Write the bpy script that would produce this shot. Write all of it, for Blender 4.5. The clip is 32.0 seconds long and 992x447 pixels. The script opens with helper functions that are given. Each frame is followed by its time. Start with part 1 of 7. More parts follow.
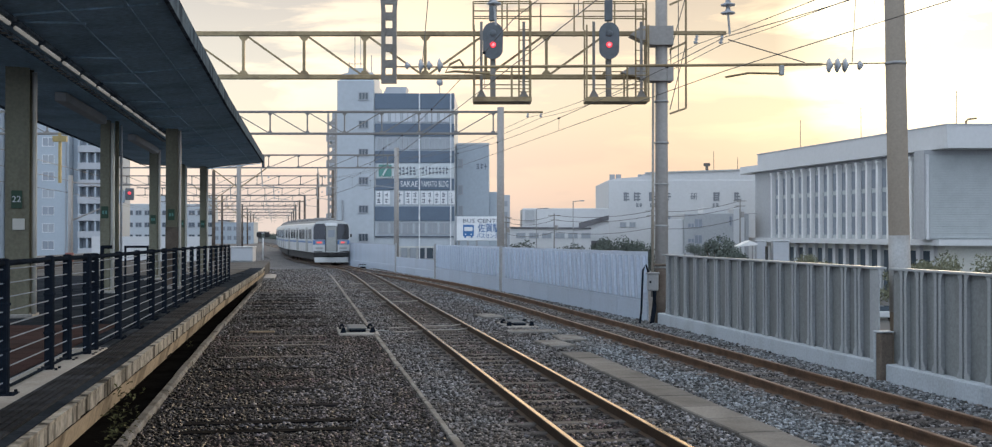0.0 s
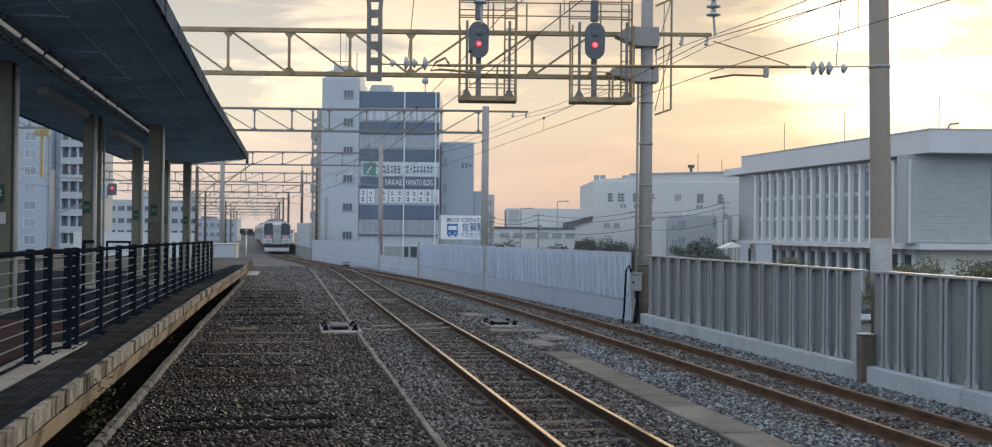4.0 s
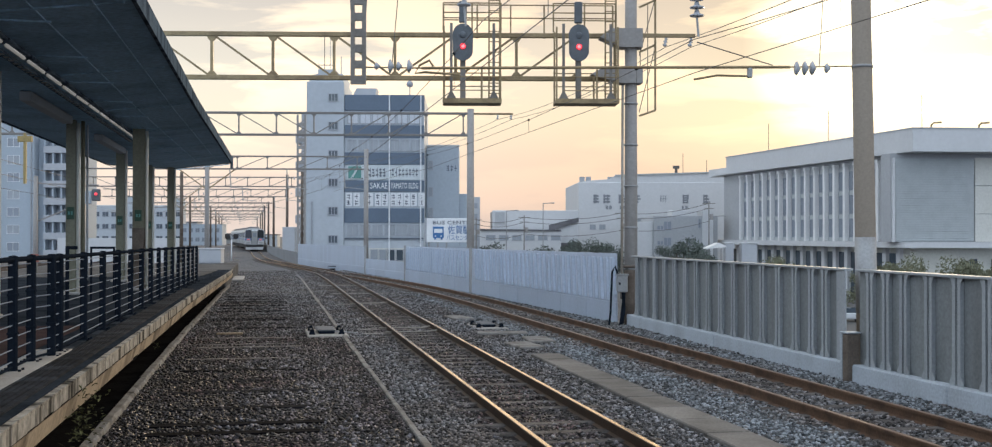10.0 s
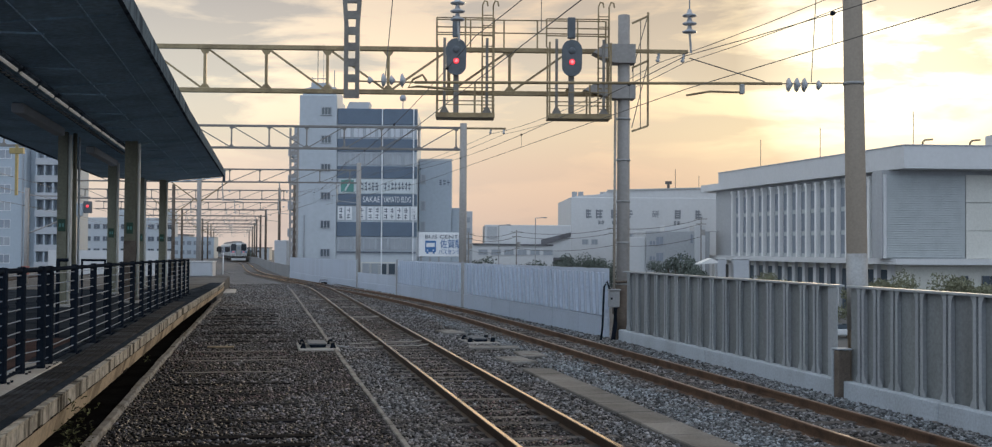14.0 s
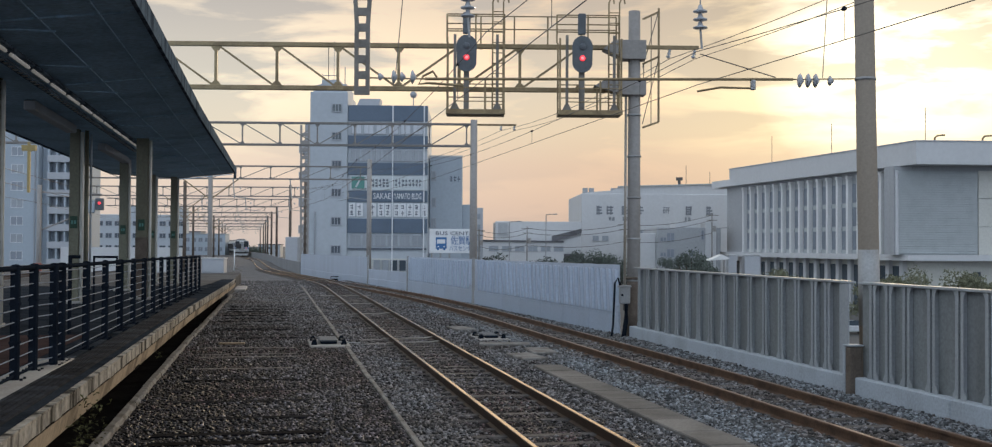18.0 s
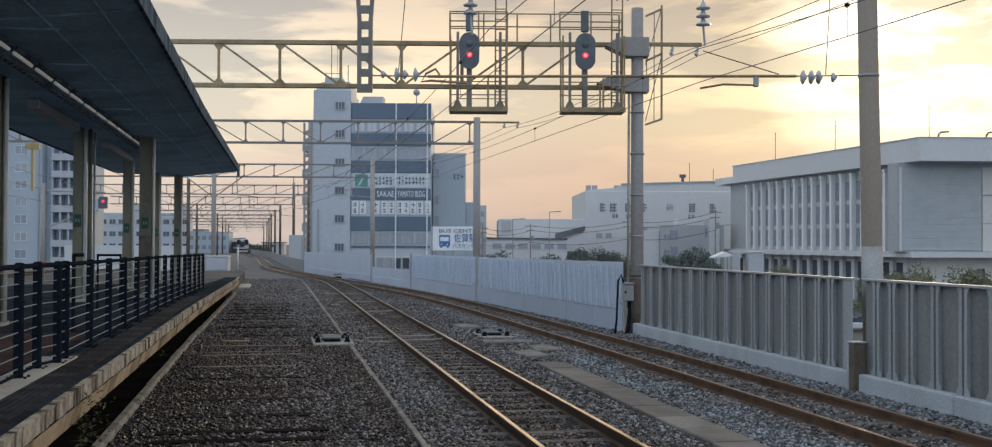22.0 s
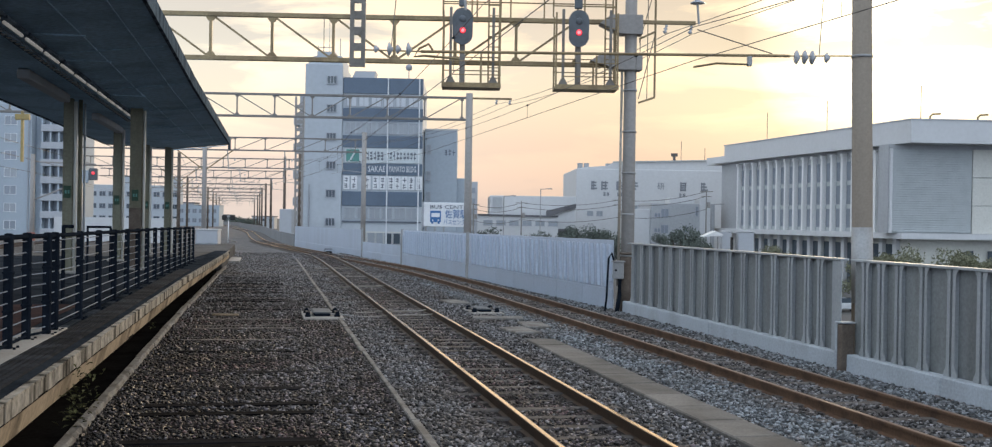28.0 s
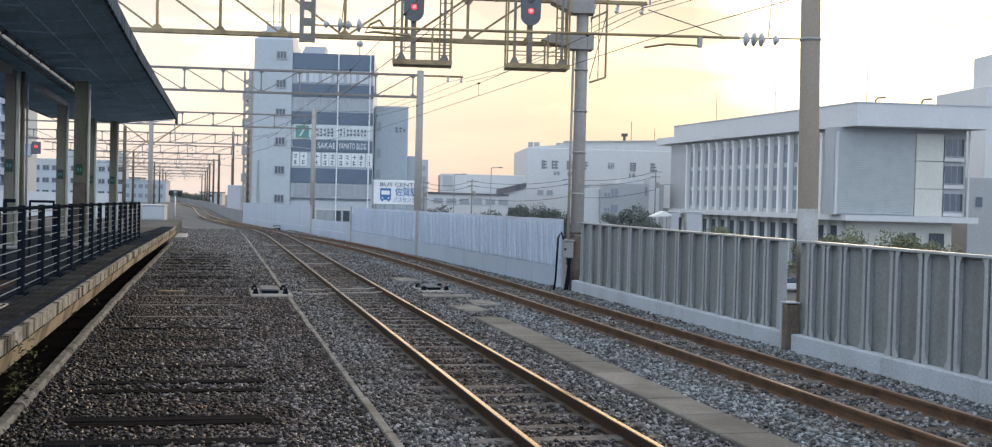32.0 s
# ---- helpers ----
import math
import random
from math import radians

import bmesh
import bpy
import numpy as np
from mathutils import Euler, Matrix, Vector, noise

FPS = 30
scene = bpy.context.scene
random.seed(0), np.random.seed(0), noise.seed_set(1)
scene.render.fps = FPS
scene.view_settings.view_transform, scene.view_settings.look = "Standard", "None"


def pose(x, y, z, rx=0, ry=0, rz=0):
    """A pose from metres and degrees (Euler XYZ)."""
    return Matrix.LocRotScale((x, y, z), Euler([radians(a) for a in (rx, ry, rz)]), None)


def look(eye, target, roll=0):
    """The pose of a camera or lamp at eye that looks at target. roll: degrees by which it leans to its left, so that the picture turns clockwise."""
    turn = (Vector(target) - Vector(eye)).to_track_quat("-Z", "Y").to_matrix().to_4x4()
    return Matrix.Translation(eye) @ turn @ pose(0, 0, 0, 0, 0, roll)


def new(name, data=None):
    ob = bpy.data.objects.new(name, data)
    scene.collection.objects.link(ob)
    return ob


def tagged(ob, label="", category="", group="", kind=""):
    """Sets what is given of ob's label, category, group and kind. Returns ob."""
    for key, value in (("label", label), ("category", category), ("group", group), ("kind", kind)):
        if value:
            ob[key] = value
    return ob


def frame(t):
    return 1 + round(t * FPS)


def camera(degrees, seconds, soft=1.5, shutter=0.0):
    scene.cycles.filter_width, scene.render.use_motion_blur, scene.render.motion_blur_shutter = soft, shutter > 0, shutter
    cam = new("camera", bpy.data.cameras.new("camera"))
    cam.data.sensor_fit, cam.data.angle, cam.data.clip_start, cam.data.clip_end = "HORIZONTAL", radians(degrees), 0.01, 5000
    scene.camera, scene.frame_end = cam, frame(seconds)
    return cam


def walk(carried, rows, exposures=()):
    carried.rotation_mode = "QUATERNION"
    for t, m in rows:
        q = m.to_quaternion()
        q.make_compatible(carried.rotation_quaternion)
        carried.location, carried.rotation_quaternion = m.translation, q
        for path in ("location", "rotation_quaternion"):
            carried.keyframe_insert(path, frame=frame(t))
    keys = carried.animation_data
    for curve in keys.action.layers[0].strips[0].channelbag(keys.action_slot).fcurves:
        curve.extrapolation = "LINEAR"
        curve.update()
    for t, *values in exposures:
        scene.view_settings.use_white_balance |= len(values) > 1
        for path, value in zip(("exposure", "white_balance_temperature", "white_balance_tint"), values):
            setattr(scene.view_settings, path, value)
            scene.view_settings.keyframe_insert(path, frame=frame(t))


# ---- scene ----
LENS = 47.41
EYE_Z = 2.25  # over the rail heads, which lie at z = 0


def view(x, y, z, yaw, pitch, roll):
    """A camera pose: yaw to the left of +y, pitch up, roll as look() takes it, in degrees."""
    a, p = radians(yaw), radians(pitch)
    ahead = Vector((-math.sin(a) * math.cos(p), math.cos(a) * math.cos(p), math.sin(p)))
    eye = Vector((x, y, z))
    return look(eye, eye + ahead * 50, roll)


cam = camera(LENS, 32.0, soft=1.2)
PATH = [
    (0, view(0.000, -0.000, 2.250, -9.911, 0.449, 0.000)),
    (0.5, view(-0.011, -0.033, 2.261, -9.924, 0.500, 0.120)),
    (1, view(-0.013, -0.040, 2.259, -10.020, 0.586, 0.297)),
    (1.5, view(-0.009, -0.044, 2.255, -10.129, 0.669, 0.326)),
    (2, view(-0.007, -0.042, 2.249, -10.312, 0.845, 0.607)),
    (2.5, view(-0.001, -0.029, 2.244, -10.463, 0.888, 0.549)),
    (3, view(0.002, -0.017, 2.243, -10.630, 0.783, 0.747)),
    (3.5, view(0.005, 0.000, 2.240, -10.662, 0.539, 0.641)),
    (5.5, view(0.010, 0.005, 2.238, -10.761, 0.347, 0.551)),
    (6, view(0.013, 0.009, 2.241, -10.801, 0.337, 0.530)),
    (6.5, view(0.011, 0.014, 2.238, -10.852, 0.318, 0.540)),
    (7, view(0.014, 0.014, 2.238, -10.932, 0.401, 0.524)),
    (7.5, view(0.012, 0.010, 2.238, -11.075, 0.492, 0.485)),
    (8, view(0.012, 0.009, 2.240, -11.198, 0.472, 0.378)),
    (8.5, view(0.011, 0.007, 2.239, -11.299, 0.455, 0.346)),
    (9, view(0.016, 0.009, 2.238, -11.337, 0.406, 0.222)),
    (9.5, view(0.016, 0.007, 2.235, -11.383, 0.500, 0.160)),
    (10, view(0.011, 0.009, 2.235, -11.428, 0.557, 0.073)),
    (10.5, view(0.011, 0.007, 2.236, -11.428, 0.631, 0.016)),
    (11, view(0.012, 0.008, 2.239, -11.426, 0.718, -0.006)),
    (11.5, view(0.014, 0.007, 2.236, -11.461, 0.822, -0.009)),
    (12, view(0.008, 0.003, 2.235, -11.519, 0.991, 0.134)),
    (12.5, view(0.012, 0.000, 2.235, -11.604, 1.140, 0.366)),
    (13, view(0.011, 0.010, 2.237, -11.718, 1.239, 0.440)),
    (13.5, view(0.012, 0.008, 2.235, -11.799, 1.268, 0.497)),
    (14, view(0.014, 0.010, 2.237, -11.811, 1.288, 0.379)),
    (14.5, view(0.015, 0.010, 2.237, -11.798, 1.191, 0.358)),
    (16.5, view(0.012, 0.010, 2.239, -11.400, 1.011, 0.285)),
    (17, view(0.014, 0.005, 2.235, -11.291, 1.035, 0.262)),
    (17.5, view(0.014, 0.005, 2.237, -11.260, 1.072, 0.316)),
    (18, view(0.015, 0.011, 2.237, -11.276, 1.107, 0.328)),
    (18.5, view(0.013, 0.013, 2.234, -11.285, 1.137, 0.379)),
    (19, view(0.016, 0.009, 2.238, -11.260, 1.057, 0.329)),
    (19.5, view(0.015, 0.006, 2.237, -11.240, 1.023, 0.244)),
    (20, view(0.014, 0.012, 2.237, -11.239, 1.068, 0.269)),
    (20.5, view(0.015, 0.006, 2.235, -11.240, 1.090, 0.240)),
    (21, view(0.011, 0.005, 2.237, -11.205, 1.094, 0.296)),
    (21.5, view(0.014, 0.004, 2.237, -11.159, 1.014, 0.306)),
    (22, view(0.020, 0.007, 2.235, -11.104, 0.982, 0.221)),
    (22.5, view(0.014, 0.013, 2.235, -11.055, 1.032, 0.228)),
    (23, view(0.016, 0.014, 2.234, -11.048, 0.983, 0.223)),
    (23.5, view(0.015, 0.014, 2.236, -11.050, 0.877, 0.245)),
    (24, view(0.014, 0.015, 2.236, -11.050, 0.746, 0.224)),
    (24.5, view(0.015, 0.016, 2.235, -10.960, 0.639, 0.257)),
    (25, view(0.019, 0.018, 2.234, -10.932, 0.459, 0.236)),
    (25.5, view(0.014, 0.025, 2.236, -10.917, 0.324, 0.298)),
    (27.5, view(0.014, 0.021, 2.231, -11.178, -0.013, 0.772)),
    (28, view(0.016, 0.016, 2.233, -11.574, -0.199, 0.906)),
    (28.5, view(0.020, 0.020, 2.235, -11.922, -0.345, 0.964)),
    (29, view(0.017, 0.025, 2.235, -12.266, -0.430, 0.975)),
    (29.5, view(0.019, 0.032, 2.231, -12.710, -0.593, 1.071)),
    (30, view(0.022, 0.035, 2.234, -13.216, -0.928, 1.365)),
    (30.5, view(0.024, 0.028, 2.231, -13.587, -1.128, 1.357)),
    (31, view(0.024, 0.027, 2.230, -13.781, -1.303, 1.364)),
    (31.5, view(0.020, 0.027, 2.232, -13.987, -1.320, 1.408)),
    (32, view(0.022, 0.027, 2.232, -14.120, -1.243, 1.439)),
]
# the film's own exposure drifts between a brighter and a darker setting
EXPOSURES = [(0.0, 0.2), (2.2, 0.16), (3.0, -0.12), (4.0, -0.04), (5.4, 0.2), (11.3, 0.2), (12.4, -0.1), (13.0, -0.15), (23.4, -0.2), (25.0, 0.05), (28.0, 0.17), (30.0, 0.28), (32.0, 0.4)]
walk(cam, PATH, EXPOSURES)

# ---- world and sun ----
SUN_AZ, SUN_EL = 31.0, 9.5   # degrees to the right of +y, and up
world = bpy.data.worlds.new("sky")
scene.world = world
world.use_nodes = True
wt = world.node_tree
wt.nodes.clear()


def wnode(kind, **props):
    n = wt.nodes.new(kind)
    for k, v in props.items():
        n.inputs[k].default_value = v
    return n


def build_world():
    link = wt.links.new
    sky = wnode("ShaderNodeTexSky")
    sky.sky_type, sky.sun_disc = "NISHITA", False
    sky.sun_elevation, sky.sun_rotation = radians(SUN_EL), radians(SUN_AZ)
    sky.air_density, sky.dust_density, sky.ozone_density = 1.2, 3.0, 1.0
    coord = wnode("ShaderNodeTexCoord")
    # clouds: flattened noise over the dome
    stretch = wnode("ShaderNodeVectorMath")
    stretch.operation = "MULTIPLY"
    stretch.inputs[1].default_value = (1.0, 1.0, 4.6)
    link(coord.outputs["Generated"], stretch.inputs[0])
    shift = wnode("ShaderNodeVectorMath")
    shift.operation = "ADD"
    shift.inputs[1].default_value = (2.3, 1.1, 0.35)
    link(stretch.outputs[0], shift.inputs[0])
    n1 = wnode("ShaderNodeTexNoise", Scale=6.0, Detail=9.0, Roughness=0.55, Distortion=0.35)
    link(shift.outputs[0], n1.inputs["Vector"])
    ramp = wnode("ShaderNodeValToRGB")
    ramp.color_ramp.elements[0].position, ramp.color_ramp.elements[0].color = 0.42, (0, 0, 0, 1)
    ramp.color_ramp.elements[1].position, ramp.color_ramp.elements[1].color = 0.53, (1, 1, 1, 1)
    link(n1.outputs["Fac"], ramp.inputs["Fac"])
    # only thin cloud in the clear band over the horizon
    split = wnode("ShaderNodeSeparateXYZ")
    link(coord.outputs["Generated"], split.inputs[0])
    lift = wnode("ShaderNodeMapRange")
    lift.inputs["From Min"].default_value, lift.inputs["From Max"].default_value, lift.inputs["To Min"].default_value = 0.07, 0.15, 0.25
    link(split.outputs["Z"], lift.inputs["Value"])
    mask = wnode("ShaderNodeMath")
    mask.operation = "MULTIPLY"
    link(ramp.outputs["Color"], mask.inputs[0])
    link(lift.outputs["Result"], mask.inputs[1])
    # brightness round the low sun behind the clouds
    az, el = radians(SUN_AZ), radians(SUN_EL)
    sun_way = (math.sin(az) * math.cos(el), math.cos(az) * math.cos(el), math.sin(el))
    dot = wnode("ShaderNodeVectorMath")
    dot.operation = "DOT_PRODUCT"
    dot.inputs[1].default_value = sun_way
    norm = wnode("ShaderNodeVectorMath")
    norm.operation = "NORMALIZE"
    link(coord.outputs["Generated"], norm.inputs[0])
    link(norm.outputs[0], dot.inputs[0])
    turn = wnode("ShaderNodeMapRange")
    turn.inputs["From Min"].default_value = -1.0
    link(dot.outputs["Value"], turn.inputs["Value"])

    def ramp_of(stops):
        r = wnode("ShaderNodeValToRGB")
        e = r.color_ramp.elements
        e[0].position, e[0].color = stops[0][0], (*stops[0][1], 1)
        e[1].position, e[1].color = stops[-1][0], (*stops[-1][1], 1)
        for pos, col in stops[1:-1]:
            e.new(pos).color = (*col, 1)
        link(turn.outputs["Result"], r.inputs["Fac"])
        return r

    glow = ramp_of(((0.0, (1.13, 1.32, 1.58)), (0.55, (1.04, 1.14, 1.28)), (0.84, (0.98, 0.87, 0.69)), (0.93, (1.03, 0.85, 0.66)), (0.965, (0.98, 0.77, 0.57)),
                    (0.985, (0.87, 0.66, 0.48)), (0.9925, (0.92, 0.72, 0.5)), (0.9965, (0.96, 0.79, 0.54)), (0.9984, (1.18, 1.02, 0.74)), (1.0, (1.9, 1.7, 1.35))))
    cloud = ramp_of(((0.0, (0.94, 1.12, 1.38)), (0.55, (0.9, 0.99, 1.12)), (0.84, (0.6, 0.575, 0.55)), (0.965, (0.6, 0.53, 0.47)), (0.985, (0.58, 0.49, 0.41)),
                     (0.993, (0.55, 0.47, 0.39)), (0.9975, (0.5, 0.425, 0.345)), (0.9988, (0.6, 0.52, 0.41)), (1.0, (0.95, 0.84, 0.65))))
    mix = wt.nodes.new("ShaderNodeMixRGB")
    link(mask.outputs[0], mix.inputs["Fac"])
    link(glow.outputs["Color"], mix.inputs["Color1"])
    link(cloud.outputs["Color"], mix.inputs["Color2"])
    bg_sky = wnode("ShaderNodeBackground", Strength=0.004)
    link(sky.outputs["Color"], bg_sky.inputs["Color"])
    # a bright clear band under the cloud sheet, duller haze down to the horizon
    rise = wnode("ShaderNodeMapRange")
    rise.inputs["From Min"].default_value, rise.inputs["From Max"].default_value = 0.0, 0.5
    link(split.outputs["Z"], rise.inputs["Value"])
    band = wnode("ShaderNodeValToRGB")
    stops = band.color_ramp.elements
    stops[0].position, stops[0].color = 0.0, (0.7, 0.71, 0.82, 1)
    stops[1].position, stops[1].color = 0.5, (1, 1, 1, 1)
    for pos, col in ((0.07, (0.82, 0.8, 0.88, 1)), (0.14, (0.94, 0.92, 0.96, 1)), (0.2, (1.12, 1.15, 1.1, 1)), (0.28, (1.27, 1.31, 1.24, 1)), (0.34, (1.18, 1.2, 1.16, 1)), (0.42, (0.98, 1.0, 1.02, 1))):
        stops.new(pos).color = col
    link(rise.outputs["Result"], band.inputs["Fac"])
    lit = wt.nodes.new("ShaderNodeMixRGB")
    lit.blend_type = "MULTIPLY"
    lit.inputs["Fac"].default_value = 1.0
    link(mix.outputs["Color"], lit.inputs["Color1"])
    link(band.outputs["Color"], lit.inputs["Color2"])
    bg_cloud = wnode("ShaderNodeBackground", Strength=1.0)
    link(lit.outputs["Color"], bg_cloud.inputs["Color"])
    add = wnode("ShaderNodeAddShader")
    link(bg_sky.outputs[0], add.inputs[0])
    link(bg_cloud.outputs[0], add.inputs[1])
    out = wnode("ShaderNodeOutputWorld")
    link(add.outputs[0], out.inputs["Surface"])


build_world()
sun = new("sun", bpy.data.lights.new("sun", "SUN"))
sun.data.energy, sun.data.angle, sun.data.color = 1.3, radians(10), (1.0, 0.78, 0.52)
sun.matrix_world = look((0, 0, 60), (-math.sin(radians(SUN_AZ)) * 60, -math.cos(radians(SUN_AZ)) * 60, 60 - 60 * math.tan(radians(SUN_EL))))


# ---- materials ----
def material(name, colour, rough=0.7, metal=0.0, vary=0.15, scale=6.0, fine=60.0, bump=0.2, bump_size=0.01, tint=None, island=False,
             rand=0.0, skew_rand=1.0, emit=None, power=0.0, coat=0.0, streak=0.0, spec=0.5):
    """A worn surface: its colour at two scales of noise, a second tint in the stains, vertical streaks and fine relief."""
    m = bpy.data.materials.new(name)
    m.use_nodes = True
    t = m.node_tree
    b = t.nodes["Principled BSDF"]
    link = t.links.new
    b.inputs["Roughness"].default_value, b.inputs["Metallic"].default_value = rough, metal
    b.inputs["Coat Weight"].default_value, b.inputs["Specular IOR Level"].default_value = coat, spec
    if emit:
        b.inputs["Emission Color"].default_value, b.inputs["Emission Strength"].default_value = (*emit, 1), power
    coord = t.nodes.new("ShaderNodeNewGeometry")
    big, small = t.nodes.new("ShaderNodeTexNoise"), t.nodes.new("ShaderNodeTexNoise")
    big.inputs["Scale"].default_value, small.inputs["Scale"].default_value = scale, fine
    big.inputs["Detail"].default_value = 6
    small.inputs["Detail"].default_value = 3
    vec = coord.outputs["Position"]
    if streak:
        mul = t.nodes.new("ShaderNodeVectorMath")
        mul.operation = "MULTIPLY"
        mul.inputs[1].default_value = (1, 1, 1 / streak)
        link(vec, mul.inputs[0])
        link(mul.outputs[0], big.inputs["Vector"])
    else:
        link(vec, big.inputs["Vector"])
    link(vec, small.inputs["Vector"])
    ramp = t.nodes.new("ShaderNodeValToRGB")
    other = tint or tuple(c * 0.55 for c in colour)
    ramp.color_ramp.elements[0].position, ramp.color_ramp.elements[0].color = 0.36, (*other, 1)
    ramp.color_ramp.elements[1].position, ramp.color_ramp.elements[1].color = 0.555, (*colour, 1)
    link(big.outputs["Fac"], ramp.inputs["Fac"])
    base = t.nodes.new("ShaderNodeMixRGB")
    base.inputs["Fac"].default_value = min(1.0, vary * 3)
    base.inputs["Color1"].default_value = (*colour, 1)
    link(ramp.outputs["Color"], base.inputs["Color2"])
    hsv = t.nodes.new("ShaderNodeHueSaturation")
    link(base.outputs["Color"], hsv.inputs["Color"])
    span = t.nodes.new("ShaderNodeMapRange")
    span.inputs["To Min"].default_value, span.inputs["To Max"].default_value = 1 - vary * 1.6, 1 + vary * 1.6
    link(small.outputs["Fac"], span.inputs["Value"])
    value = span.outputs["Result"]
    if rand:
        if island:
            src = coord.outputs["Random Per Island"]
        else:
            src = t.nodes.new("ShaderNodeObjectInfo").outputs["Random"]
        r2 = t.nodes.new("ShaderNodeMapRange")
        r2.inputs["To Min"].default_value, r2.inputs["To Max"].default_value = 1 - rand, 1 + rand
        if skew_rand != 1.0:
            pw = t.nodes.new("ShaderNodeMath")
            pw.operation = "POWER"
            pw.inputs[1].default_value = skew_rand
            link(src, pw.inputs[0])
            src = pw.outputs[0]
            r2.inputs["To Max"].default_value = 1 + rand * (1.0 + skew_rand)
        link(src, r2.inputs["Value"])
        mu = t.nodes.new("ShaderNodeMath")
        mu.operation = "MULTIPLY"
        link(value, mu.inputs[0])
        link(r2.outputs["Result"], mu.inputs[1])
        value = mu.outputs[0]
    link(value, hsv.inputs["Value"])
    link(hsv.outputs["Color"], b.inputs["Base Color"])
    if bump:
        bn = t.nodes.new("ShaderNodeBump")
        bn.inputs["Strength"].default_value, bn.inputs["Distance"].default_value = bump, bump_size
        link(small.outputs["Fac"], bn.inputs["Height"])
        link(bn.outputs["Normal"], b.inputs["Normal"])
    return m


def glass_material(name, colour, rough=0.08):
    m = material(name, colour, rough=rough, vary=0.05, scale=0.7, fine=3.0, bump=0.03)
    m.node_tree.nodes["Principled BSDF"].inputs["Specular IOR Level"].default_value = 0.7
    return m


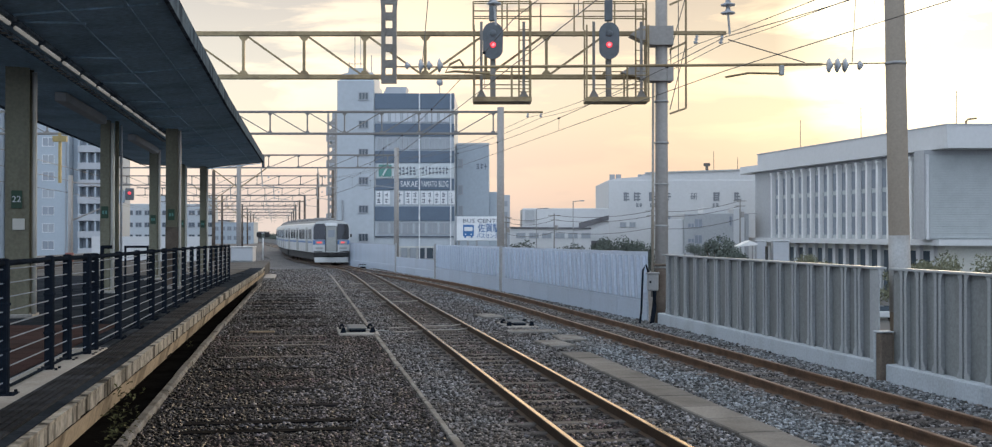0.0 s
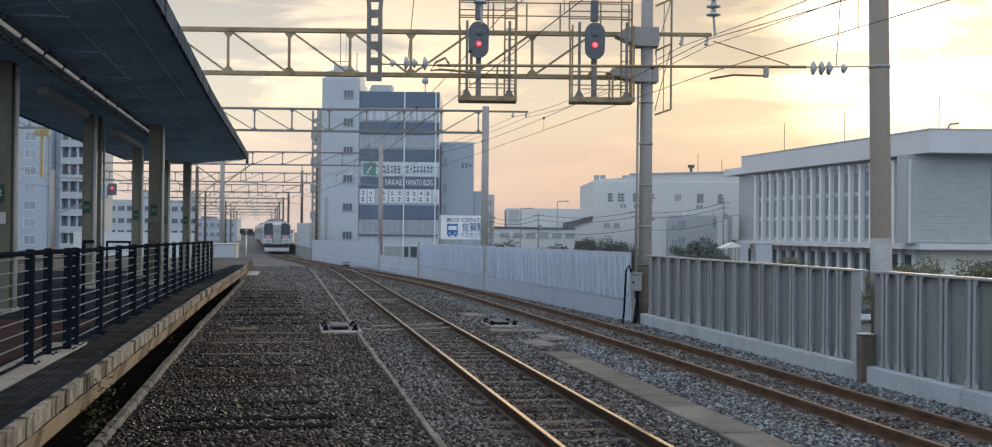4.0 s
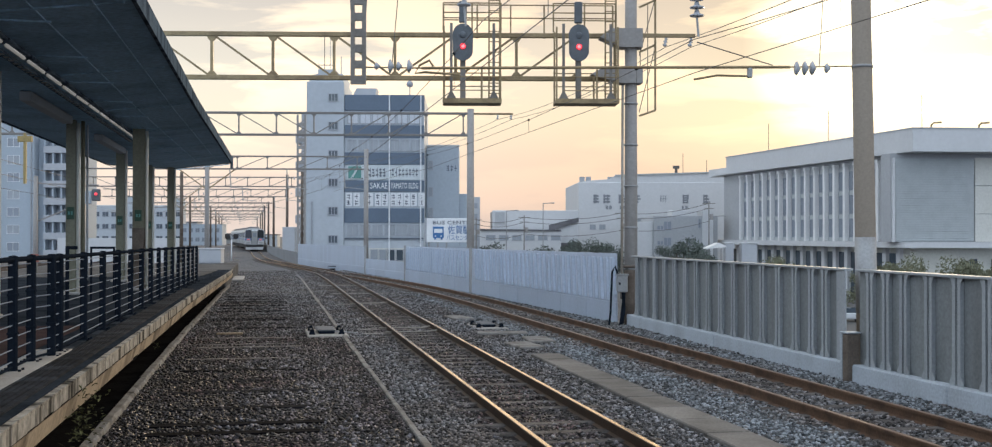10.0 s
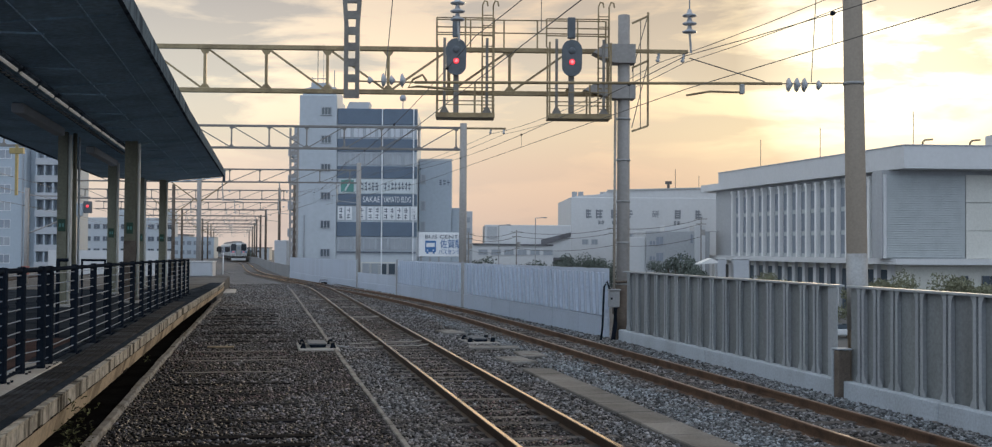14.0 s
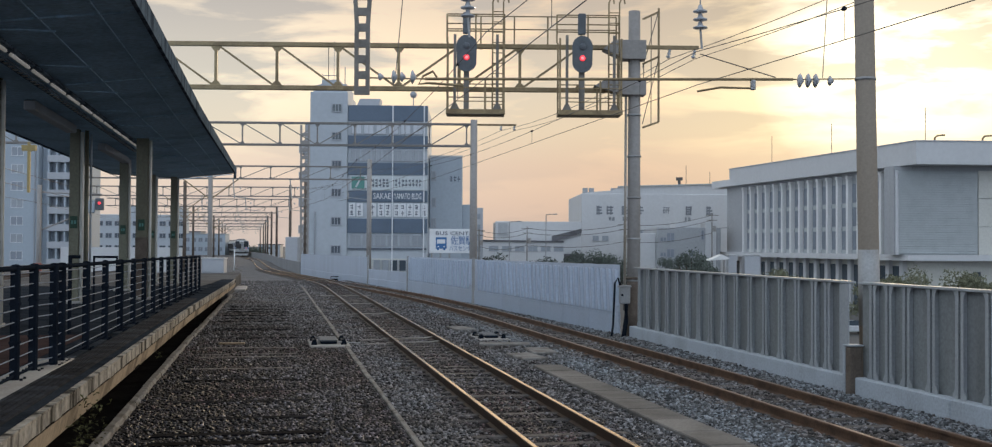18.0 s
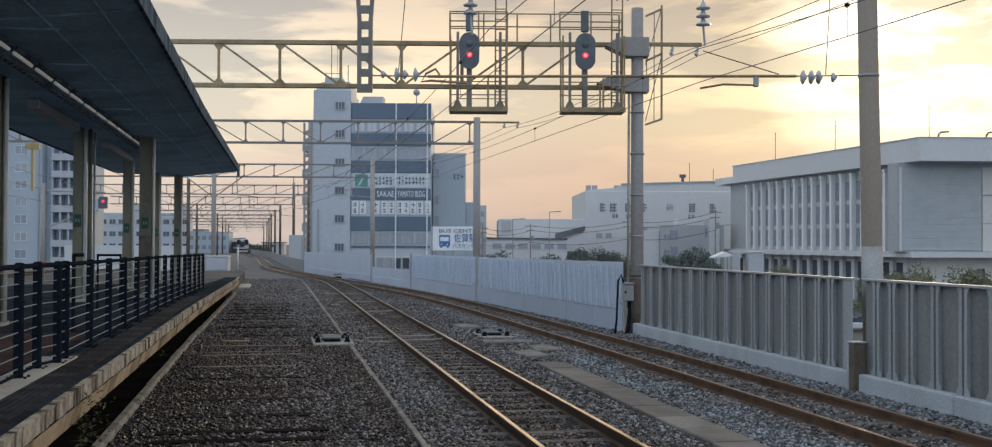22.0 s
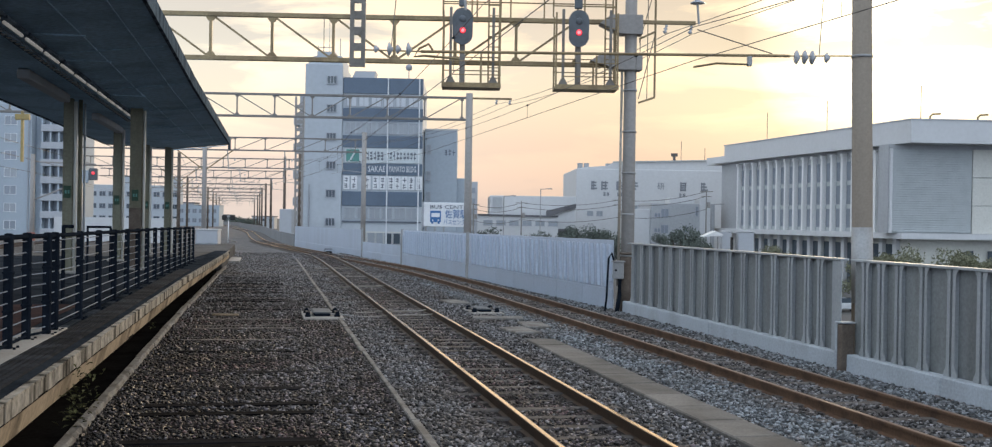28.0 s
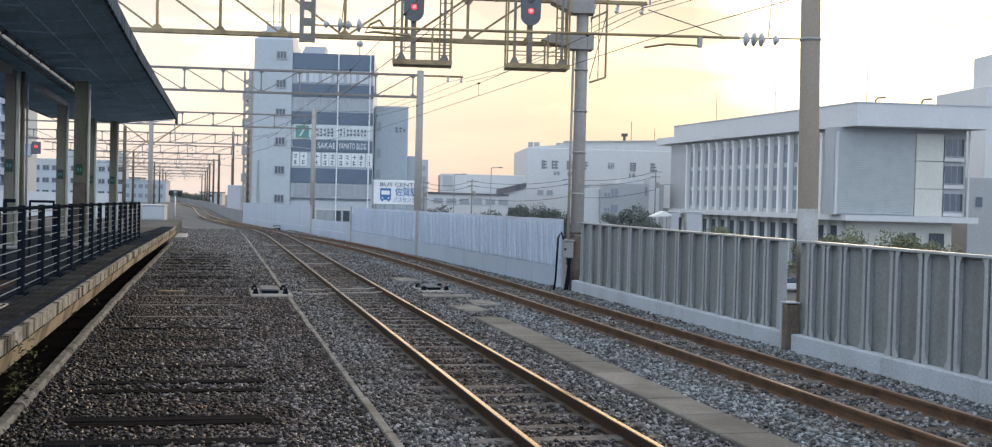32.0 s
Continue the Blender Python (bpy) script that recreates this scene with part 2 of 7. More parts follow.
MAT = {
    "ballast": material("ballast", (0.115, 0.117, 0.123), 0.9, vary=0.33, scale=0.5, fine=26, bump=1.0, bump_size=0.05, tint=(0.078, 0.075, 0.077)),
    "stone": material("ballast_stone", (0.105, 0.104, 0.108), 0.75, vary=0.25, scale=0.5, fine=40, bump=0.3, tint=(0.075, 0.062, 0.055), island=True, rand=0.75, skew_rand=2.2, spec=0.4),
    "stone_grey": material("ballast_stone_grey", (0.15, 0.163, 0.175), 0.85, vary=0.25, scale=0.6, fine=40, bump=0.3, tint=(0.11, 0.107, 0.105), island=True, rand=0.6, skew_rand=1.6, spec=0.3),
    "rail_side": material("rusty_rail", (0.05, 0.027, 0.015), 0.55, 0.0, vary=0.25, scale=3, fine=30, bump=0.3, tint=(0.026, 0.015, 0.01), spec=0.35),
    "rail_rust": material("orange_brown_rusty_rail", (0.11, 0.063, 0.038), 0.75, 0.0, vary=0.3, scale=3, fine=30, bump=0.3, tint=(0.06, 0.034, 0.022), spec=0.3),
    "stained_soil": material("black_stained_soil", (0.03, 0.027, 0.027), 0.95, vary=0.33, scale=0.9, fine=26, bump=1.0, bump_size=0.04, tint=(0.014, 0.011, 0.011), spec=0.15),
    "wet_stone": material("black_wet_ballast_stone", (0.02, 0.019, 0.021), 0.45, vary=0.3, scale=0.6, fine=40, bump=0.3, tint=(0.012, 0.009, 0.009), island=True, rand=0.85, skew_rand=4.0, spec=0.5),
    # gold in this polished steel stands for the sun's reflection
    "rail_head": material("polished_sun_gold_rail", (0.92, 0.72, 0.47), 0.18, 1.0, vary=0.08, scale=2, fine=20, bump=0.03),
    "rail_dull": material("dull_rail_head", (0.24, 0.17, 0.13), 0.5, 0.4, vary=0.2, scale=2, fine=20, bump=0.05, tint=(0.14, 0.085, 0.055)),
    "sleeper": material("concrete_sleeper", (0.1, 0.092, 0.088), 0.9, vary=0.33, scale=4, fine=40, tint=(0.045, 0.037, 0.032), rand=0.45),
    "old_sleeper": material("old_timber_sleeper", (0.011, 0.011, 0.013), 0.9, vary=0.33, scale=3, fine=30, rand=0.5, spec=0.03),
    "concrete": material("concrete", (0.34, 0.33, 0.31), 0.85, vary=0.2, scale=1.5, fine=30, tint=(0.2, 0.18, 0.16), rand=0.1),
    "concrete_light": material("pale_concrete", (0.4, 0.445, 0.49), 0.8, vary=0.2, scale=1.2, fine=25, tint=(0.28, 0.3, 0.32), streak=2),
    "edge_beam": material("stained_platform_edge", (0.34, 0.27, 0.19), 0.9, vary=0.33, scale=1.6, fine=20, tint=(0.1, 0.075, 0.05), streak=1.5, spec=0.2),
    "edge_stone": material("stained_edge_stone", (0.32, 0.295, 0.255), 0.9, vary=0.5, scale=5.0, fine=16, tint=(0.02, 0.018, 0.015), streak=9, rand=0.06, spec=0.1),
    # platform paving colours hold dirt and the canopy's shade together
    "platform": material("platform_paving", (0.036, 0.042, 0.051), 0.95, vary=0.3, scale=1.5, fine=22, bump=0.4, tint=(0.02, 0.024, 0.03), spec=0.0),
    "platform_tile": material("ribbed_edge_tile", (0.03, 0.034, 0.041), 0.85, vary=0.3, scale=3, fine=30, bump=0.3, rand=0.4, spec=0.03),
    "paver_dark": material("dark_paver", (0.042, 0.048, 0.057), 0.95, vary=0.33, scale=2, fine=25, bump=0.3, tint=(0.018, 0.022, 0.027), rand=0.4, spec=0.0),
    "fence_wire": material("thin_steel_wire", (0.2, 0.235, 0.29), 0.7, 0.0, vary=0.1, spec=0.1),
    "paver_red": material("red_brown_paving", (0.045, 0.025, 0.026), 0.95, vary=0.25, scale=1.8, fine=18, tint=(0.028, 0.021, 0.023), rand=0.2, spec=0.05),
    "black_steel": material("black_painted_steel", (0.014, 0.019, 0.028), 0.8, 0.0, vary=0.2, scale=4, fine=40, bump=0.05, spec=0.0),
    "galv": material("galvanised_steel", (0.33, 0.34, 0.345), 0.55, 0.35, vary=0.15, scale=2, fine=25, bump=0.08, tint=(0.22, 0.21, 0.2)),
    # truss steel tinted gold for the rim light of the low sun
    "steel_warm": material("weathered_gold_lit_steel", (0.29, 0.22, 0.12), 0.55, 0.2, vary=0.25, scale=2.5, fine=25, bump=0.08, tint=(0.17, 0.12, 0.065)),
    "pole": material("concrete_pole", (0.33, 0.31, 0.28), 0.8, vary=0.15, scale=1.2, fine=30, tint=(0.23, 0.2, 0.17), streak=6),
    # pole colour darkened and warmed as backlit in the sun's glare
    "pole_brown": material("backlit_brown_pole", (0.24, 0.205, 0.165), 0.85, vary=0.12, scale=1.0, fine=25, tint=(0.18, 0.15, 0.12), streak=6),
    "concrete_dull": material("dull_concrete", (0.25, 0.24, 0.225), 0.9, vary=0.25, scale=1.5, fine=30, tint=(0.15, 0.135, 0.12), rand=0.15),
    "pole_grey": material("grey_painted_pole", (0.3, 0.29, 0.28), 0.7, 0.0, vary=0.14, scale=1.2, fine=12, bump=0.04, tint=(0.22, 0.2, 0.185), streak=8),
    "steel_far": material("grey_brown_truss_steel", (0.2, 0.19, 0.18), 0.7, 0.1, vary=0.15, scale=1.5, fine=15, bump=0.05, tint=(0.14, 0.13, 0.12)),
    "pole_rust": material("rust_streaked_pole", (0.36, 0.33, 0.29), 0.75, 0.0, vary=0.25, scale=2.5, fine=20, tint=(0.24, 0.19, 0.13), streak=6),
    "wall_panel": material("noise_wall_panel", (0.178, 0.192, 0.195), 0.7, 0.0, vary=0.22, scale=3.0, fine=25, bump=0.05, tint=(0.125, 0.133, 0.132), streak=9, rand=0.1),
    "wall_rib": material("wall_rib_steel", (0.3, 0.322, 0.335), 0.6, 0.0, vary=0.15, scale=2, fine=25, bump=0.05, tint=(0.225, 0.237, 0.24), streak=3, rand=0.08),
    "parapet": material("grey_parapet", (0.2, 0.21, 0.22), 0.85, vary=0.15, scale=0.5, fine=6, tint=(0.13, 0.13, 0.14), streak=2),
    "window_white": material("pale_blind", (0.55, 0.58, 0.62), 0.4, vary=0.06),
    "pale_sign": material("pale_sign_strip", (0.55, 0.6, 0.62), 0.5, vary=0.05, scale=1, fine=5),
    "pale_blue": material("pale_blue_render", (0.37, 0.425, 0.48), 0.75, vary=0.07, scale=0.2, fine=3, bump=0.03, tint=(0.31, 0.355, 0.4), streak=4),
    "white_fence": material("pale_corrugated_fence", (0.41, 0.48, 0.58), 0.3, 0.0, vary=0.14, scale=0.8, fine=15, bump=0.04, tint=(0.36, 0.42, 0.5), streak=3, rand=0.06, spec=0.7),
    # soffit colour raised to stand for bounce light and glare beneath the roof
    "canopy": material("lightened_canopy_soffit", (0.34, 0.5, 0.63), 0.85, 0.0, vary=0.3, scale=0.9, fine=12, bump=0.05, tint=(0.24, 0.365, 0.47), spec=0.2),
    "canopy_edge": material("canopy_edge_trim", (0.12, 0.155, 0.19), 0.9, 0.0, vary=0.33, scale=3.0, fine=15, bump=0.05, streak=3, tint=(0.05, 0.065, 0.085), spec=0.0),
    "column": material("painted_steel_column", (0.19, 0.19, 0.14), 0.7, 0.0, vary=0.25, scale=2, fine=20, bump=0.06, tint=(0.12, 0.11, 0.075), streak=4),
    "lamp_shade": material("dull_white_lamp_shade", (0.42, 0.42, 0.4), 0.6, vary=0.1),
    "lamp_tube": material("fluorescent_lamp_cover", (0.7, 0.7, 0.68), 0.4, vary=0.05, emit=(1.0, 0.95, 0.86), power=0.12),
    "white_paint": material("white_wall_paint", (0.53, 0.54, 0.55), 0.75, vary=0.05, scale=0.3, fine=2, bump=0.02, tint=(0.45, 0.46, 0.47), streak=6),
    "tower_white": material("bluish_white_wall_paint", (0.43, 0.47, 0.51), 0.75, vary=0.07, scale=0.3, fine=2, bump=0.02, tint=(0.36, 0.395, 0.43), streak=6),
    "pale_grey": material("pale_grey_render", (0.4, 0.42, 0.45), 0.75, vary=0.05, scale=0.2, fine=3, bump=0.03, tint=(0.33, 0.35, 0.375), streak=4),
    "grey_wall": material("grey_panel_wall", (0.36, 0.375, 0.39), 0.7, vary=0.1, scale=0.25, fine=3, bump=0.05, streak=2, tint=(0.28, 0.295, 0.305)),
    "tile_wall": material("beige_tile_wall", (0.56, 0.56, 0.52), 0.7, vary=0.1, scale=0.3, fine=4, bump=0.05, tint=(0.48, 0.475, 0.43)),
    # slate paled so that distance haze sits in its colour
    "dark_band": material("dark_slate_cladding", (0.1, 0.14, 0.195), 0.45, 0.0, vary=0.08, scale=0.4, fine=6, bump=0.03),
    "louvre": material("grey_louvre", (0.4, 0.43, 0.44), 0.8, 0.0, vary=0.06, scale=0.6, fine=4, bump=0.02),
    "glass": glass_material("window_glass", (0.06, 0.08, 0.1)),
    # the two greyer glasses are lightened for haze over far buildings
    "glass_mid": glass_material("grey_window_glass", (0.23, 0.26, 0.3), 0.15),
    "glass_pale": glass_material("haze_pale_window_glass", (0.3, 0.33, 0.36), 0.2),
    "frame": material("grey_window_frame", (0.35, 0.37, 0.4), 0.5, 0.3, vary=0.06),
    "sign_white": material("white_sign_face", (0.74, 0.76, 0.78), 0.5, vary=0.05, scale=1, fine=6, bump=0.02),
    "sign_blue": material("blue_sign_paint", (0.04, 0.15, 0.36), 0.5, vary=0.05),
    "sign_ink": material("dark_sign_paint", (0.1, 0.12, 0.155), 0.6, vary=0.05),
    "green": material("green_sign_paint", (0.09, 0.26, 0.23), 0.5, vary=0.05),
    "green_plate": material("green_number_plate", (0.02, 0.06, 0.035), 0.6, vary=0.05),
    "yellow": material("yellow_paint", (0.34, 0.26, 0.1), 0.6, vary=0.15),
    "red_lamp": material("red_signal_lamp", (0.5, 0.03, 0.03), 0.3, vary=0.0, emit=(1.0, 0.06, 0.09), power=1.1),
    "red_core": material("red_signal_lens", (0.8, 0.1, 0.1), 0.3, vary=0.0, emit=(1.0, 0.12, 0.14), power=3.0),
    "signal_grey": material("grey_signal_plate", (0.11, 0.125, 0.14), 0.75, 0.0, vary=0.12, scale=4, fine=30, bump=0.04),
    "insulator": material("grey_porcelain_insulator", (0.42, 0.44, 0.47), 0.25, vary=0.08),
    "wire": material("dark_wire", (0.12, 0.11, 0.1), 0.6, 0.2, vary=0.1),
    "train_white": material("ivory_train_paint", (0.5, 0.52, 0.53), 0.4, vary=0.12, scale=0.6, fine=8, bump=0.02, tint=(0.37, 0.38, 0.385), streak=2),
    "train_blue": material("blue_train_stripe", (0.06, 0.16, 0.36), 0.4, vary=0.05),
    "train_dark": material("dark_underframe", (0.03, 0.03, 0.032), 0.8, vary=0.2),
    "train_roof": material("grey_train_roof", (0.2, 0.2, 0.2), 0.8, vary=0.15),
    "train_door": material("grey_end_door", (0.3, 0.315, 0.31), 0.45, vary=0.08),
    "tail_box": material("dull_red_paint", (0.3, 0.12, 0.1), 0.6, vary=0.1),
    "tail_lamp": material("red_tail_lamp", (0.5, 0.05, 0.05), 0.3, vary=0.0, emit=(1.0, 0.12, 0.14), power=0.6),
    # leaf colour greyed for haze; leaf_lit is yellowed as sunlit too
    "leaf": material("haze_greyed_foliage", (0.115, 0.135, 0.12), 0.9, vary=0.15, scale=0.6, fine=6, bump=0.0, tint=(0.09, 0.105, 0.095), island=True, rand=0.2, spec=0.1),
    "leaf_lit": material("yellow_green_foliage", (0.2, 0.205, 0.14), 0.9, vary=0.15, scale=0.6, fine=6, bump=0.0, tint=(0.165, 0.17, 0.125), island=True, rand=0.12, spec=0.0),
    "bark": material("bark", (0.1, 0.075, 0.055), 0.9, vary=0.3, scale=3, fine=20),
    "asphalt": material("city_ground", (0.1, 0.1, 0.1), 0.9, vary=0.2, scale=0.05, fine=0.5, bump=0.1, tint=(0.06, 0.065, 0.06)),
    "roof_dark": material("dark_flat_roof", (0.13, 0.13, 0.14), 0.8, vary=0.2, scale=0.4, fine=4),
    "rust_brown": material("brown_concrete", (0.13, 0.105, 0.085), 0.9, vary=0.3, scale=3, fine=30, tint=(0.08, 0.062, 0.05)),
    "mast_brown": material("brown_grey_lattice_steel", (0.2, 0.188, 0.17), 0.7, 0.1, vary=0.2, scale=3, fine=20, bump=0.06, tint=(0.135, 0.12, 0.105)),
    "grey_ink": material("grey_wall_lettering", (0.2, 0.215, 0.24), 0.7, vary=0.1),
    "trough": material("brown_stained_concrete", (0.155, 0.146, 0.134), 0.9, vary=0.28, scale=1.5, fine=30, tint=(0.1, 0.092, 0.083), rand=0.22),
    # near-black paint for the shade in gaps and under the platform
    "gap_black": material("gap_shade_black", (0.017, 0.016, 0.016), 1.0, vary=0.3, scale=2, fine=20, spec=0.0),
    "fin_white": material("pale_concrete_fin", (0.68, 0.685, 0.68), 0.75, vary=0.08, scale=0.4, fine=4, bump=0.03, tint=(0.58, 0.585, 0.58), streak=6),
    "kerb_grey": material("grey_kerb_strip", (0.2, 0.195, 0.185), 0.9, vary=0.3, scale=3, fine=30, tint=(0.1, 0.09, 0.08)),
    "stone_dark": material("stained_ballast_stone", (0.052, 0.05, 0.055), 0.55, vary=0.32, scale=0.45, fine=40, bump=0.3, tint=(0.036, 0.022, 0.022), island=True, rand=0.85, skew_rand=4.0, spec=0.5),
    # paving made paler for the light that falls past the canopy
    "end_paving": material("lit_grey_paving", (0.085, 0.087, 0.09), 0.95, vary=0.3, scale=0.8, fine=15, bump=0.2, tint=(0.05, 0.05, 0.052), spec=0.08),
    "train_glass": glass_material("dark_train_glass", (0.02, 0.025, 0.03)),
    "weed": material("weeds", (0.085, 0.085, 0.03), 0.8, vary=0.2, island=True, rand=0.5),
}


# ---- mesh building ----
class Shape:
    """Gathers simple solids into one mesh."""

    def __init__(self):
        self.v, self.f = [], []

    def add(self, verts, faces, m=None):
        n = len(self.v)
        self.v += [tuple(m @ Vector(p)) for p in verts] if m is not None else [tuple(p) for p in verts]
        self.f += [[n + i for i in q] for q in faces]
        return self

    def box(self, x0, x1, y0, y1, z0, z1, m=None, bevel=0.0):
        if bevel <= 0:
            p = [(x, y, z) for x in (x0, x1) for y in (y0, y1) for z in (z0, z1)]
            return self.add(p, [(0, 1, 3, 2), (4, 6, 7, 5), (0, 4, 5, 1), (2, 3, 7, 6), (0, 2, 6, 4), (1, 5, 7, 3)], m)
        bm = bmesh.new()
        bmesh.ops.create_cube(bm, size=1)
        for q in bm.verts:
            q.co = Vector(((x0 + x1) / 2 + q.co.x * (x1 - x0), (y0 + y1) / 2 + q.co.y * (y1 - y0), (z0 + z1) / 2 + q.co.z * (z1 - z0)))
        b = min(bevel, 0.45 * min(x1 - x0, y1 - y0, z1 - z0))
        bmesh.ops.bevel(bm, geom=bm.edges[:], offset=b, segments=1, affect="EDGES")
        bm.verts.index_update()
        self.add([q.co for q in bm.verts], [[q.index for q in g.verts] for g in bm.faces], m)
        bm.free()
        return self

    def prism(self, outline, y0, y1, m=None):
        """An outline in x, z drawn out along y."""
        n = len(outline)
        p = [(x, y0, z) for x, z in outline] + [(x, y1, z) for x, z in outline]
        q = [list(range(n))[::-1], list(range(n, 2 * n))] + [(i, (i + 1) % n, n + (i + 1) % n, n + i) for i in range(n)]
        return self.add(p, q, m)

    def rod(self, a, b, r, n=8, r2=None):
        a, b = Vector(a), Vector(b)
        q = (b - a).to_track_quat("Z", "Y")
        r2 = r if r2 is None else r2
        ring = [(math.cos(math.tau * i / n), math.sin(math.tau * i / n)) for i in range(n)]
        p = [a + q @ Vector((c * r, s * r, 0)) for c, s in ring] + [b + q @ Vector((c * r2, s * r2, 0)) for c, s in ring]
        g = [(i, (i + 1) % n, n + (i + 1) % n, n + i) for i in range(n)] + [list(range(n))[::-1], list(range(n, 2 * n))]
        return self.add(p, g)

    def bar(self, a, b, w, h=None):
        """A square bar from a to b, w wide across, h in the other way."""
        a, b = Vector(a), Vector(b)
        q = (b - a).to_track_quat("Z", "Y")
        h = w if h is None else h
        p = [a + q @ Vector((x * w / 2, y * h / 2, 0)) for x, y in ((-1, -1), (1, -1), (1, 1), (-1, 1))]
        p += [v + (b - a) for v in p]
        return self.add(p, [(3, 2, 1, 0), (4, 5, 6, 7), (0, 1, 5, 4), (1, 2, 6, 5), (2, 3, 7, 6), (3, 0, 4, 7)])

    def lathe(self, profile, m=None, n=14):
        """A profile of (radius, height) turned round z."""
        k = len(profile)
        p = [(r * math.cos(math.tau * i / n), r * math.sin(math.tau * i / n), z) for i in range(n) for r, z in profile]
        g = [(i * k + j, ((i + 1) % n) * k + j, ((i + 1) % n) * k + j + 1, i * k + j + 1) for i in range(n) for j in range(k - 1)]
        g += [[i * k for i in range(n)][::-1], [i * k + k - 1 for i in range(n)]]
        return self.add(p, g, m)

    def tube(self, pts, r, n=6):
        """One bent rod through all the points."""
        pts = [Vector(p) for p in pts]
        k = len(pts)
        v = []
        for i, p in enumerate(pts):
            way = pts[min(i + 1, k - 1)] - pts[max(i - 1, 0)]
            q = way.to_track_quat("Z", "Y")
            v += [p + q @ Vector((math.cos(math.tau * a / n) * r, math.sin(math.tau * a / n) * r, 0)) for a in range(n)]
        f = [(i * n + a, i * n + (a + 1) % n, (i + 1) * n + (a + 1) % n, (i + 1) * n + a) for i in range(k - 1) for a in range(n)]
        return self.add(v, f + [list(range(n))[::-1], list(range((k - 1) * n, k * n))])

    def mesh(self, name, mat, smooth=False):
        me = bpy.data.meshes.new(name)
        me.from_pydata(self.v, [], self.f)
        me.materials.append(MAT[mat])
        if smooth:
            me.polygons.foreach_set("use_smooth", [True] * len(me.polygons))
        return me


def part(name, shape, mat, parent=None, label="", m=None, smooth=False):
    ob = new(name, shape.mesh(name, mat, smooth) if isinstance(shape, Shape) else shape)
    ob.parent = parent
    if m is not None:
        ob.matrix_basis = m
    return tagged(ob, label) if label else ob


def thing(name, label, category, m=None, group="", kind=""):
    ob = new(name)
    ob.empty_display_size = 0.2
    if m is not None:
        ob.matrix_basis = m
    return tagged(ob, label, category, group, kind)


def solo(name, shape, mat, label, category, group="", kind="", m=None, smooth=False):
    ob = part(name, shape, mat, None, "", m, smooth)
    return tagged(ob, label, category, group, kind)


SKEW = 9.91  # the portals and the buildings beyond stand that far off the platform's line


def skew(u, d, z=0.0, turn=0.0):
    """A pose d metres along the skewed axis and u to its right."""
    a = radians(SKEW)
    return pose(math.sin(a) * d + math.cos(a) * u, math.cos(a) * d - math.sin(a) * u, z, 0, 0, turn - SKEW)


def text_mesh(body, size):
    """Flat lettering with a little depth, in x and z, centred."""
    cu = bpy.data.curves.new("lettering", "FONT")
    cu.body, cu.size, cu.extrude, cu.align_x, cu.align_y, cu.resolution_u = body, size, 0.01, "CENTER", "CENTER", 2
    ob = bpy.data.objects.new("lettering", cu)
    scene.collection.objects.link(ob)
    bpy.context.view_layer.update()
    me = bpy.data.meshes.new_from_object(ob.evaluated_get(bpy.context.evaluated_depsgraph_get()))
    bpy.data.objects.remove(ob)
    me.transform(Matrix.Rotation(radians(90), 4, "X"))
    return me


def lettering(name, body, size, mat, parent, x, y, z, label="", width=None):
    me = text_mesh(body, size)
    if width:
        xs = [q.co.x for q in me.vertices]
        if xs:
            me.transform(Matrix.Diagonal((width / max(0.01, max(xs) - min(xs)), 1, 1, 1)))
    me.materials.clear()
    me.materials.append(MAT[mat])
    return part(name, me, "", parent, label, pose(x, y, z))


# ---- ground ----
BED = -0.15


def track_x(y):
    """The middle of the near track, which swings to the left beyond the points and runs on."""
    pts = ((-30, 3.49), (52, 3.5), (64, 3.55), (71, 3.45), (75, 3.25), (81, 2.9), (87, 2.3), (91, 1.85), (95, 1.35), (101, 0.62), (107, 0.1), (112, -0.25), (119, -0.55), (127, -0.85), (140, -1.25), (153, -1.5), (172, -2.0), (192, -2.8), (216, -4.4), (239, -5.9), (262, -7.0), (290, -8.1), (320, -11.5), (400, -24.0), (500, -44.0), (700, -92.0))
    return float(np.interp(y, [p[0] for p in pts], [p[1] for p in pts]))


def fall(y):
    """The line drops gently towards the points and runs on a little lower."""
    q = min(1.0, max(0.0, (y - 48) / 40))
    return -0.22 * q * q * (3 - 2 * q) - 0.0012 * max(0.0, y - 150)


def smooth_x(y):
    return sum(track_x(y + o) for o in (-4, -2, 0, 2, 4)) / 5


def side_x(y):
    """The middle of the further track, which joins the near one at the points."""
    pts = ((-30, 7.57), (18, 7.57), (21, 7.53), (25, 7.43), (31, 7.3), (37, 7.14), (42.7, 6.9), (49.5, 6.42), (56, 5.75), (66, 4.72), (75, 3.95), (85, 2.95), (95, 1.75), (105, 0.45), (115, -0.38))
    return float(np.interp(y, [p[0] for p in pts], [p[1] for p in pts]))


def smooth_side(y):
    return sum(side_x(y + o) for o in (-4, -2, 0, 2, 4)) / 5


def wall_x(y):
    pts = ((-30, 9.3), (30.5, 9.3), (45.3, 8.15), (58.3, 7.0), (68.4, 5.8), (99, 2.6), (115, 1.7), (140, 0.75), (172, 0.0), (192, -0.8), (216, -2.3), (239, -3.8), (262, -4.9), (290, -6.0), (320, -9.3), (400, -21.7), (500, -41.6), (700, -89.5))
    return float(np.interp(y, [p[0] for p in pts], [p[1] for p in pts]))


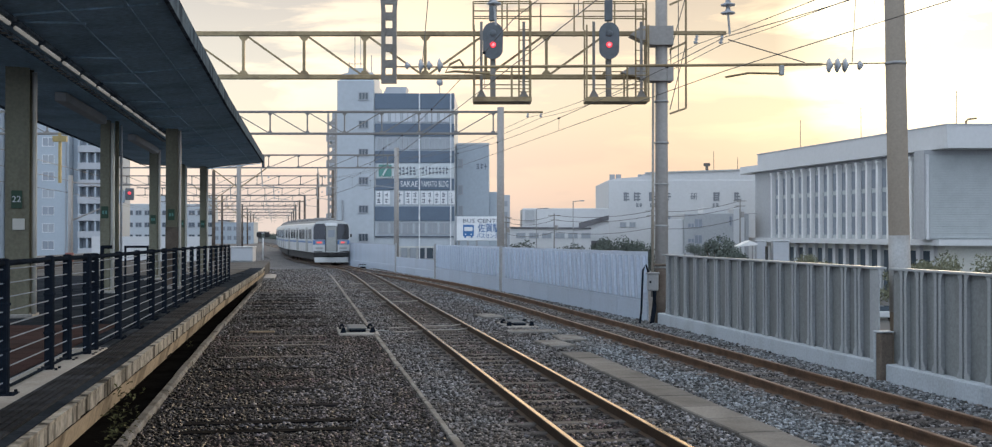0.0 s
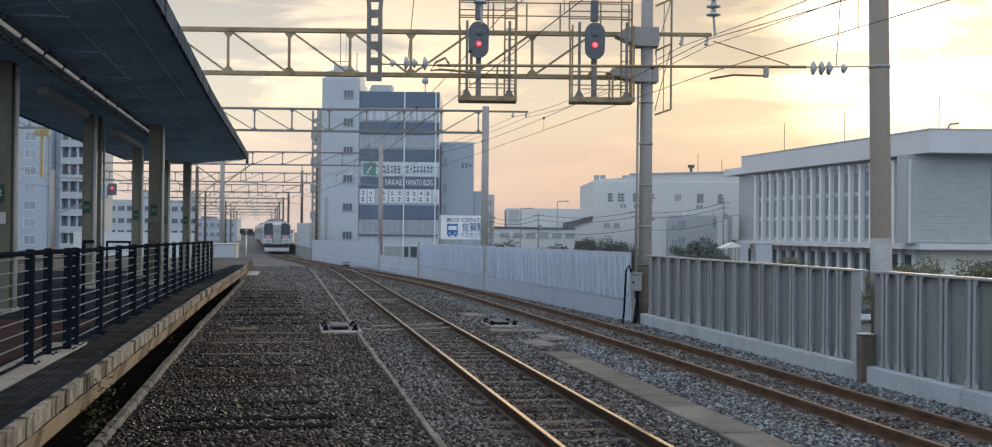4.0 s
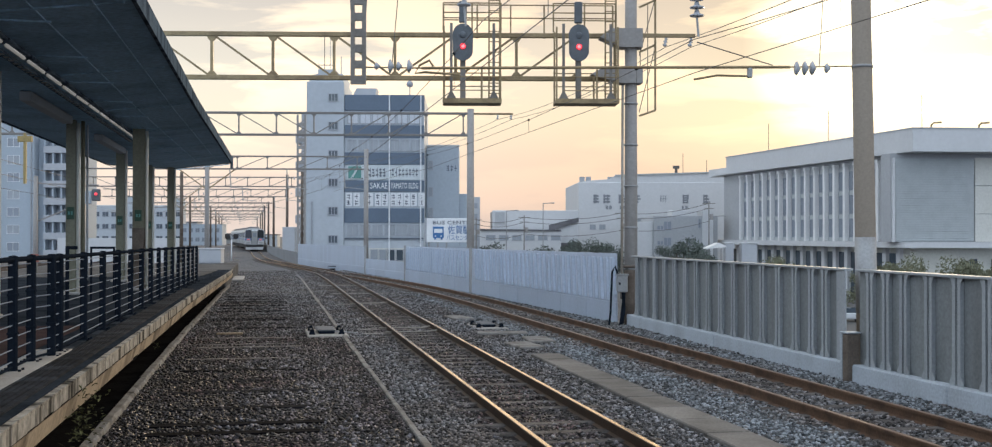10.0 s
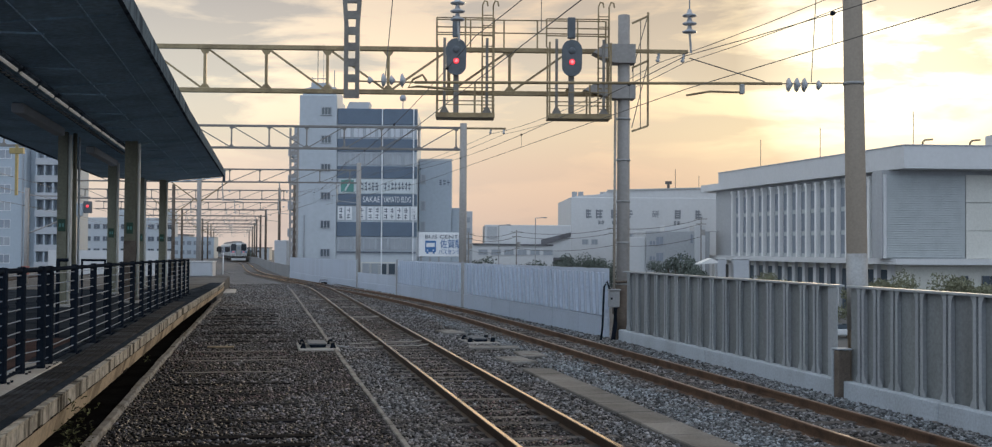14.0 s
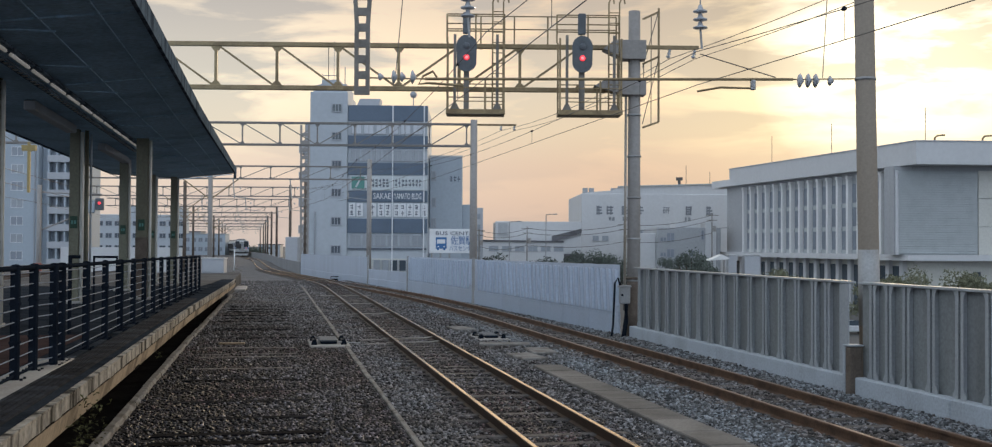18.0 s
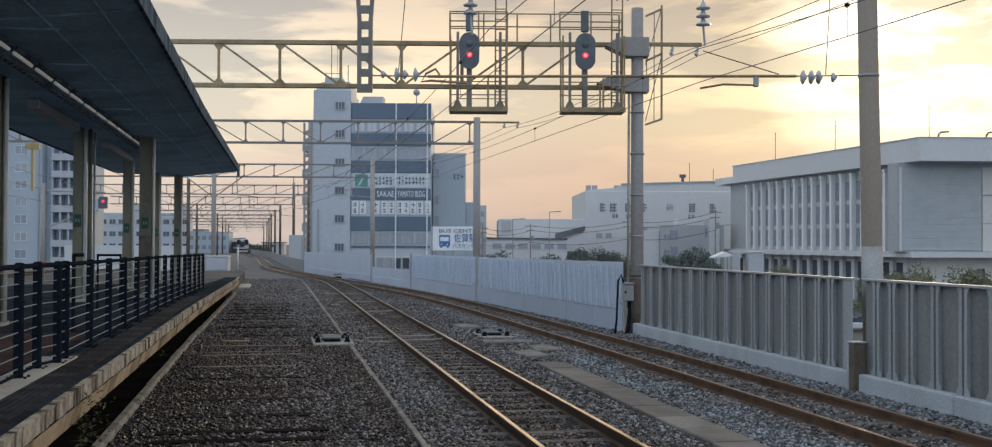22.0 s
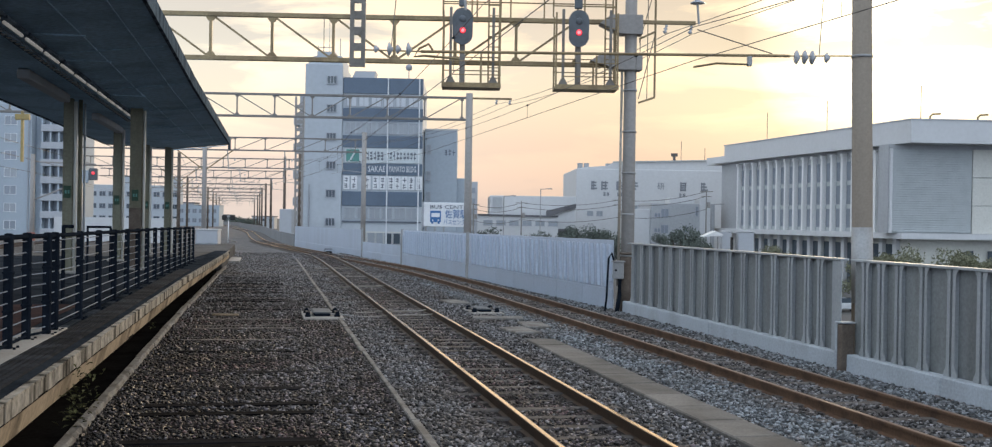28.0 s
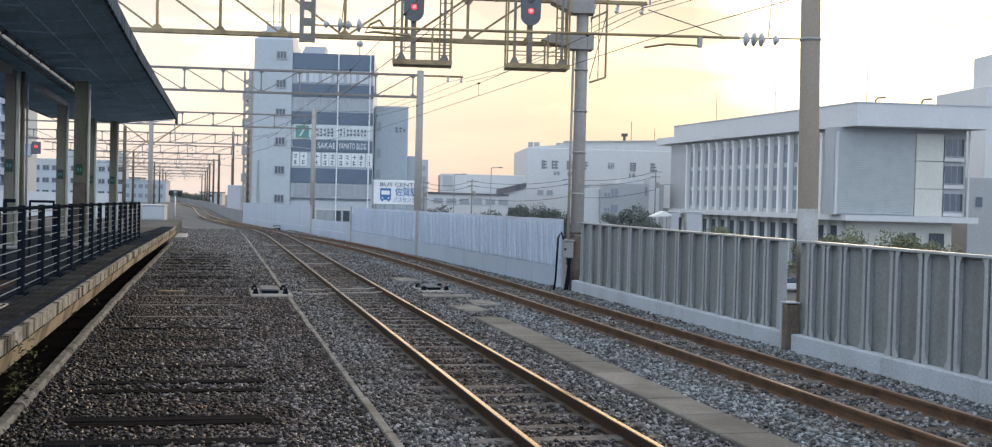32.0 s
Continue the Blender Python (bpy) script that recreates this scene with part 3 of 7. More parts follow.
def build_ground():
    s = Shape()
    s.add([(-2500, -300, -7.2), (2500, -300, -7.2), (2500, 4200, -7.2), (-2500, 4200, -7.2)], [(0, 1, 2, 3)])
    solo("ground", s, "asphalt", "grey city ground below the railway viaduct", "ground", kind="structure")
    # the viaduct's deck, with ballast on it
    ys = [-14 + 3 * i for i in range(40)] + [108 + 12 * i for i in range(49)]
    s = Shape()
    v, f = [], []
    for y in ys:
        r = wall_x(y) + 0.22
        left = -1.95 if y < 56 else -34 if y < 90 else -34 + min(20, (y - 90) * 0.15) + smooth_x(y)
        v += [(left, y, BED + fall(y)), (r, y, BED + fall(y)), (r, y, -2.4), (left, y, -2.4)]
    for i in range(len(ys) - 1):
        a, b = 4 * i, 4 * i + 4
        f += [(a, a + 1, b + 1, b), (a + 1, a + 2, b + 2, b + 1), (a + 2, a + 3, b + 3, b + 2), (a + 3, a, b, b + 3)]
    s.add(v, f)
    s.box(-34, -9.3, -14, 57, -2.0, BED).box(-9.3, -1.95, -14, 57, -2.0, -1.1)
    solo("ballast_bed", s, "ballast", "dark brown crushed-stone ballast on the viaduct deck", "ballast", kind="structure")


build_ground()


# ---- tracks ----
def rail_run(name, label, mids, offset, head_mat, parent, side_mat="rail_side"):
    """One rail swept along a middle line: foot and web in rust, a head of its own."""
    ys = [-12 + 2.0 * i for i in range(60)] + [108 + 8 * i for i in range(62)]
    ys = [y for y in ys if mids[1] <= y <= mids[2]]
    web = [(-0.064, -0.162), (0.064, -0.162), (0.064, -0.147), (0.012, -0.128), (0.012, -0.046), (0.036, -0.04), (0.036, -0.009), (0.03, -0.003),
           (-0.03, -0.003), (-0.036, -0.009), (-0.036, -0.04), (-0.012, -0.046), (-0.012, -0.128), (-0.064, -0.147)]
    head = [(-0.028, -0.0028), (0.028, -0.0028), (0.028, -0.001), (0.021, 0.0015), (-0.021, 0.0015), (-0.028, -0.001)]
    made = None
    for title, prof, mat in (("rail", web, side_mat), ("rail_head", head, head_mat)):
        v, f, n = [], [], len(prof)
        for y in ys:
            x = mids[0](y) + offset
            v += [(x + px, y, pz + fall(y)) for px, pz in prof]
        for i in range(len(ys) - 1):
            for j in range(n):
                a, b = i * n + j, i * n + (j + 1) % n
                f.append((a, b, b + n, a + n))
        f += [list(range(n)), [len(v) - n + j for j in range(n)][::-1]]
        made = part(title, Shape().add(v, f), mat, parent if made is None else made, label)
    return made


def build_tracks():
    near = thing("railway_track", "narrow-gauge track with bright worn rails on ballast", "railway track")
    for side in (-0.5665, 0.5665):
        rail_run("rail", "", (smooth_x, -14, 700), side, "rail_head", near)
    far = thing("railway_track", "rusty side track beside the barrier wall", "railway track")
    for side in (-0.5665, 0.5665):
        rail_run("rail", "", (smooth_side, -14, 114), side, "rail_dull", far, "rail_rust")
    me = Shape().box(-1.0, 1.0, -0.11, 0.11, -0.2, BED + 0.022, bevel=0.02).mesh("sleeper", "sleeper")
    for track, mid, y1 in ((near, smooth_x, 120), (far, smooth_side, 72)):
        y = 2.0
        while y < y1:
            a = math.degrees(math.atan2(mid(y + 1) - mid(y - 1), 2))
            part("sleeper", me, "", track, "", pose(mid(y), y, fall(y) + random.uniform(-0.012, 0.006), 0, 0, -a + random.uniform(-0.6, 0.6)))
            y += 0.62


build_tracks()


OLD_SLEEPERS = []


def build_soil():
    for title, label, run, y1 in (("stained_soil", "black stained soil of the lifted track bed", lambda y: (-1.9, 1.68), 34), ("oily_soil", "dark oily soil between the bright rails", lambda y: (smooth_x(y) - 0.95, smooth_x(y) + 0.95), 56)):
        ys = [-3 + 1.5 * i for i in range(int((y1 + 3) / 1.5) + 1)]
        v, f = [], []
        for i, y in enumerate(ys):
            a, b = run(y)
            w = random.uniform(-0.06, 0.06)
            v += [(a, y, BED + 0.005 + fall(y)), (b + w, y, BED + 0.005 + fall(y)), (b + w, y, BED - 0.05 + fall(y)), (a, y, BED - 0.05 + fall(y))]
        for i in range(len(ys) - 1):
            a, b = 4 * i, 4 * i + 4
            f += [(a, a + 1, b + 1, b), (a + 1, a + 2, b + 2, b + 1), (a + 3, a, b, b + 3)]
        f += [(0, 3, 2, 1), tuple(len(v) - 4 + q for q in range(4))]
        solo(title, Shape().add(v, f), "stained_soil", label, "soil", kind="structure")


build_soil()


def build_old_sleepers():
    me = Shape().box(-1.08, 1.08, -0.125, 0.125, -0.2, 0.0, bevel=0.025).mesh("old_sleeper", "old_sleeper")
    worn = Shape().box(-1.08, 1.08, -0.125, 0.125, -0.2, 0.0, bevel=0.025).mesh("old_sleeper", "sleeper")
    t = thing("lifted_track_bed", "row of dark half-buried timber sleepers in ballast", "sleepers", kind="structure")
    rows = [8.2, 8.9, 9.6, 10.3, 11.0, 11.93, 12.2, 13.1, 13.85, 14.5, 15.8, 17.45, 18.8, 20.2, 22.05, 24.2]
    while rows[-1] < 44:
        rows.append(rows[-1] + random.choice((0.7, 1.4, 1.45)))
    for y in rows:
        a = random.uniform(-1.5, 0.3)
        part("old_sleeper", me if y < 20 or random.random() < 0.7 else worn, "", t, "", pose(-0.4 + random.uniform(-0.08, 0.08), y, BED + random.choice((0.018, 0.025, 0.034)), random.uniform(-1, 1), random.uniform(-0.4, 0.4), a))
        OLD_SLEEPERS.append((y, 0.09 if y < 10.5 else 0.15 if y in (11.93, 12.2, 13.85, 14.5) else 0.08 if y == 11.0 else 0.1 if y in (15.8, 18.8) else random.uniform(0.03, 0.08), math.tan(radians(a)), 0.95 if y in (11.93, 12.2, 13.85, 14.5, 18.8) else random.choice((0.4, 0.55, 0.7, 0.9)), random.uniform(-0.9, 0.9)))
    pale = Shape().box(-1.15, 1.15, -0.09, 0.09, -0.2, BED + 0.045, bevel=0.02).mesh("tie_slab", "concrete_dull")
    g = thing("turnout_ties", "pale concrete ties showing at the points", "sleepers", kind="structure")
    for y in (45.0, 52.0):
        part("tie_slab", pale, "", g, "", pose(smooth_x(y) + random.uniform(-0.1, 0.1), y + 0.3, 0, 0, 0, random.uniform(-2, 2)))


build_old_sleepers()


def scatter(name, label, mat, boxes, sizes, keep):
    """Loose crushed stones as one mesh: squashed, uneven octahedra strewn over stretches of the bed."""
    rng = np.random.default_rng(5)
    pos, size = [], []
    for (x0, x1, y0, y1), per_m2, (s0, s1) in zip(boxes[0], boxes[1], sizes):
        n = int((x1 - x0) * (y1 - y0) * per_m2)
        p = np.stack([rng.uniform(x0, x1, n), rng.uniform(y0, y1, n)], 1)
        pos.append(p)
        size.append(rng.uniform(s0, s1, n))
    pos, size = np.concatenate(pos), np.concatenate(size)
    ok = keep(pos[:, 0], pos[:, 1])
    pos, size = pos[ok], size[ok]
    n = len(pos)
    base = np.array([(1, 0, 0), (0, 1, 0), (-1, 0, 0), (0, -1, 0), (0, 0, 1), (0, 0, -1)], float)
    v = base[None] * rng.uniform(0.55, 1.25, (n, 6, 1)) + rng.normal(0, 0.16, (n, 6, 3))
    q = rng.normal(size=(n, 4))
    q /= np.linalg.norm(q, axis=1)[:, None]
    w, x, y, z = q.T
    r = np.stack([np.stack([1 - 2 * (y * y + z * z), 2 * (x * y - z * w), 2 * (x * z + y * w)], 1),
                  np.stack([2 * (x * y + z * w), 1 - 2 * (x * x + z * z), 2 * (y * z - x * w)], 1),
                  np.stack([2 * (x * z - y * w), 2 * (y * z + x * w), 1 - 2 * (x * x + y * y)], 1)], 1)
    v = np.einsum("nij,nkj->nki", r, v) * size[:, None, None] * np.array([1, 1, 0.72])
    v[:, :, 0] += pos[:, :1]
    v[:, :, 1] += pos[:, 1:]
    v[:, :, 2] += (BED + 0.004 + size * rng.uniform(-0.15, 0.55, n))[:, None]
    tri = np.array([(0, 1, 4), (1, 2, 4), (2, 3, 4), (3, 0, 4), (1, 0, 5), (2, 1, 5), (3, 2, 5), (0, 3, 5)])
    f = (tri[None] + 6 * np.arange(n)[:, None, None]).reshape(-1, 3)
    me = bpy.data.meshes.new(name)
    me.vertices.add(n * 6)
    me.vertices.foreach_set("co", v.ravel())
    me.loops.add(len(f) * 3)
    me.loops.foreach_set("vertex_index", f.ravel().astype(np.int32))
    me.polygons.add(len(f))
    me.polygons.foreach_set("loop_start", np.arange(0, len(f) * 3, 3, dtype=np.int32))
    me.update(calc_edges=True)
    me.materials.append(MAT[mat])
    tagged(new(name, me), label, "ballast", kind="stuff")


def build_stones():
    ys = np.arange(0.0, 90.0, 0.5)
    mid, off, edge = (np.array([f(v) for v in ys]) for f in (smooth_x, smooth_side, wall_x))
    near, side = (lambda v: np.interp(v, ys, mid)), (lambda v: np.interp(v, ys, off))

    def clear(x, y):
        a, b = np.abs(x - near(y)), np.abs(x - side(y))
        ok = (np.abs(a - 0.5665) > 0.14) & (np.abs(b - 0.5665) > 0.12)
        rough = np.random.default_rng(9).uniform(-0.05, 0.05, len(x))
        beat = np.abs((y - 2.0 + 0.31) % 0.62 - 0.31)
        chance = np.sin(np.round((y - 2.0) / 0.62) * 12.9898) * 43.7
        chance = chance - np.floor(chance)   # how far each sleeper lies clear, and to which side
        ok = ok & ~((beat < 0.1 * chance + rough * 0.8) & ((np.abs(x - side(y) - 0.8 * (chance - 0.5)) < 1.0 * chance + 2 * rough) | (np.abs(x - near(y) + 0.9 * (chance - 0.6)) < 0.55 * chance + 2 * rough)))
        y = y + rough * 0.6
        for sy, half, lean, cover, aside in OLD_SLEEPERS:
            ok = ok & ~((np.abs(y - sy - lean * x) < half) & (np.abs(x + 0.4 + aside * (1 - cover)) < 1.05 * cover))
        return ok & (np.abs(x - 1.76) > 0.045 + rough * 0.5) & ~((y < 22.2) & (np.abs(x - 5.33) < 0.28)) & ~((np.abs(x - 1.4) < 0.5) & (np.abs(y - 27.4) < 1.2))
    rng = np.random.default_rng(2)
    stained = lambda x, y: ((x < 1.72) & (y < 24 + 14 * rng.random(len(x)))) | ((np.abs(x - near(y)) < 0.7 + 0.35 * rng.random(len(x))) & (rng.random(len(x)) < 0.8))
    fresh = lambda x, y: (x > 5.4 + 0.5 * rng.random(len(x))) & (np.abs(x - side(y)) > 0.75 + 0.35 * rng.random(len(x))) & (x < np.interp(y, ys, edge) - 0.08)
    wet = lambda x, y: (x < -0.75 + 0.5 * np.sin(y * 1.7) + 0.3 * np.sin(y * 4.1 + 1) + 0.5 * rng.random(len(x))) & (y < 21 + 5 * rng.random(len(x))) & (rng.random(len(x)) < 0.85)
    pick = {}

    def zone(x, y):
        if len(x) not in pick:
            pick[len(x)] = np.where(~clear(x, y) | (x > np.interp(y, ys, edge) - 0.05), 0, np.where(fresh(x, y), 3, np.where(stained(x, y), np.where(wet(x, y), 4, 1), 2)))
        return pick[len(x)]
    dark, brown, grey = (lambda x, y: zone(x, y) == 1), (lambda x, y: zone(x, y) == 2), (lambda x, y: zone(x, y) == 3)
    areas = [[(-1.9, 9.3, -3, 7), (-1.9, 9.3, 7, 14), (-1.9, 9.3, 14, 20), (-1.9, 9.3, 20, 30), (-1.9, 9.3, 30, 46), (-1.9, 8.5, 46, 75)]]
    dense, sizes = (160, 560, 460, 280, 150, 70), [(0.02, 0.045), (0.016, 0.04), (0.016, 0.04), (0.018, 0.042), (0.018, 0.042), (0.018, 0.038)]
    scatter("ballast_stones", "dark stained ballast stones over the lifted track bed and between the bright rails", "stone_dark", areas + [dense], sizes, dark)
    scatter("ballast_stones", "black wet ballast stones beside the gutter kerb", "wet_stone", areas + [dense], sizes, lambda x, y: zone(x, y) == 4)
    scatter("ballast_stones", "loose grey-brown ballast stones beside the tracks", "stone", areas + [dense], sizes, brown)
    scatter("ballast_stones", "loose blue-grey ballast stones beside the wall", "stone_grey", areas + [dense], sizes, grey)


build_stones()


# ---- platform ----
def platform_z(y):
    return 0.975 - 0.0058 * (min(y, 24) - 7) - 0.0075 * (min(max(y, 24), 46) - 24)


def platform_dx(y):
    """The platform's edge swings slightly towards the tracks along its way."""
    return 0.0086 * max(0.0, y - 26)


def build_platform():
    pf = thing("platform", "old station platform with a stained concrete edge", "platform", kind="structure")
    ys = [-6 + 4 * i for i in range(15)]

    def slab(x0, x1, z0, z1, mat, name, label="", slant=0.0):
        v, f = [], []
        for y in ys:
            p = platform_z(y)
            k = platform_dx(y)
            v += [(x0 + k, y, p + z0), (x1 + k - slant, y, p + z0), (x1 + k, y, p + z1), (x0 + k, y, p + z1)]
        for i in range(len(ys) - 1):
            a, b = 4 * i, 4 * i + 4
            f += [(a, b, b + 1, a + 1), (a + 1, b + 1, b + 2, a + 2), (a + 2, b + 2, b + 3, a + 3), (a + 3, b + 3, b, a)]
        f += [(0, 1, 2, 3), tuple(len(v) - 4 + i for i in (3, 2, 1, 0))]
        return part(name, Shape().add(v, f), mat, pf, label)
    slab(-9.5, -1.72, -0.32, -0.004, "platform", "deck_slab", "worn paving, darkened for the canopy's shade")
    # pale strip draws the light caught along the stones' top
    slab(-1.7, -1.636, -0.011, 0.006, "edge_stone", "edge_lip", "thin strip, pale for the light the stone tops catch")
    # wall painted black to keep the void below in shade
    slab(-9.3, -2.7, -2.0, -0.32, "gap_black", "under_wall")
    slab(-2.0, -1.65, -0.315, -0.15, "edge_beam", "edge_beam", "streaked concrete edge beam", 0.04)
    slab(-1.719, -1.653, -0.149, -0.0115, "gap_black", "joint_fill", "dark strip behind the stones' joints")
    blocks = [Shape().box(-0.006, 0.06, -n / 2, n / 2, -0.138 + a, -0.012, bevel=0.006).mesh("edge_stone", "edge_stone") for n, a in ((0.2, 0.0), (0.26, 0.006), (0.31, 0.002), (0.38, 0.01))]
    y = -2.0
    while y < 49:
        k = random.randrange(4)
        n = (0.2, 0.26, 0.31, 0.38)[k]
        m = y + n / 2
        part("edge_stone", blocks[k], "", pf, "", pose(-1.7 + platform_dx(m) + random.uniform(-0.0015, 0.0015), m, platform_z(m) + random.uniform(-0.002, 0.001), -0.38))
        y += n + random.choice((0.004, 0.008, 0.014, 0.022))
    # black wedge paints the shade in the beam's notch
    part("notch_shade", Shape().prism([(-1.86, -0.5), (-1.684, -0.33), (-1.684, -0.2), (-1.8, -0.16), (-1.95, -0.3)], 15.25, 15.75, pose(0, 0, platform_z(15.5))), "gap_black", pf, "black wedge for the shaded gap at the beam's broken corner")
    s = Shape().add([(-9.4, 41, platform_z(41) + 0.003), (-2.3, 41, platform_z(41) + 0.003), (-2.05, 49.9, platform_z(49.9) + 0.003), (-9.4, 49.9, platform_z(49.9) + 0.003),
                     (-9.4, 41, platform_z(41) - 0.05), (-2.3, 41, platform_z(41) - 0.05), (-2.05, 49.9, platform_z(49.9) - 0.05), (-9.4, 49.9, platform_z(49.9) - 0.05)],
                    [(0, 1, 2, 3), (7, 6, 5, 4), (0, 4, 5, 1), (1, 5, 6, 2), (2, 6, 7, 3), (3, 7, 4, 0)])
    part("end_paving", s, "end_paving", pf, "paving at the platform's end, paler for the light there")
    # ribbed tiles along the edge, then the concourse paving
    ribs = Shape()
    for i in range(5):
        ribs.box(-0.145 + 0.06 * i, -0.105 + 0.06 * i, -0.145, 0.145, 0.006, 0.014)
    ribs.box(-0.148, 0.148, -0.148, 0.148, -0.01, 0.006)
    rm = ribs.mesh("ribbed_tile", "platform_tile")
    y = 3.0
    while y < 30:
        for x in (-1.96,):
            part("ribbed_tile", rm, "", pf, "", pose(x, y, platform_z(y), -0.33))
        y += 0.3
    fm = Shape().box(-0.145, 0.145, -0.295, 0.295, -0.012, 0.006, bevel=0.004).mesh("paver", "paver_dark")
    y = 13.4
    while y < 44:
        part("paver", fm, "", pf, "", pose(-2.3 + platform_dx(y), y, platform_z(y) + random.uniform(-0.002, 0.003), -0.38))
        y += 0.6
    red = Shape().box(-0.295, 0.295, -0.295, 0.295, -0.012, 0.004, bevel=0.004).mesh("paver", "paver_red")
    for i in range(24):
        for k in range(3):
            y = 3.0 + 0.6 * i
            part("paver", red, "", pf, "", pose(-2.85 - 0.6 * k, y, platform_z(y), -0.33))
    s = Shape()
    y = -6.0
    while y < 52:
        n = random.uniform(1.8, 2.4)
        x0, z1, m = -1.985 + random.uniform(-0.008, 0.008) + platform_dx(y), -0.06 + random.uniform(-0.006, 0.006), 18
        v, f = [], []
        for i in range(m + 1):   # the outer arris is chipped
            q, chip = y + (n - 0.016) * i / m, random.choice((0, 0.004, 0.008, 0.012, 0.03, 0.045))
            v += [(x0, q, BED - 0.3), (x0 + 0.115, q, BED - 0.3), (x0 + 0.115, q, z1 - 0.02 - chip), (x0 + 0.105 - chip, q, z1 - 0.3 * chip), (x0 + 0.008, q, z1), (x0, q, z1 - 0.01)]
        for i in range(m):
            f += [(6 * i + e, 6 * i + (e + 1) % 6, 6 * i + 6 + (e + 1) % 6, 6 * i + 6 + e) for e in range(6)]
        f += [(5, 4, 3, 2, 1, 0), tuple(6 * m + e for e in range(6))]
        s.add(v, f)
        y += n
    # black floor stands in for the deep shade of the gutter
    solo("gutter_floor", Shape().box(-2.69, -2.04, -6, 50, BED - 0.2, BED + 0.012, bevel=0.01), "gap_black", "gutter floor painted black for the shade under the platform", "gutter", kind="structure")
    solo("gutter_kerb", s, "kerb_grey", "low concrete kerb beside the platform's dark gutter", "kerb", kind="structure")
    s = Shape()
    y = 8.0
    while y < 64:
        n = random.uniform(0.5, 2.2)
        s.box(1.71 + random.uniform(-0.015, 0.015), 1.81 + random.uniform(-0.02, 0.012), y, y + n - 0.03, BED - 0.05, BED + 0.045, bevel=0.012)
        y += n
    solo("kerb_strip", s, "kerb_grey", "thin broken concrete strip in the ballast", "kerb", kind="structure")


build_platform()


def build_fence():
    post = Shape().box(-0.04, 0.04, -0.04, 0.04, 0.0, 1.065, bevel=0.012)
    pm = post.mesh("post", "black_steel")
    base = Shape().box(-0.1, 0.1, -0.1, 0.1, 0, 0.014, bevel=0.003)
    for a in (-0.075, 0.075):
        for b in (-0.075, 0.075):
            base.rod((a, b, 0.014), (a, b, 0.035), 0.014, 6)
    bm_ = base.mesh("base_plate", "black_steel")
    cap = Shape().lathe([(0.036, 1.063), (0.042, 1.067), (0.042, 1.075), (0.03, 1.082), (0.001, 1.085)], n=10).mesh("cap", "black_steel", True)
    grip = Shape().box(-0.047, 0.047, -0.043, 0.043, -0.012, 0.012, bevel=0.004).mesh("clamp", "black_steel")
    fence = thing("platform_fence", "black steel post fence with thin horizontal wires on the platform", "fence")
    ys = [-2.0, -0.4, 1.2, 2.8, 4.5, 6.1, 7.8, 9.49, 11.16, 11.99, 12.51, 12.95] + [14.62 + 1.62 * i for i in range(14)]
    for a, b in zip(ys, ys[1:] + [None]):
        x = (-2.3 if a < 12.2 else -2.2) + platform_dx(a)
        p = part("post", pm, "", fence, "", pose(x, a, platform_z(a) + 0.0))
        part("cap", cap, "", p)
        part("base_plate", bm_, "", p)
        part("clamp", grip, "", p, "", pose(0, 0, 0.36))
        part("clamp", grip, "", p, "", pose(0, 0, 0.72))
        if b is None:
            continue
        xb = (-2.3 if b < 12.2 else -2.2) + platform_dx(b)
        for i in range(9):
            h = 0.1 + 0.112 * i
            part("wire", Shape().rod((x, a, platform_z(a) + h), (xb, b, platform_z(b) + h), 0.006, 5), "fence_wire", fence)
        part("top_rail", Shape().rod((x, a, platform_z(a) + 1.045), (xb, b, platform_z(b) + 1.045), 0.024, 8), "black_steel", fence)
        part("bottom_rail", Shape().rod((x, a, platform_z(a) + 0.05), (xb, b, platform_z(b) + 0.05), 0.014, 6), "black_steel", fence)
    s = Shape().box(-2.48, -2.1, 2, 13.2, 0.8, 0.966, bevel=0.01)
    solo("fence_footing", s, "concrete", "pale concrete strip under the platform fence", "kerb", kind="structure")
    # a pipe stand and a low rail behind the fence
    p = pose(-2.85, 17.4, platform_z(17.4))
    solo("bent_pipe", Shape().rod((0, 0, 0), (0, 0, 1.14), 0.028, 8).rod((0, 0, 1.12), (0.14, 0, 1.12), 0.026, 8), "black_steel", "thin dark bent pipe on the platform", "pipe", m=p)
    r = thing("hand_rail", "low dark pipe rail on the platform", "rail", pose(-3.5, 24, platform_z(24)))
    part("bar", Shape().rod((0, 0, 1.08), (0.48, 0, 1.08), 0.024, 8), "black_steel", r)
    for x in (0.02, 0.46):
        part("leg", Shape().rod((x, 0, 0), (x, 0, 1.07), 0.022, 8), "black_steel", r)


build_fence()


# ---- canopy ----
CAN = (-6.2, 4.93, -3.75, 4.82, -1.6, 5.06)  # outer, valley and inner edge in x, z


def soffit(x):
    """The height of the canopy's underside, x as at the platform's near end."""
    x0, z0, xv, zv, x1, z1 = CAN
    return z1 + (x - x1) * (z1 - zv) / (x1 - xv) if x > xv else zv + (x - xv) * (z0 - zv) / (x0 - xv)


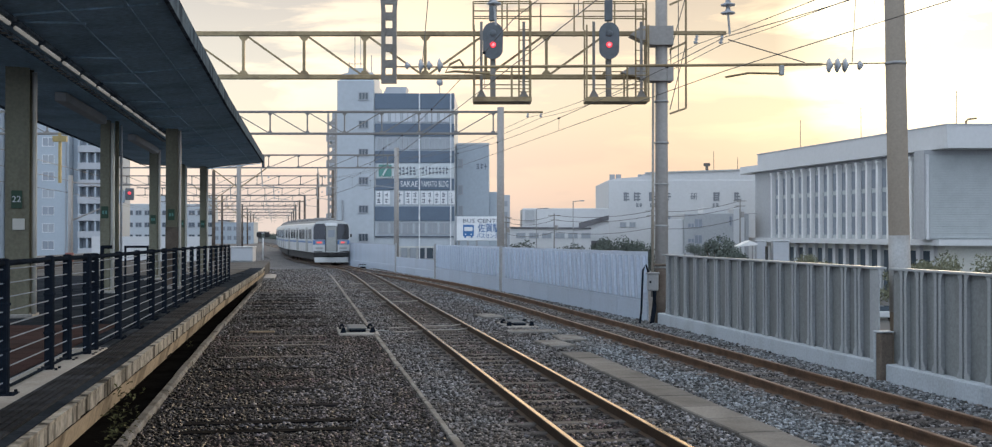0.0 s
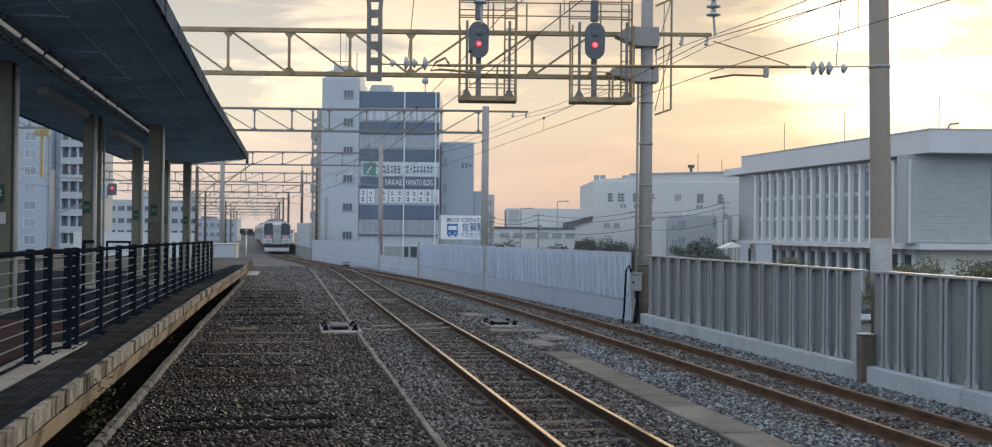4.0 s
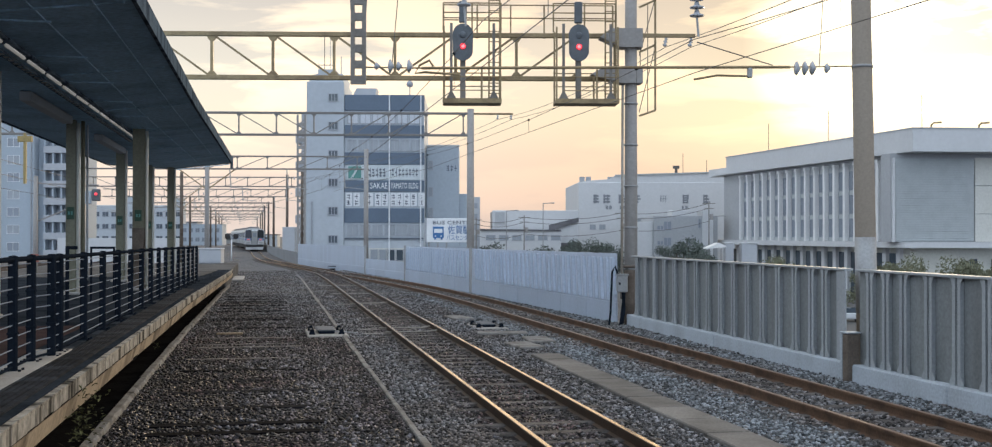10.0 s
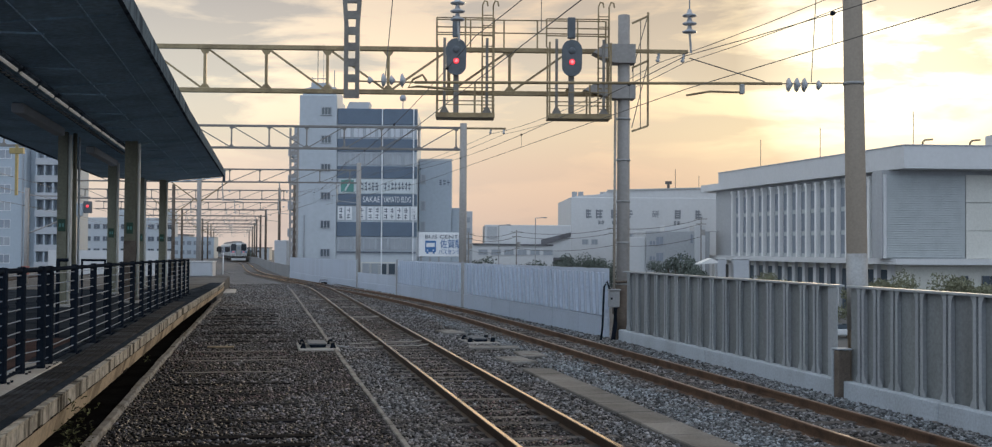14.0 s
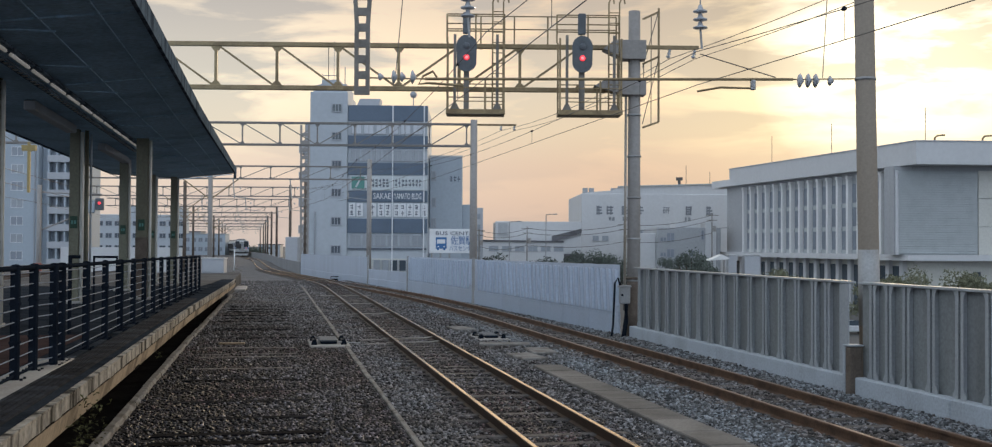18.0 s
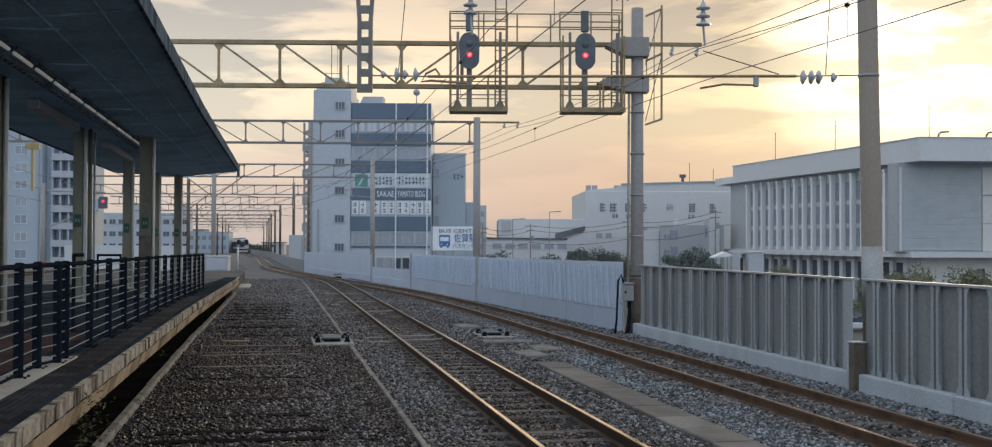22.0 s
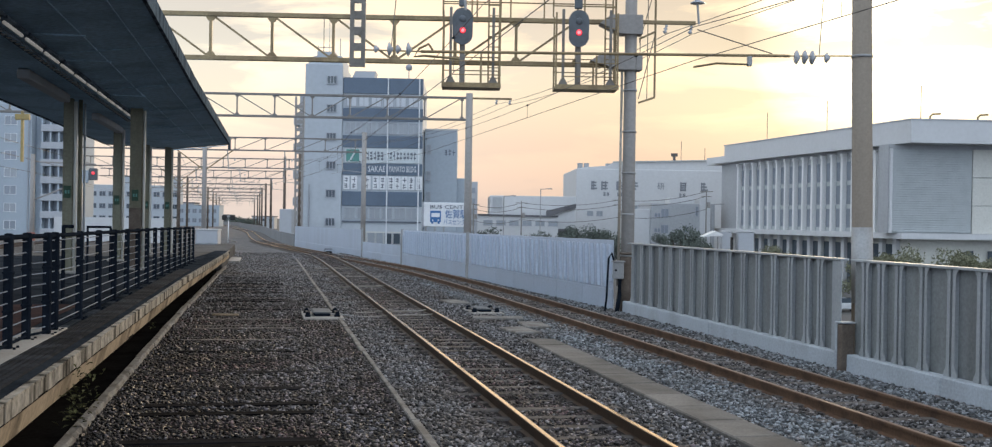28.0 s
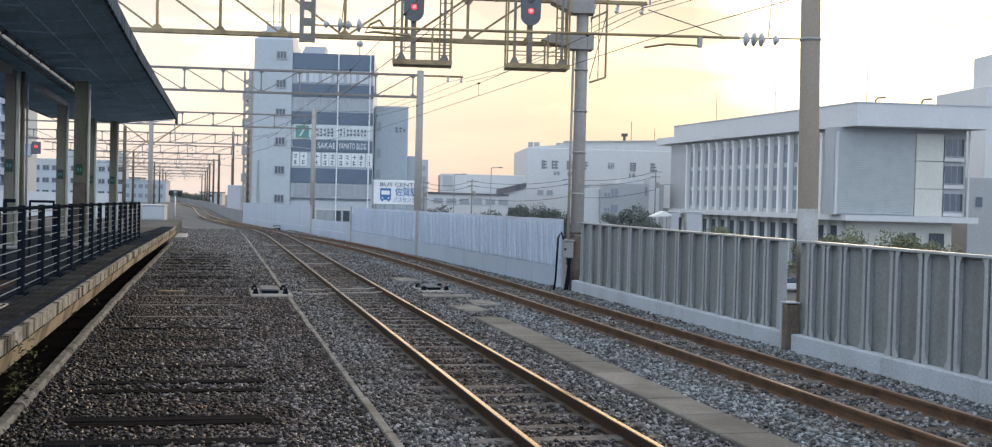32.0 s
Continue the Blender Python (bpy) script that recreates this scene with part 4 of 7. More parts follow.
def build_canopy():
    c = thing("platform_canopy", "dark butterfly roof over the platform on steel columns", "canopy")
    y0, y1 = -8.0, 45.9
    x0, z0, xv, zv, x1, z1 = CAN
    ys = [y0, 10, 26, 30, 34, 38, 42, y1]

    def sweep(outline, stops):
        v, n = [], len(outline)
        for y in stops:
            v += [(x + platform_dx(y), y, z) for x, z in outline]
        f = [(i * n + j, i * n + (j + 1) % n, (i + 1) * n + (j + 1) % n, (i + 1) * n + j) for i in range(len(stops) - 1) for j in range(n)]
        return Shape().add(v, f + [list(range(n))[::-1], list(range(len(v) - n, len(v)))])
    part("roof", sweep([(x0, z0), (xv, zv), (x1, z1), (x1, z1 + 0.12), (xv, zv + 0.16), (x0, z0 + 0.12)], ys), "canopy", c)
    part("edge_trim", sweep([(x1 + 0.004, z1 - 0.03), (x1 + 0.06, z1 - 0.03), (x1 + 0.06, z1 + 0.23), (x1 + 0.004, z1 + 0.23)], ys[:-1] + [y1 + 0.05]), "canopy_edge", c)
    part("edge_trim", sweep([(x0 - 0.06, z0 - 0.03), (x0 - 0.004, z0 - 0.03), (x0 - 0.004, z0 + 0.2), (x0 - 0.06, z0 + 0.2)], ys), "canopy_edge", c)
    k = platform_dx(y1)
    part("end_trim", Shape().prism([(x0 + k, z0 - 0.03), (xv + k, zv - 0.03), (x1 + k, z1 - 0.03), (x1 + k, z1 + 0.2), (xv + k, zv + 0.2), (x0 + k, z0 + 0.2)], y1 + 0.004, y1 + 0.07), "canopy_edge", c)
    part("corner_spout", Shape().box(x1 + k - 0.02, x1 + k + 0.09, y1 - 0.03, y1 + 0.1, z1 - 0.22, z1 + 0.24, bevel=0.015), "canopy_edge", c)
    for i in range(9):   # seams of the soffit
        y = 3.5 + 5.4 * i
        q = platform_dx(y)
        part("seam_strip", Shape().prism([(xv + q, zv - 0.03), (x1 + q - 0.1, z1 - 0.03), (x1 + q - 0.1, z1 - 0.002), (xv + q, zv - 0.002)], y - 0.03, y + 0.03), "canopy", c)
    for x in (-2.75, -2.05):
        z = soffit(x)
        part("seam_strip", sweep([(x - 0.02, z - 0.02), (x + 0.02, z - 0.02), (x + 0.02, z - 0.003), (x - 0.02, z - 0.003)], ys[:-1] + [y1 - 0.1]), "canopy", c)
    # short steel brackets across the soffit beside the lamps
    for i in range(11):
        y = 9.0 + 2.88 * i
        x, z = -3.0 + platform_dx(y), soffit(-3.0)
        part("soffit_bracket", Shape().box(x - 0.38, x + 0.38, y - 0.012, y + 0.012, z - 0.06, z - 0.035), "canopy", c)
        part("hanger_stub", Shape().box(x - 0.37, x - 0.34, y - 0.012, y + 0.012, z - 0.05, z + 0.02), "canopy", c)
    # slotted cable tray beside the lamps
    z = soffit(-3.55) - 0.16
    for o in (-0.05, 0.05):
        part("cable_tray_rail", Shape().box(-3.555 + o, -3.545 + o, 0.0, 31.5, z, z + 0.04), "canopy_edge", c)
    for i in range(105):
        part("cable_tray_rung", Shape().box(-3.595, -3.505, 0.2 + 0.3 * i, 0.29 + 0.3 * i, z + 0.004, z + 0.016), "lamp_shade", c)


build_canopy()


def column_kit(w, h):
    s = Shape().box(-w / 2, w / 2, -w * 0.45, -w * 0.45 + 0.02, 0, h).box(-w / 2, w / 2, w * 0.45 - 0.02, w * 0.45, 0, h).box(-0.01, 0.01, -w * 0.44, w * 0.44, 0, h)
    return s.mesh("shaft", "column")


def build_columns():
    foot = Shape().box(-0.25, 0.25, -0.25, 0.25, 0, 0.06, bevel=0.01).mesh("foot", "concrete")
    plate = Shape().box(-0.08, 0.08, -0.03, -0.012, 1.72, 2.0, bevel=0.004).mesh("number_plate", "green_plate")
    mark = Shape().box(-0.05, -0.012, -0.035, -0.0305, 1.82, 1.9).box(0.012, 0.05, -0.035, -0.0305, 1.82, 1.9).mesh("number_mark", "green")
    notice = Shape().box(-0.09, 0.09, -0.03, -0.012, 1.38, 1.56, bevel=0.003).mesh("notice", "tile_wall")
    for x, y, w, _ in ((-4.4, 10.8, 0.34, 3.9), (-4.35, 18.9, 0.36, 3.96), (-4.4, 27.3, 0.21, 4.05), (-4.4, 36.1, 0.24, 4.1), (-3.15, 29.5, 0.28, 4.2), (-4.4, 44.7, 0.2, 4.15), (-3.68, 45.4, 0.23, 4.15)):
        z = platform_z(y)
        h = soffit(x - platform_dx(y)) - z + 0.03
        col = thing("canopy_column", "olive-grey steel column with a pale drain pipe and green number plate", "column", pose(x, y, z), "columns under the canopy")
        part("shaft", column_kit(w, h), "", col)
        if x > -3.3:
            part("rusty_foot", Shape().box(-w / 2 - 0.006, w / 2 + 0.006, -w * 0.45 - 0.006, w * 0.45 + 0.006, 0.06, 1.55, bevel=0.004), "rust_brown", col, "rust-stained foot plate")
        part("foot", foot, "", col)
        part("drain_pipe", Shape().rod((w / 2 + 0.05, -0.05, 0.05), (w / 2 + 0.05, -0.05, h - 0.1), 0.042, 8), "tile_wall", col, "pale drain pipe", None, True)
        p = part("number_plate", plate, "", col, "green plate", pose(0, -w * 0.45, 0))
        if 12 < y < 20:
            lettering("number_mark", "22", 0.14, "pale_sign", p, 0.0, -0.036, 1.86, "white number")
        else:
            part("number_mark", mark, "", p)
        if y < 20:
            part("notice", notice, "", col, "", pose(0.03, -w * 0.45, 0))
    post = thing("sign_post", "grey post with a pipe beside the canopy columns", "post", pose(-4.18, 27.5, platform_z(27)))
    part("pole", Shape().rod((0, 0, 0), (0, 0, 4.05), 0.05, 8), "column", post, "", None, True)
    part("conduit", Shape().rod((0.1, 0, 0.3), (0.1, 0, 3.9), 0.025, 8), "concrete_light", post, "", None, True)
    # lamps in a row under the roof
    y = 0.7
    while y < 31.0:
        f = thing("canopy_lamp", "dimly glowing white strip lamp under the canopy", "lamp", pose(-3.4, y, 4.75), "strip lamps under the canopy")
        part("housing", Shape().box(-0.07, 0.07, -0.66, 0.66, 0.02, 0.075, bevel=0.01), "canopy_edge", f)
        part("rod", Shape().rod((0, 0, 0.07), (0, 0, soffit(-3.4) - 4.75 + 0.01), 0.015, 6), "canopy_edge", f)
        part("tube", Shape().rod((0, -0.56, -0.01), (0, 0.56, -0.01), 0.027, 8), "lamp_tube", f, "white lamp cover", None, True)
        y += 1.44
    for y0, y1 in ((21.8, 26.2), (30.8, 35.7), (11.5, 16.0)):
        s = Shape().box(-4.42, -4.2, y0, y1, soffit(-4.3) - 0.19, soffit(-4.3) - 0.01, bevel=0.02)
        solo("cable_duct", s, "grey_wall", "grey cable duct under the canopy", "duct", "ducts under the canopy")
    s = Shape().lathe([(0.001, -0.36), (0.1, -0.33), (0.12, -0.2), (0.05, -0.14), (0.02, 0.28)], pose(0, 0, 0), 10)
    solo("loudspeaker", s, "signal_grey", "small dark loudspeaker hanging under the canopy", "loudspeaker", m=pose(-5.0, 42.0, 4.62), smooth=True)


build_columns()


# ---- barrier wall and pale fence beside the far track ----
def build_walls():
    w = thing("barrier_wall", "grey ribbed steel barrier wall on a concrete plinth", "wall", kind="structure")
    y = 28.6
    plinth = lambda a, b: part("plinth", Shape().box(9.28, 9.62, a, b, -0.4, 0.14, bevel=0.018), "concrete_light", w, "pale concrete plinth block")
    for a, b in ((22.6, 28.5), (17.18, 22.59), (14.2, 16.8), (9.0, 14.19), (3.0, 8.99), (-4.0, 2.99)):
        plinth(a, b)
    panel = Shape().box(-0.012, 0.012, -0.33, 0.33, 0, 1.5)
    panel = panel.mesh("panel", "wall_panel")
    rib = Shape()
    for e in (-1, 1):   # a rib is two flanges with a slot between, flared at head and foot, on two webs
        edge = [(0.026, 0), (0.16, 0), (0.155, 0.05), (0.1, 0.14), (0.095, 1.38), (0.11, 1.44), (0.15, 1.5), (0.026, 1.5)]
        v = [(x, e * y, z) for x in (-0.012, 0.0) for y, z in edge]
        n = len(edge)
        f = [list(range(n)), list(range(2 * n - 1, n - 1, -1))] + [(q, (q + 1) % n, (q + 1) % n + n, q + n) for q in range(n)]
        rib.add(v, f)
        rib.box(0.0005, 0.07, min(e * 0.075, e * 0.084), max(e * 0.075, e * 0.084), 0, 1.5).box(0.0005, 0.055, min(e * 0.027, e * 0.033), max(e * 0.027, e * 0.033), 0, 1.5)
    rib = rib.mesh("rib", "wall_rib")
    # black strip at the slot's back paints the shade inside it
    slot_black = Shape().box(0.02, 0.03, -0.0265, 0.0265, 0, 1.42).mesh("slot_shade", "black_steel")
    far = [17.93, 18.42, 19.06] + [19.75 + 0.69 * i for i in range(13)]
    near = [16.44, 15.97, 15.48] + [14.82 - 0.68 * i for i in range(26)]
    for ys, a, e in ((far, 17.2, 28.4), (near, -2.4, 16.87)):
        for i, y in enumerate(ys):
            r = part("rib", rib, "", w, "", pose(9.4, y, 0.14, 0, random.uniform(-0.2, 0.2)))
            part("slot_shade", slot_black, "", r)
            if i < len(ys) - 1:
                g = abs(ys[i + 1] - y)
                part("panel", panel, "", w, "", pose(9.47, (y + ys[i + 1]) / 2, 0.14) @ Matrix.Diagonal((1, g / 0.66, 1, 1)))
        part("top_cap", Shape().box(9.37, 9.53, a, e, 1.64, 1.68, bevel=0.006), "wall_rib", w)
    part("panel", panel, "", w, "", pose(9.47, 16.66, 0.14) @ Matrix.Diagonal((1, 0.6, 1, 1)))
    part("panel", panel, "", w, "", pose(9.47, 17.7, 0.14) @ Matrix.Diagonal((1, 0.6, 1, 1)))
    end = part("end_plate", Shape().box(9.385, 9.41, 17.2, 17.5, 0.14, 1.638, bevel=0.005), "wall_rib", w)
    part("hand_hole", Shape().box(9.381, 9.3845, 17.27, 17.33, 0.35, 0.45), "black_steel", end)
    p = thing("concrete_post", "brown weathered concrete post in the gap of the wall", "post")
    part("core", Shape().box(9.2, 9.42, 16.8, 16.96, -0.3, 0.62, bevel=0.015), "rust_brown", p)
    part("lip", Shape().box(9.19, 9.44, 16.965, 17.03, -0.3, 0.63, bevel=0.01), "concrete_light", p, "pale concrete lip")
    part("cap", Shape().box(9.19, 9.44, 16.79, 17.03, 0.632, 0.66, bevel=0.008), "concrete_light", p)
    # the pale corrugated fence that leads on to the points
    f = thing("corrugated_fence", "pale blue-grey corrugated metal fence beside the tracks", "fence", kind="structure")
    runs = (((9.27, 29.3), (8.15, 45.1), 1.73, 1.66), ((8.1, 45.5), (7.02, 58.2), 1.66, 1.62), ((6.98, 58.5), (5.82, 68.2), 0.8, 0.78), ((5.76, 68.5), (2.6, 99.0), 1.5, 1.4))
    for (x0, y0), (x1, y1), h0, h1 in runs:
        a, b = Vector((x0, y0, 0)), Vector((x1, y1, 0))
        n = max(3, round((b - a).length / (0.47 if y0 < 70 else 0.9)))
        for i in range(n):
            p, q = a.lerp(b, i / n), a.lerp(b, (i + 1) / n)
            sink = BED + fall((p.y + q.y) / 2)
            h = h0 + (h1 - h0) * (i + 0.5) / n - sink + random.uniform(-0.008, 0.008)
            ang = math.degrees(math.atan2(q.y - p.y, q.x - p.x))
            L = (q - p).length
            low = min(0.55, h * 0.45)
            s = Shape().prism([(0, low), (L, low), (L, h), (0, h)], -0.01, 0.012)
            part("sheet", s, "white_fence", f, "", pose(p.x, p.y, sink, 0, 0, ang) @ Matrix.Diagonal((1, -1, 1, 1)))
            if i % 5 == 0:
                k = min(n, i + 5)
                Lk = (a.lerp(b, k / n) - p).length
                part("skirting", Shape().box(0, Lk - 0.01, -0.03, 0.03, -0.1, low, bevel=0.008), "white_fence", f, "", pose(p.x, p.y, sink, 0, 0, ang))
        if y0 > 56:
            continue
        # slanting ribs pressed out of the sheets, cut off at the run's ends
        T, ang = (b - a).length, math.degrees(math.atan2(b.y - a.y, b.x - a.x))
        lean, wide, z0, z1 = 0.12, 0.4, 0.6, min(h0, h1) - BED - 0.05
        k = -4
        while k * 0.47 < T:
            x = k * 0.47
            k += 1
            za = z0 if x >= 0.02 else z0 + (0.02 - x) / lean
            zb = z1 if x + wide + lean * (z1 - z0) <= T - 0.02 else z0 + (T - 0.02 - wide - x) / lean
            if zb - za < 0.15:
                continue
            v = []
            for z in (za, zb):
                o = x + lean * (z - z0)
                v += [(o, 0.012, z), (o + wide * 0.07, 0.085, z), (o + wide * 0.25, 0.085, z), (o + wide, 0.012, z)]
            q = Shape().add(v, [(0, 1, 5, 4), (1, 2, 6, 5), (2, 3, 7, 6), (3, 2, 1, 0), (4, 5, 6, 7), (0, 4, 7, 3)])
            part("rib", q, "white_fence", f, "", pose(a.x, a.y, BED, 0, 0, ang))
    for x, y, h in ((7.0, 58.35, 1.66), (8.12, 45.3, 1.7), (5.79, 68.35, 1.6)):
        part("fence_post", Shape().box(x - 0.06, x + 0.06, y - 0.06, y + 0.06, BED, h, bevel=0.01), "galv", f)
    s = Shape()
    for i in range(80):
        y0, y1 = 99.2 + i * 6, 105.2 + i * 6
        s.bar((wall_x(y0), y0, 0.35 + fall(y0)), (wall_x(y1), y1, 0.35 + fall(y1)), 0.15, 1.1)
    solo("parapet", s, "parapet", "low grey viaduct parapet along the curve", "parapet", kind="structure")


build_walls()


# ---- cable trough, point boxes ----
def build_trough():
    t = thing("cable_trough", "concrete cable trough with lids between the tracks", "trough")
    me = Shape().box(-0.285, 0.285, -0.49, 0.49, -0.2, -0.085, bevel=0.015).mesh("lid", "trough")
    y = 5.0
    while y < 21.6:
        part("lid", me, "", t, "", pose(5.33 + random.uniform(-0.008, 0.008), y, random.uniform(-0.006, 0.006), 0, 0, random.uniform(-0.5, 0.5)))
        y += 1.0
    s = Shape().box(-0.28, 0.28, -0.6, 0.6, -0.2, -0.085, bevel=0.02)
    for x, y, a in ((5.35, 23.4, 6), (5.95, 24.6, -3), (5.5, 26.4, 80), (5.3, 31.5, 8)):
        solo("concrete_slab", s, "kerb_grey", "flat concrete slab lying in the ballast", "slab", "slabs in the ballast", m=pose(x, y, 0, 0, 0, a))


build_trough()
solo("plank", Shape().box(-0.3, 0.3, -0.07, 0.07, 0, 0.04, bevel=0.006), "edge_beam", "short weathered timber plank lying in the ballast", "plank", m=pose(-0.85, 27.2, BED + 0.035, 0, 0, -4))


def build_point_boxes():
    for x, y, s in ((1.4, 27.4, 0.95), (5.55, 28.6, 0.8)):
        b = thing("track_box", "low dark steel box on a pale concrete slab in the ballast", "track box", pose(x, y, BED) @ Matrix.Diagonal((s, s, s, 1)))
        part("slab", Shape().box(-0.5, 0.5, -1.1, 1.0, -0.1, 0.045, bevel=0.02), "concrete", b)
        part("body", Shape().box(-0.22, 0.18, -0.6, 0.55, 0.051, 0.12, bevel=0.02), "black_steel", b)
        part("lid", Shape().prism([(-0.27, 0.121), (0.22, 0.121), (0.18, 0.145), (-0.23, 0.155)], -0.6, 0.6), "signal_grey", b)
        for px in (-0.38, 0.34):
            for py in (-0.62, 0.5):
                part("leg", Shape().prism([(px - 0.07, 0.046), (px + 0.07, 0.046), (px + 0.04, 0.17), (px - 0.03, 0.15)], py - 0.12, py + 0.12), "black_steel", b)
            part("side_bar", Shape().box(px - 0.03, px + 0.03, -0.5, 0.38, 0.08, 0.12, bevel=0.01), "train_dark", b)
        part("rod", Shape().rod((0.2, -0.6, 0.1), (0.75, -0.55, 0.06), 0.018, 6), "galv", b)
    d = thing("stretcher_bars", "pale steel stretcher bars across the rails at the points", "stretcher bar")
    for y, sag in ((26.9, 0.1), (28.1, 0.16), (38.3, 0.12)):
        x = smooth_x(y)
        part("bar", Shape().tube([(x - 0.75, y + 0.05, BED + 0.05), (x - 0.3, y - sag, BED + 0.07), (x + 0.25, y - sag, BED + 0.07), (x + 0.52, y + 0.12, BED + 0.08)], 0.02, 6), "pole", d)
        part("heel_block", Shape().box(x - 1.25, x - 0.75, y - 0.08, y + 0.08, BED - 0.02, BED + 0.04, bevel=0.015), "concrete_dull", d)
    # slide chairs and stretcher at the points further on
    f = thing("point_machine", "low dark point machine frame beside the fence", "point machine", pose(4.4, 79.0, BED + fall(79)) @ Matrix.Diagonal((0.45, 0.45, 0.7, 1)))
    part("frame", Shape().rod((-0.7, 0, 0.05), (-0.6, 0, 0.5), 0.04, 6).rod((-0.6, 0, 0.5), (0.6, 0, 0.5), 0.04, 6).rod((0.6, 0, 0.5), (0.75, 0, 0.05), 0.04, 6), "black_steel", f)
    part("case", Shape().box(-0.45, 0.45, -0.3, 0.3, 0.0, 0.3, bevel=0.04), "black_steel", f)


build_point_boxes()


# ---- catenary gantries ----
def gantry(d, u0, u1, centre, z_bot, z_top, pitch, thick, label, columns, base=BED, wide=0.2, rise=0.9, mat="pole_grey"):
    steel = "steel_warm" if d < 40 else "steel_far"
    g = thing("catenary_gantry", label, "gantry", skew(0, d), "gantries along the line")
    for name, z in (("top_chord", z_top), ("bottom_chord", z_bot)):
        s = Shape().box(u0, u1, -thick / 2, thick / 2, z - thick * 0.5, z + thick * 0.5, bevel=thick * 0.12)
        part(name, s, steel, g)
    n0, n1 = math.ceil((u0 - centre) / pitch), math.floor((u1 - centre) / pitch)
    w = thick * 0.6
    for n in range(n0, n1 + 1):
        u = centre + n * pitch
        part("vertical", Shape().box(u - w / 2, u + w / 2, -w / 2, w / 2, z_bot, z_top), steel, g)
        part("gusset", Shape().prism([(u - thick * 1.1, z_top - thick * 0.5), (u - thick * 0.5, z_top - thick * 1.4), (u + thick * 0.5, z_top - thick * 1.4), (u + thick * 1.1, z_top - thick * 0.5)], -thick * 0.32, thick * 0.32), steel, g)
        part("gusset", Shape().prism([(u - thick * 1.1, z_bot + thick * 0.5), (u + thick * 1.1, z_bot + thick * 0.5), (u + thick * 0.5, z_bot + thick * 1.3), (u - thick * 0.5, z_bot + thick * 1.3)], -thick * 0.32, thick * 0.32), steel, g)
        v = u + pitch if n < 0 else u - pitch
        if u0 <= v <= u1 and n != 0:
            part("diagonal", Shape().bar((u, 0, z_top), (v, 0, z_bot), w * 0.7), steel, g)
    for u in columns:
        part("column", Shape().rod((u, 0, base - 0.3), (u, 0, z_top + rise), wide, 16, wide * 0.88), mat, g, "", None, True)
    return g


def build_gantries():
    g = gantry(30, -22, 4.3, -1.88, 6.38, 7.53, 1.61, 0.125, "large steel truss gantry carrying two signals over the tracks", (-21.8, 4.4), wide=0.18, rise=0.98, mat="pole_grey")
    for z0, z1, x0 in ((6.25, 6.65, 3.3), (7.2, 7.7, 3.55)):
        part("bracket", Shape().prism([(x0, (z0 + z1) / 2 + 0.02), (4.1, z0), (4.68, z0), (4.68, z1), (x0 + 0.3, z1)], -0.26, 0.26), "pole_grey", g)
    part("cable_pipe", Shape().rod((4.14, -0.14, 0.7), (4.16, -0.14, 6.2), 0.035, 8), "pole_rust", g, "rust-brown cable pipe", None, True)
    for z in (1.3, 2.4, 3.5, 4.6, 5.7):
        part("strap", Shape().rod((4.4, 0, z), (4.4, 0, z + 0.05), 0.19, 16), "galv", g, "", None, True)
    part("arm", Shape().box(4.6, 6.12, -0.05, 0.05, 7.5, 7.6, bevel=0.01), "steel_warm", g)
    for u in (5.35, 6.02):
        h = part("insulator", Shape().lathe([(0.02, 0), (0.05, -0.04), (0.02, -0.07), (0.06, -0.12), (0.02, -0.16), (0.07, -0.2), (0.02, -0.25)], pose(u, 0, 7.5, 0, 12), 10), "insulator", g, "", None, True)
    # wire-mesh guard on the far side of the column
    s = Shape()
    for a, b in (((5.05, 5.55), (5.05, 8.6)), ((4.62, 5.4), (5.05, 5.55)), ((4.62, 7.1), (5.05, 7.3)), ((4.62, 8.3), (5.05, 8.5))):
        s.bar((a[0], 0, a[1]), (b[0], 0, b[1]), 0.05)
    part("guard_frame", s, "steel_warm", g)
    s = Shape()
    for a, b in (((4.85, 5.5), (4.85, 8.4)), ((4.62, 5.5), (5.04, 7.2)), ((4.62, 7.0), (5.04, 8.5)), ((4.65, 6.3), (4.65, 7.1))):
        s.rod((a[0], 0, a[1]), (b[0], 0, b[1]), 0.012, 5)
    part("guard_stay", s, "wire", g)
    b = part("relay_box", Shape().box(3.98, 4.26, -0.4, -0.2, 0.72, 1.16, bevel=0.02), "galv", g, "grey relay box")
    part("clasp", Shape().box(4.02, 4.07, -0.412, -0.4005, 0.92, 0.98), "black_steel", b)
    part("lid", Shape().box(3.95, 4.29, -0.42, -0.18, 1.161, 1.2, bevel=0.01), "galv", b)
    part("conduit", Shape().tube([(4.16, -0.3, 0.75), (4.16, -0.3, 0.3), (4.1, -0.3, -0.15)], 0.06, 8).tube([(4.0, -0.3, 1.2), (3.94, -0.3, 1.4), (3.86, -0.3, 1.25), (3.82, -0.3, 0.2), (3.78, -0.3, -0.15)], 0.03, 6), "black_steel", g, "black cable conduit")
    part("rust_sleeve", Shape().rod((4.4, 0, -0.3), (4.4, 0, 1.36), 0.186, 16), "rust_brown", g, "rust-stained foot of the pole", None, True)
    part("collar", Shape().box(4.17, 4.63, -0.22, 0.22, 1.361, 1.42, bevel=0.02), "rust_brown", g)
    # the gantry overhead, of which only the hanging mast comes into view
    top = gantry(19.2, -14, 6.9, -2.0, 6.9, 8.0, 1.6, 0.12, "steel truss gantry close overhead on round concrete poles", (-13.9,), rise=0.4)
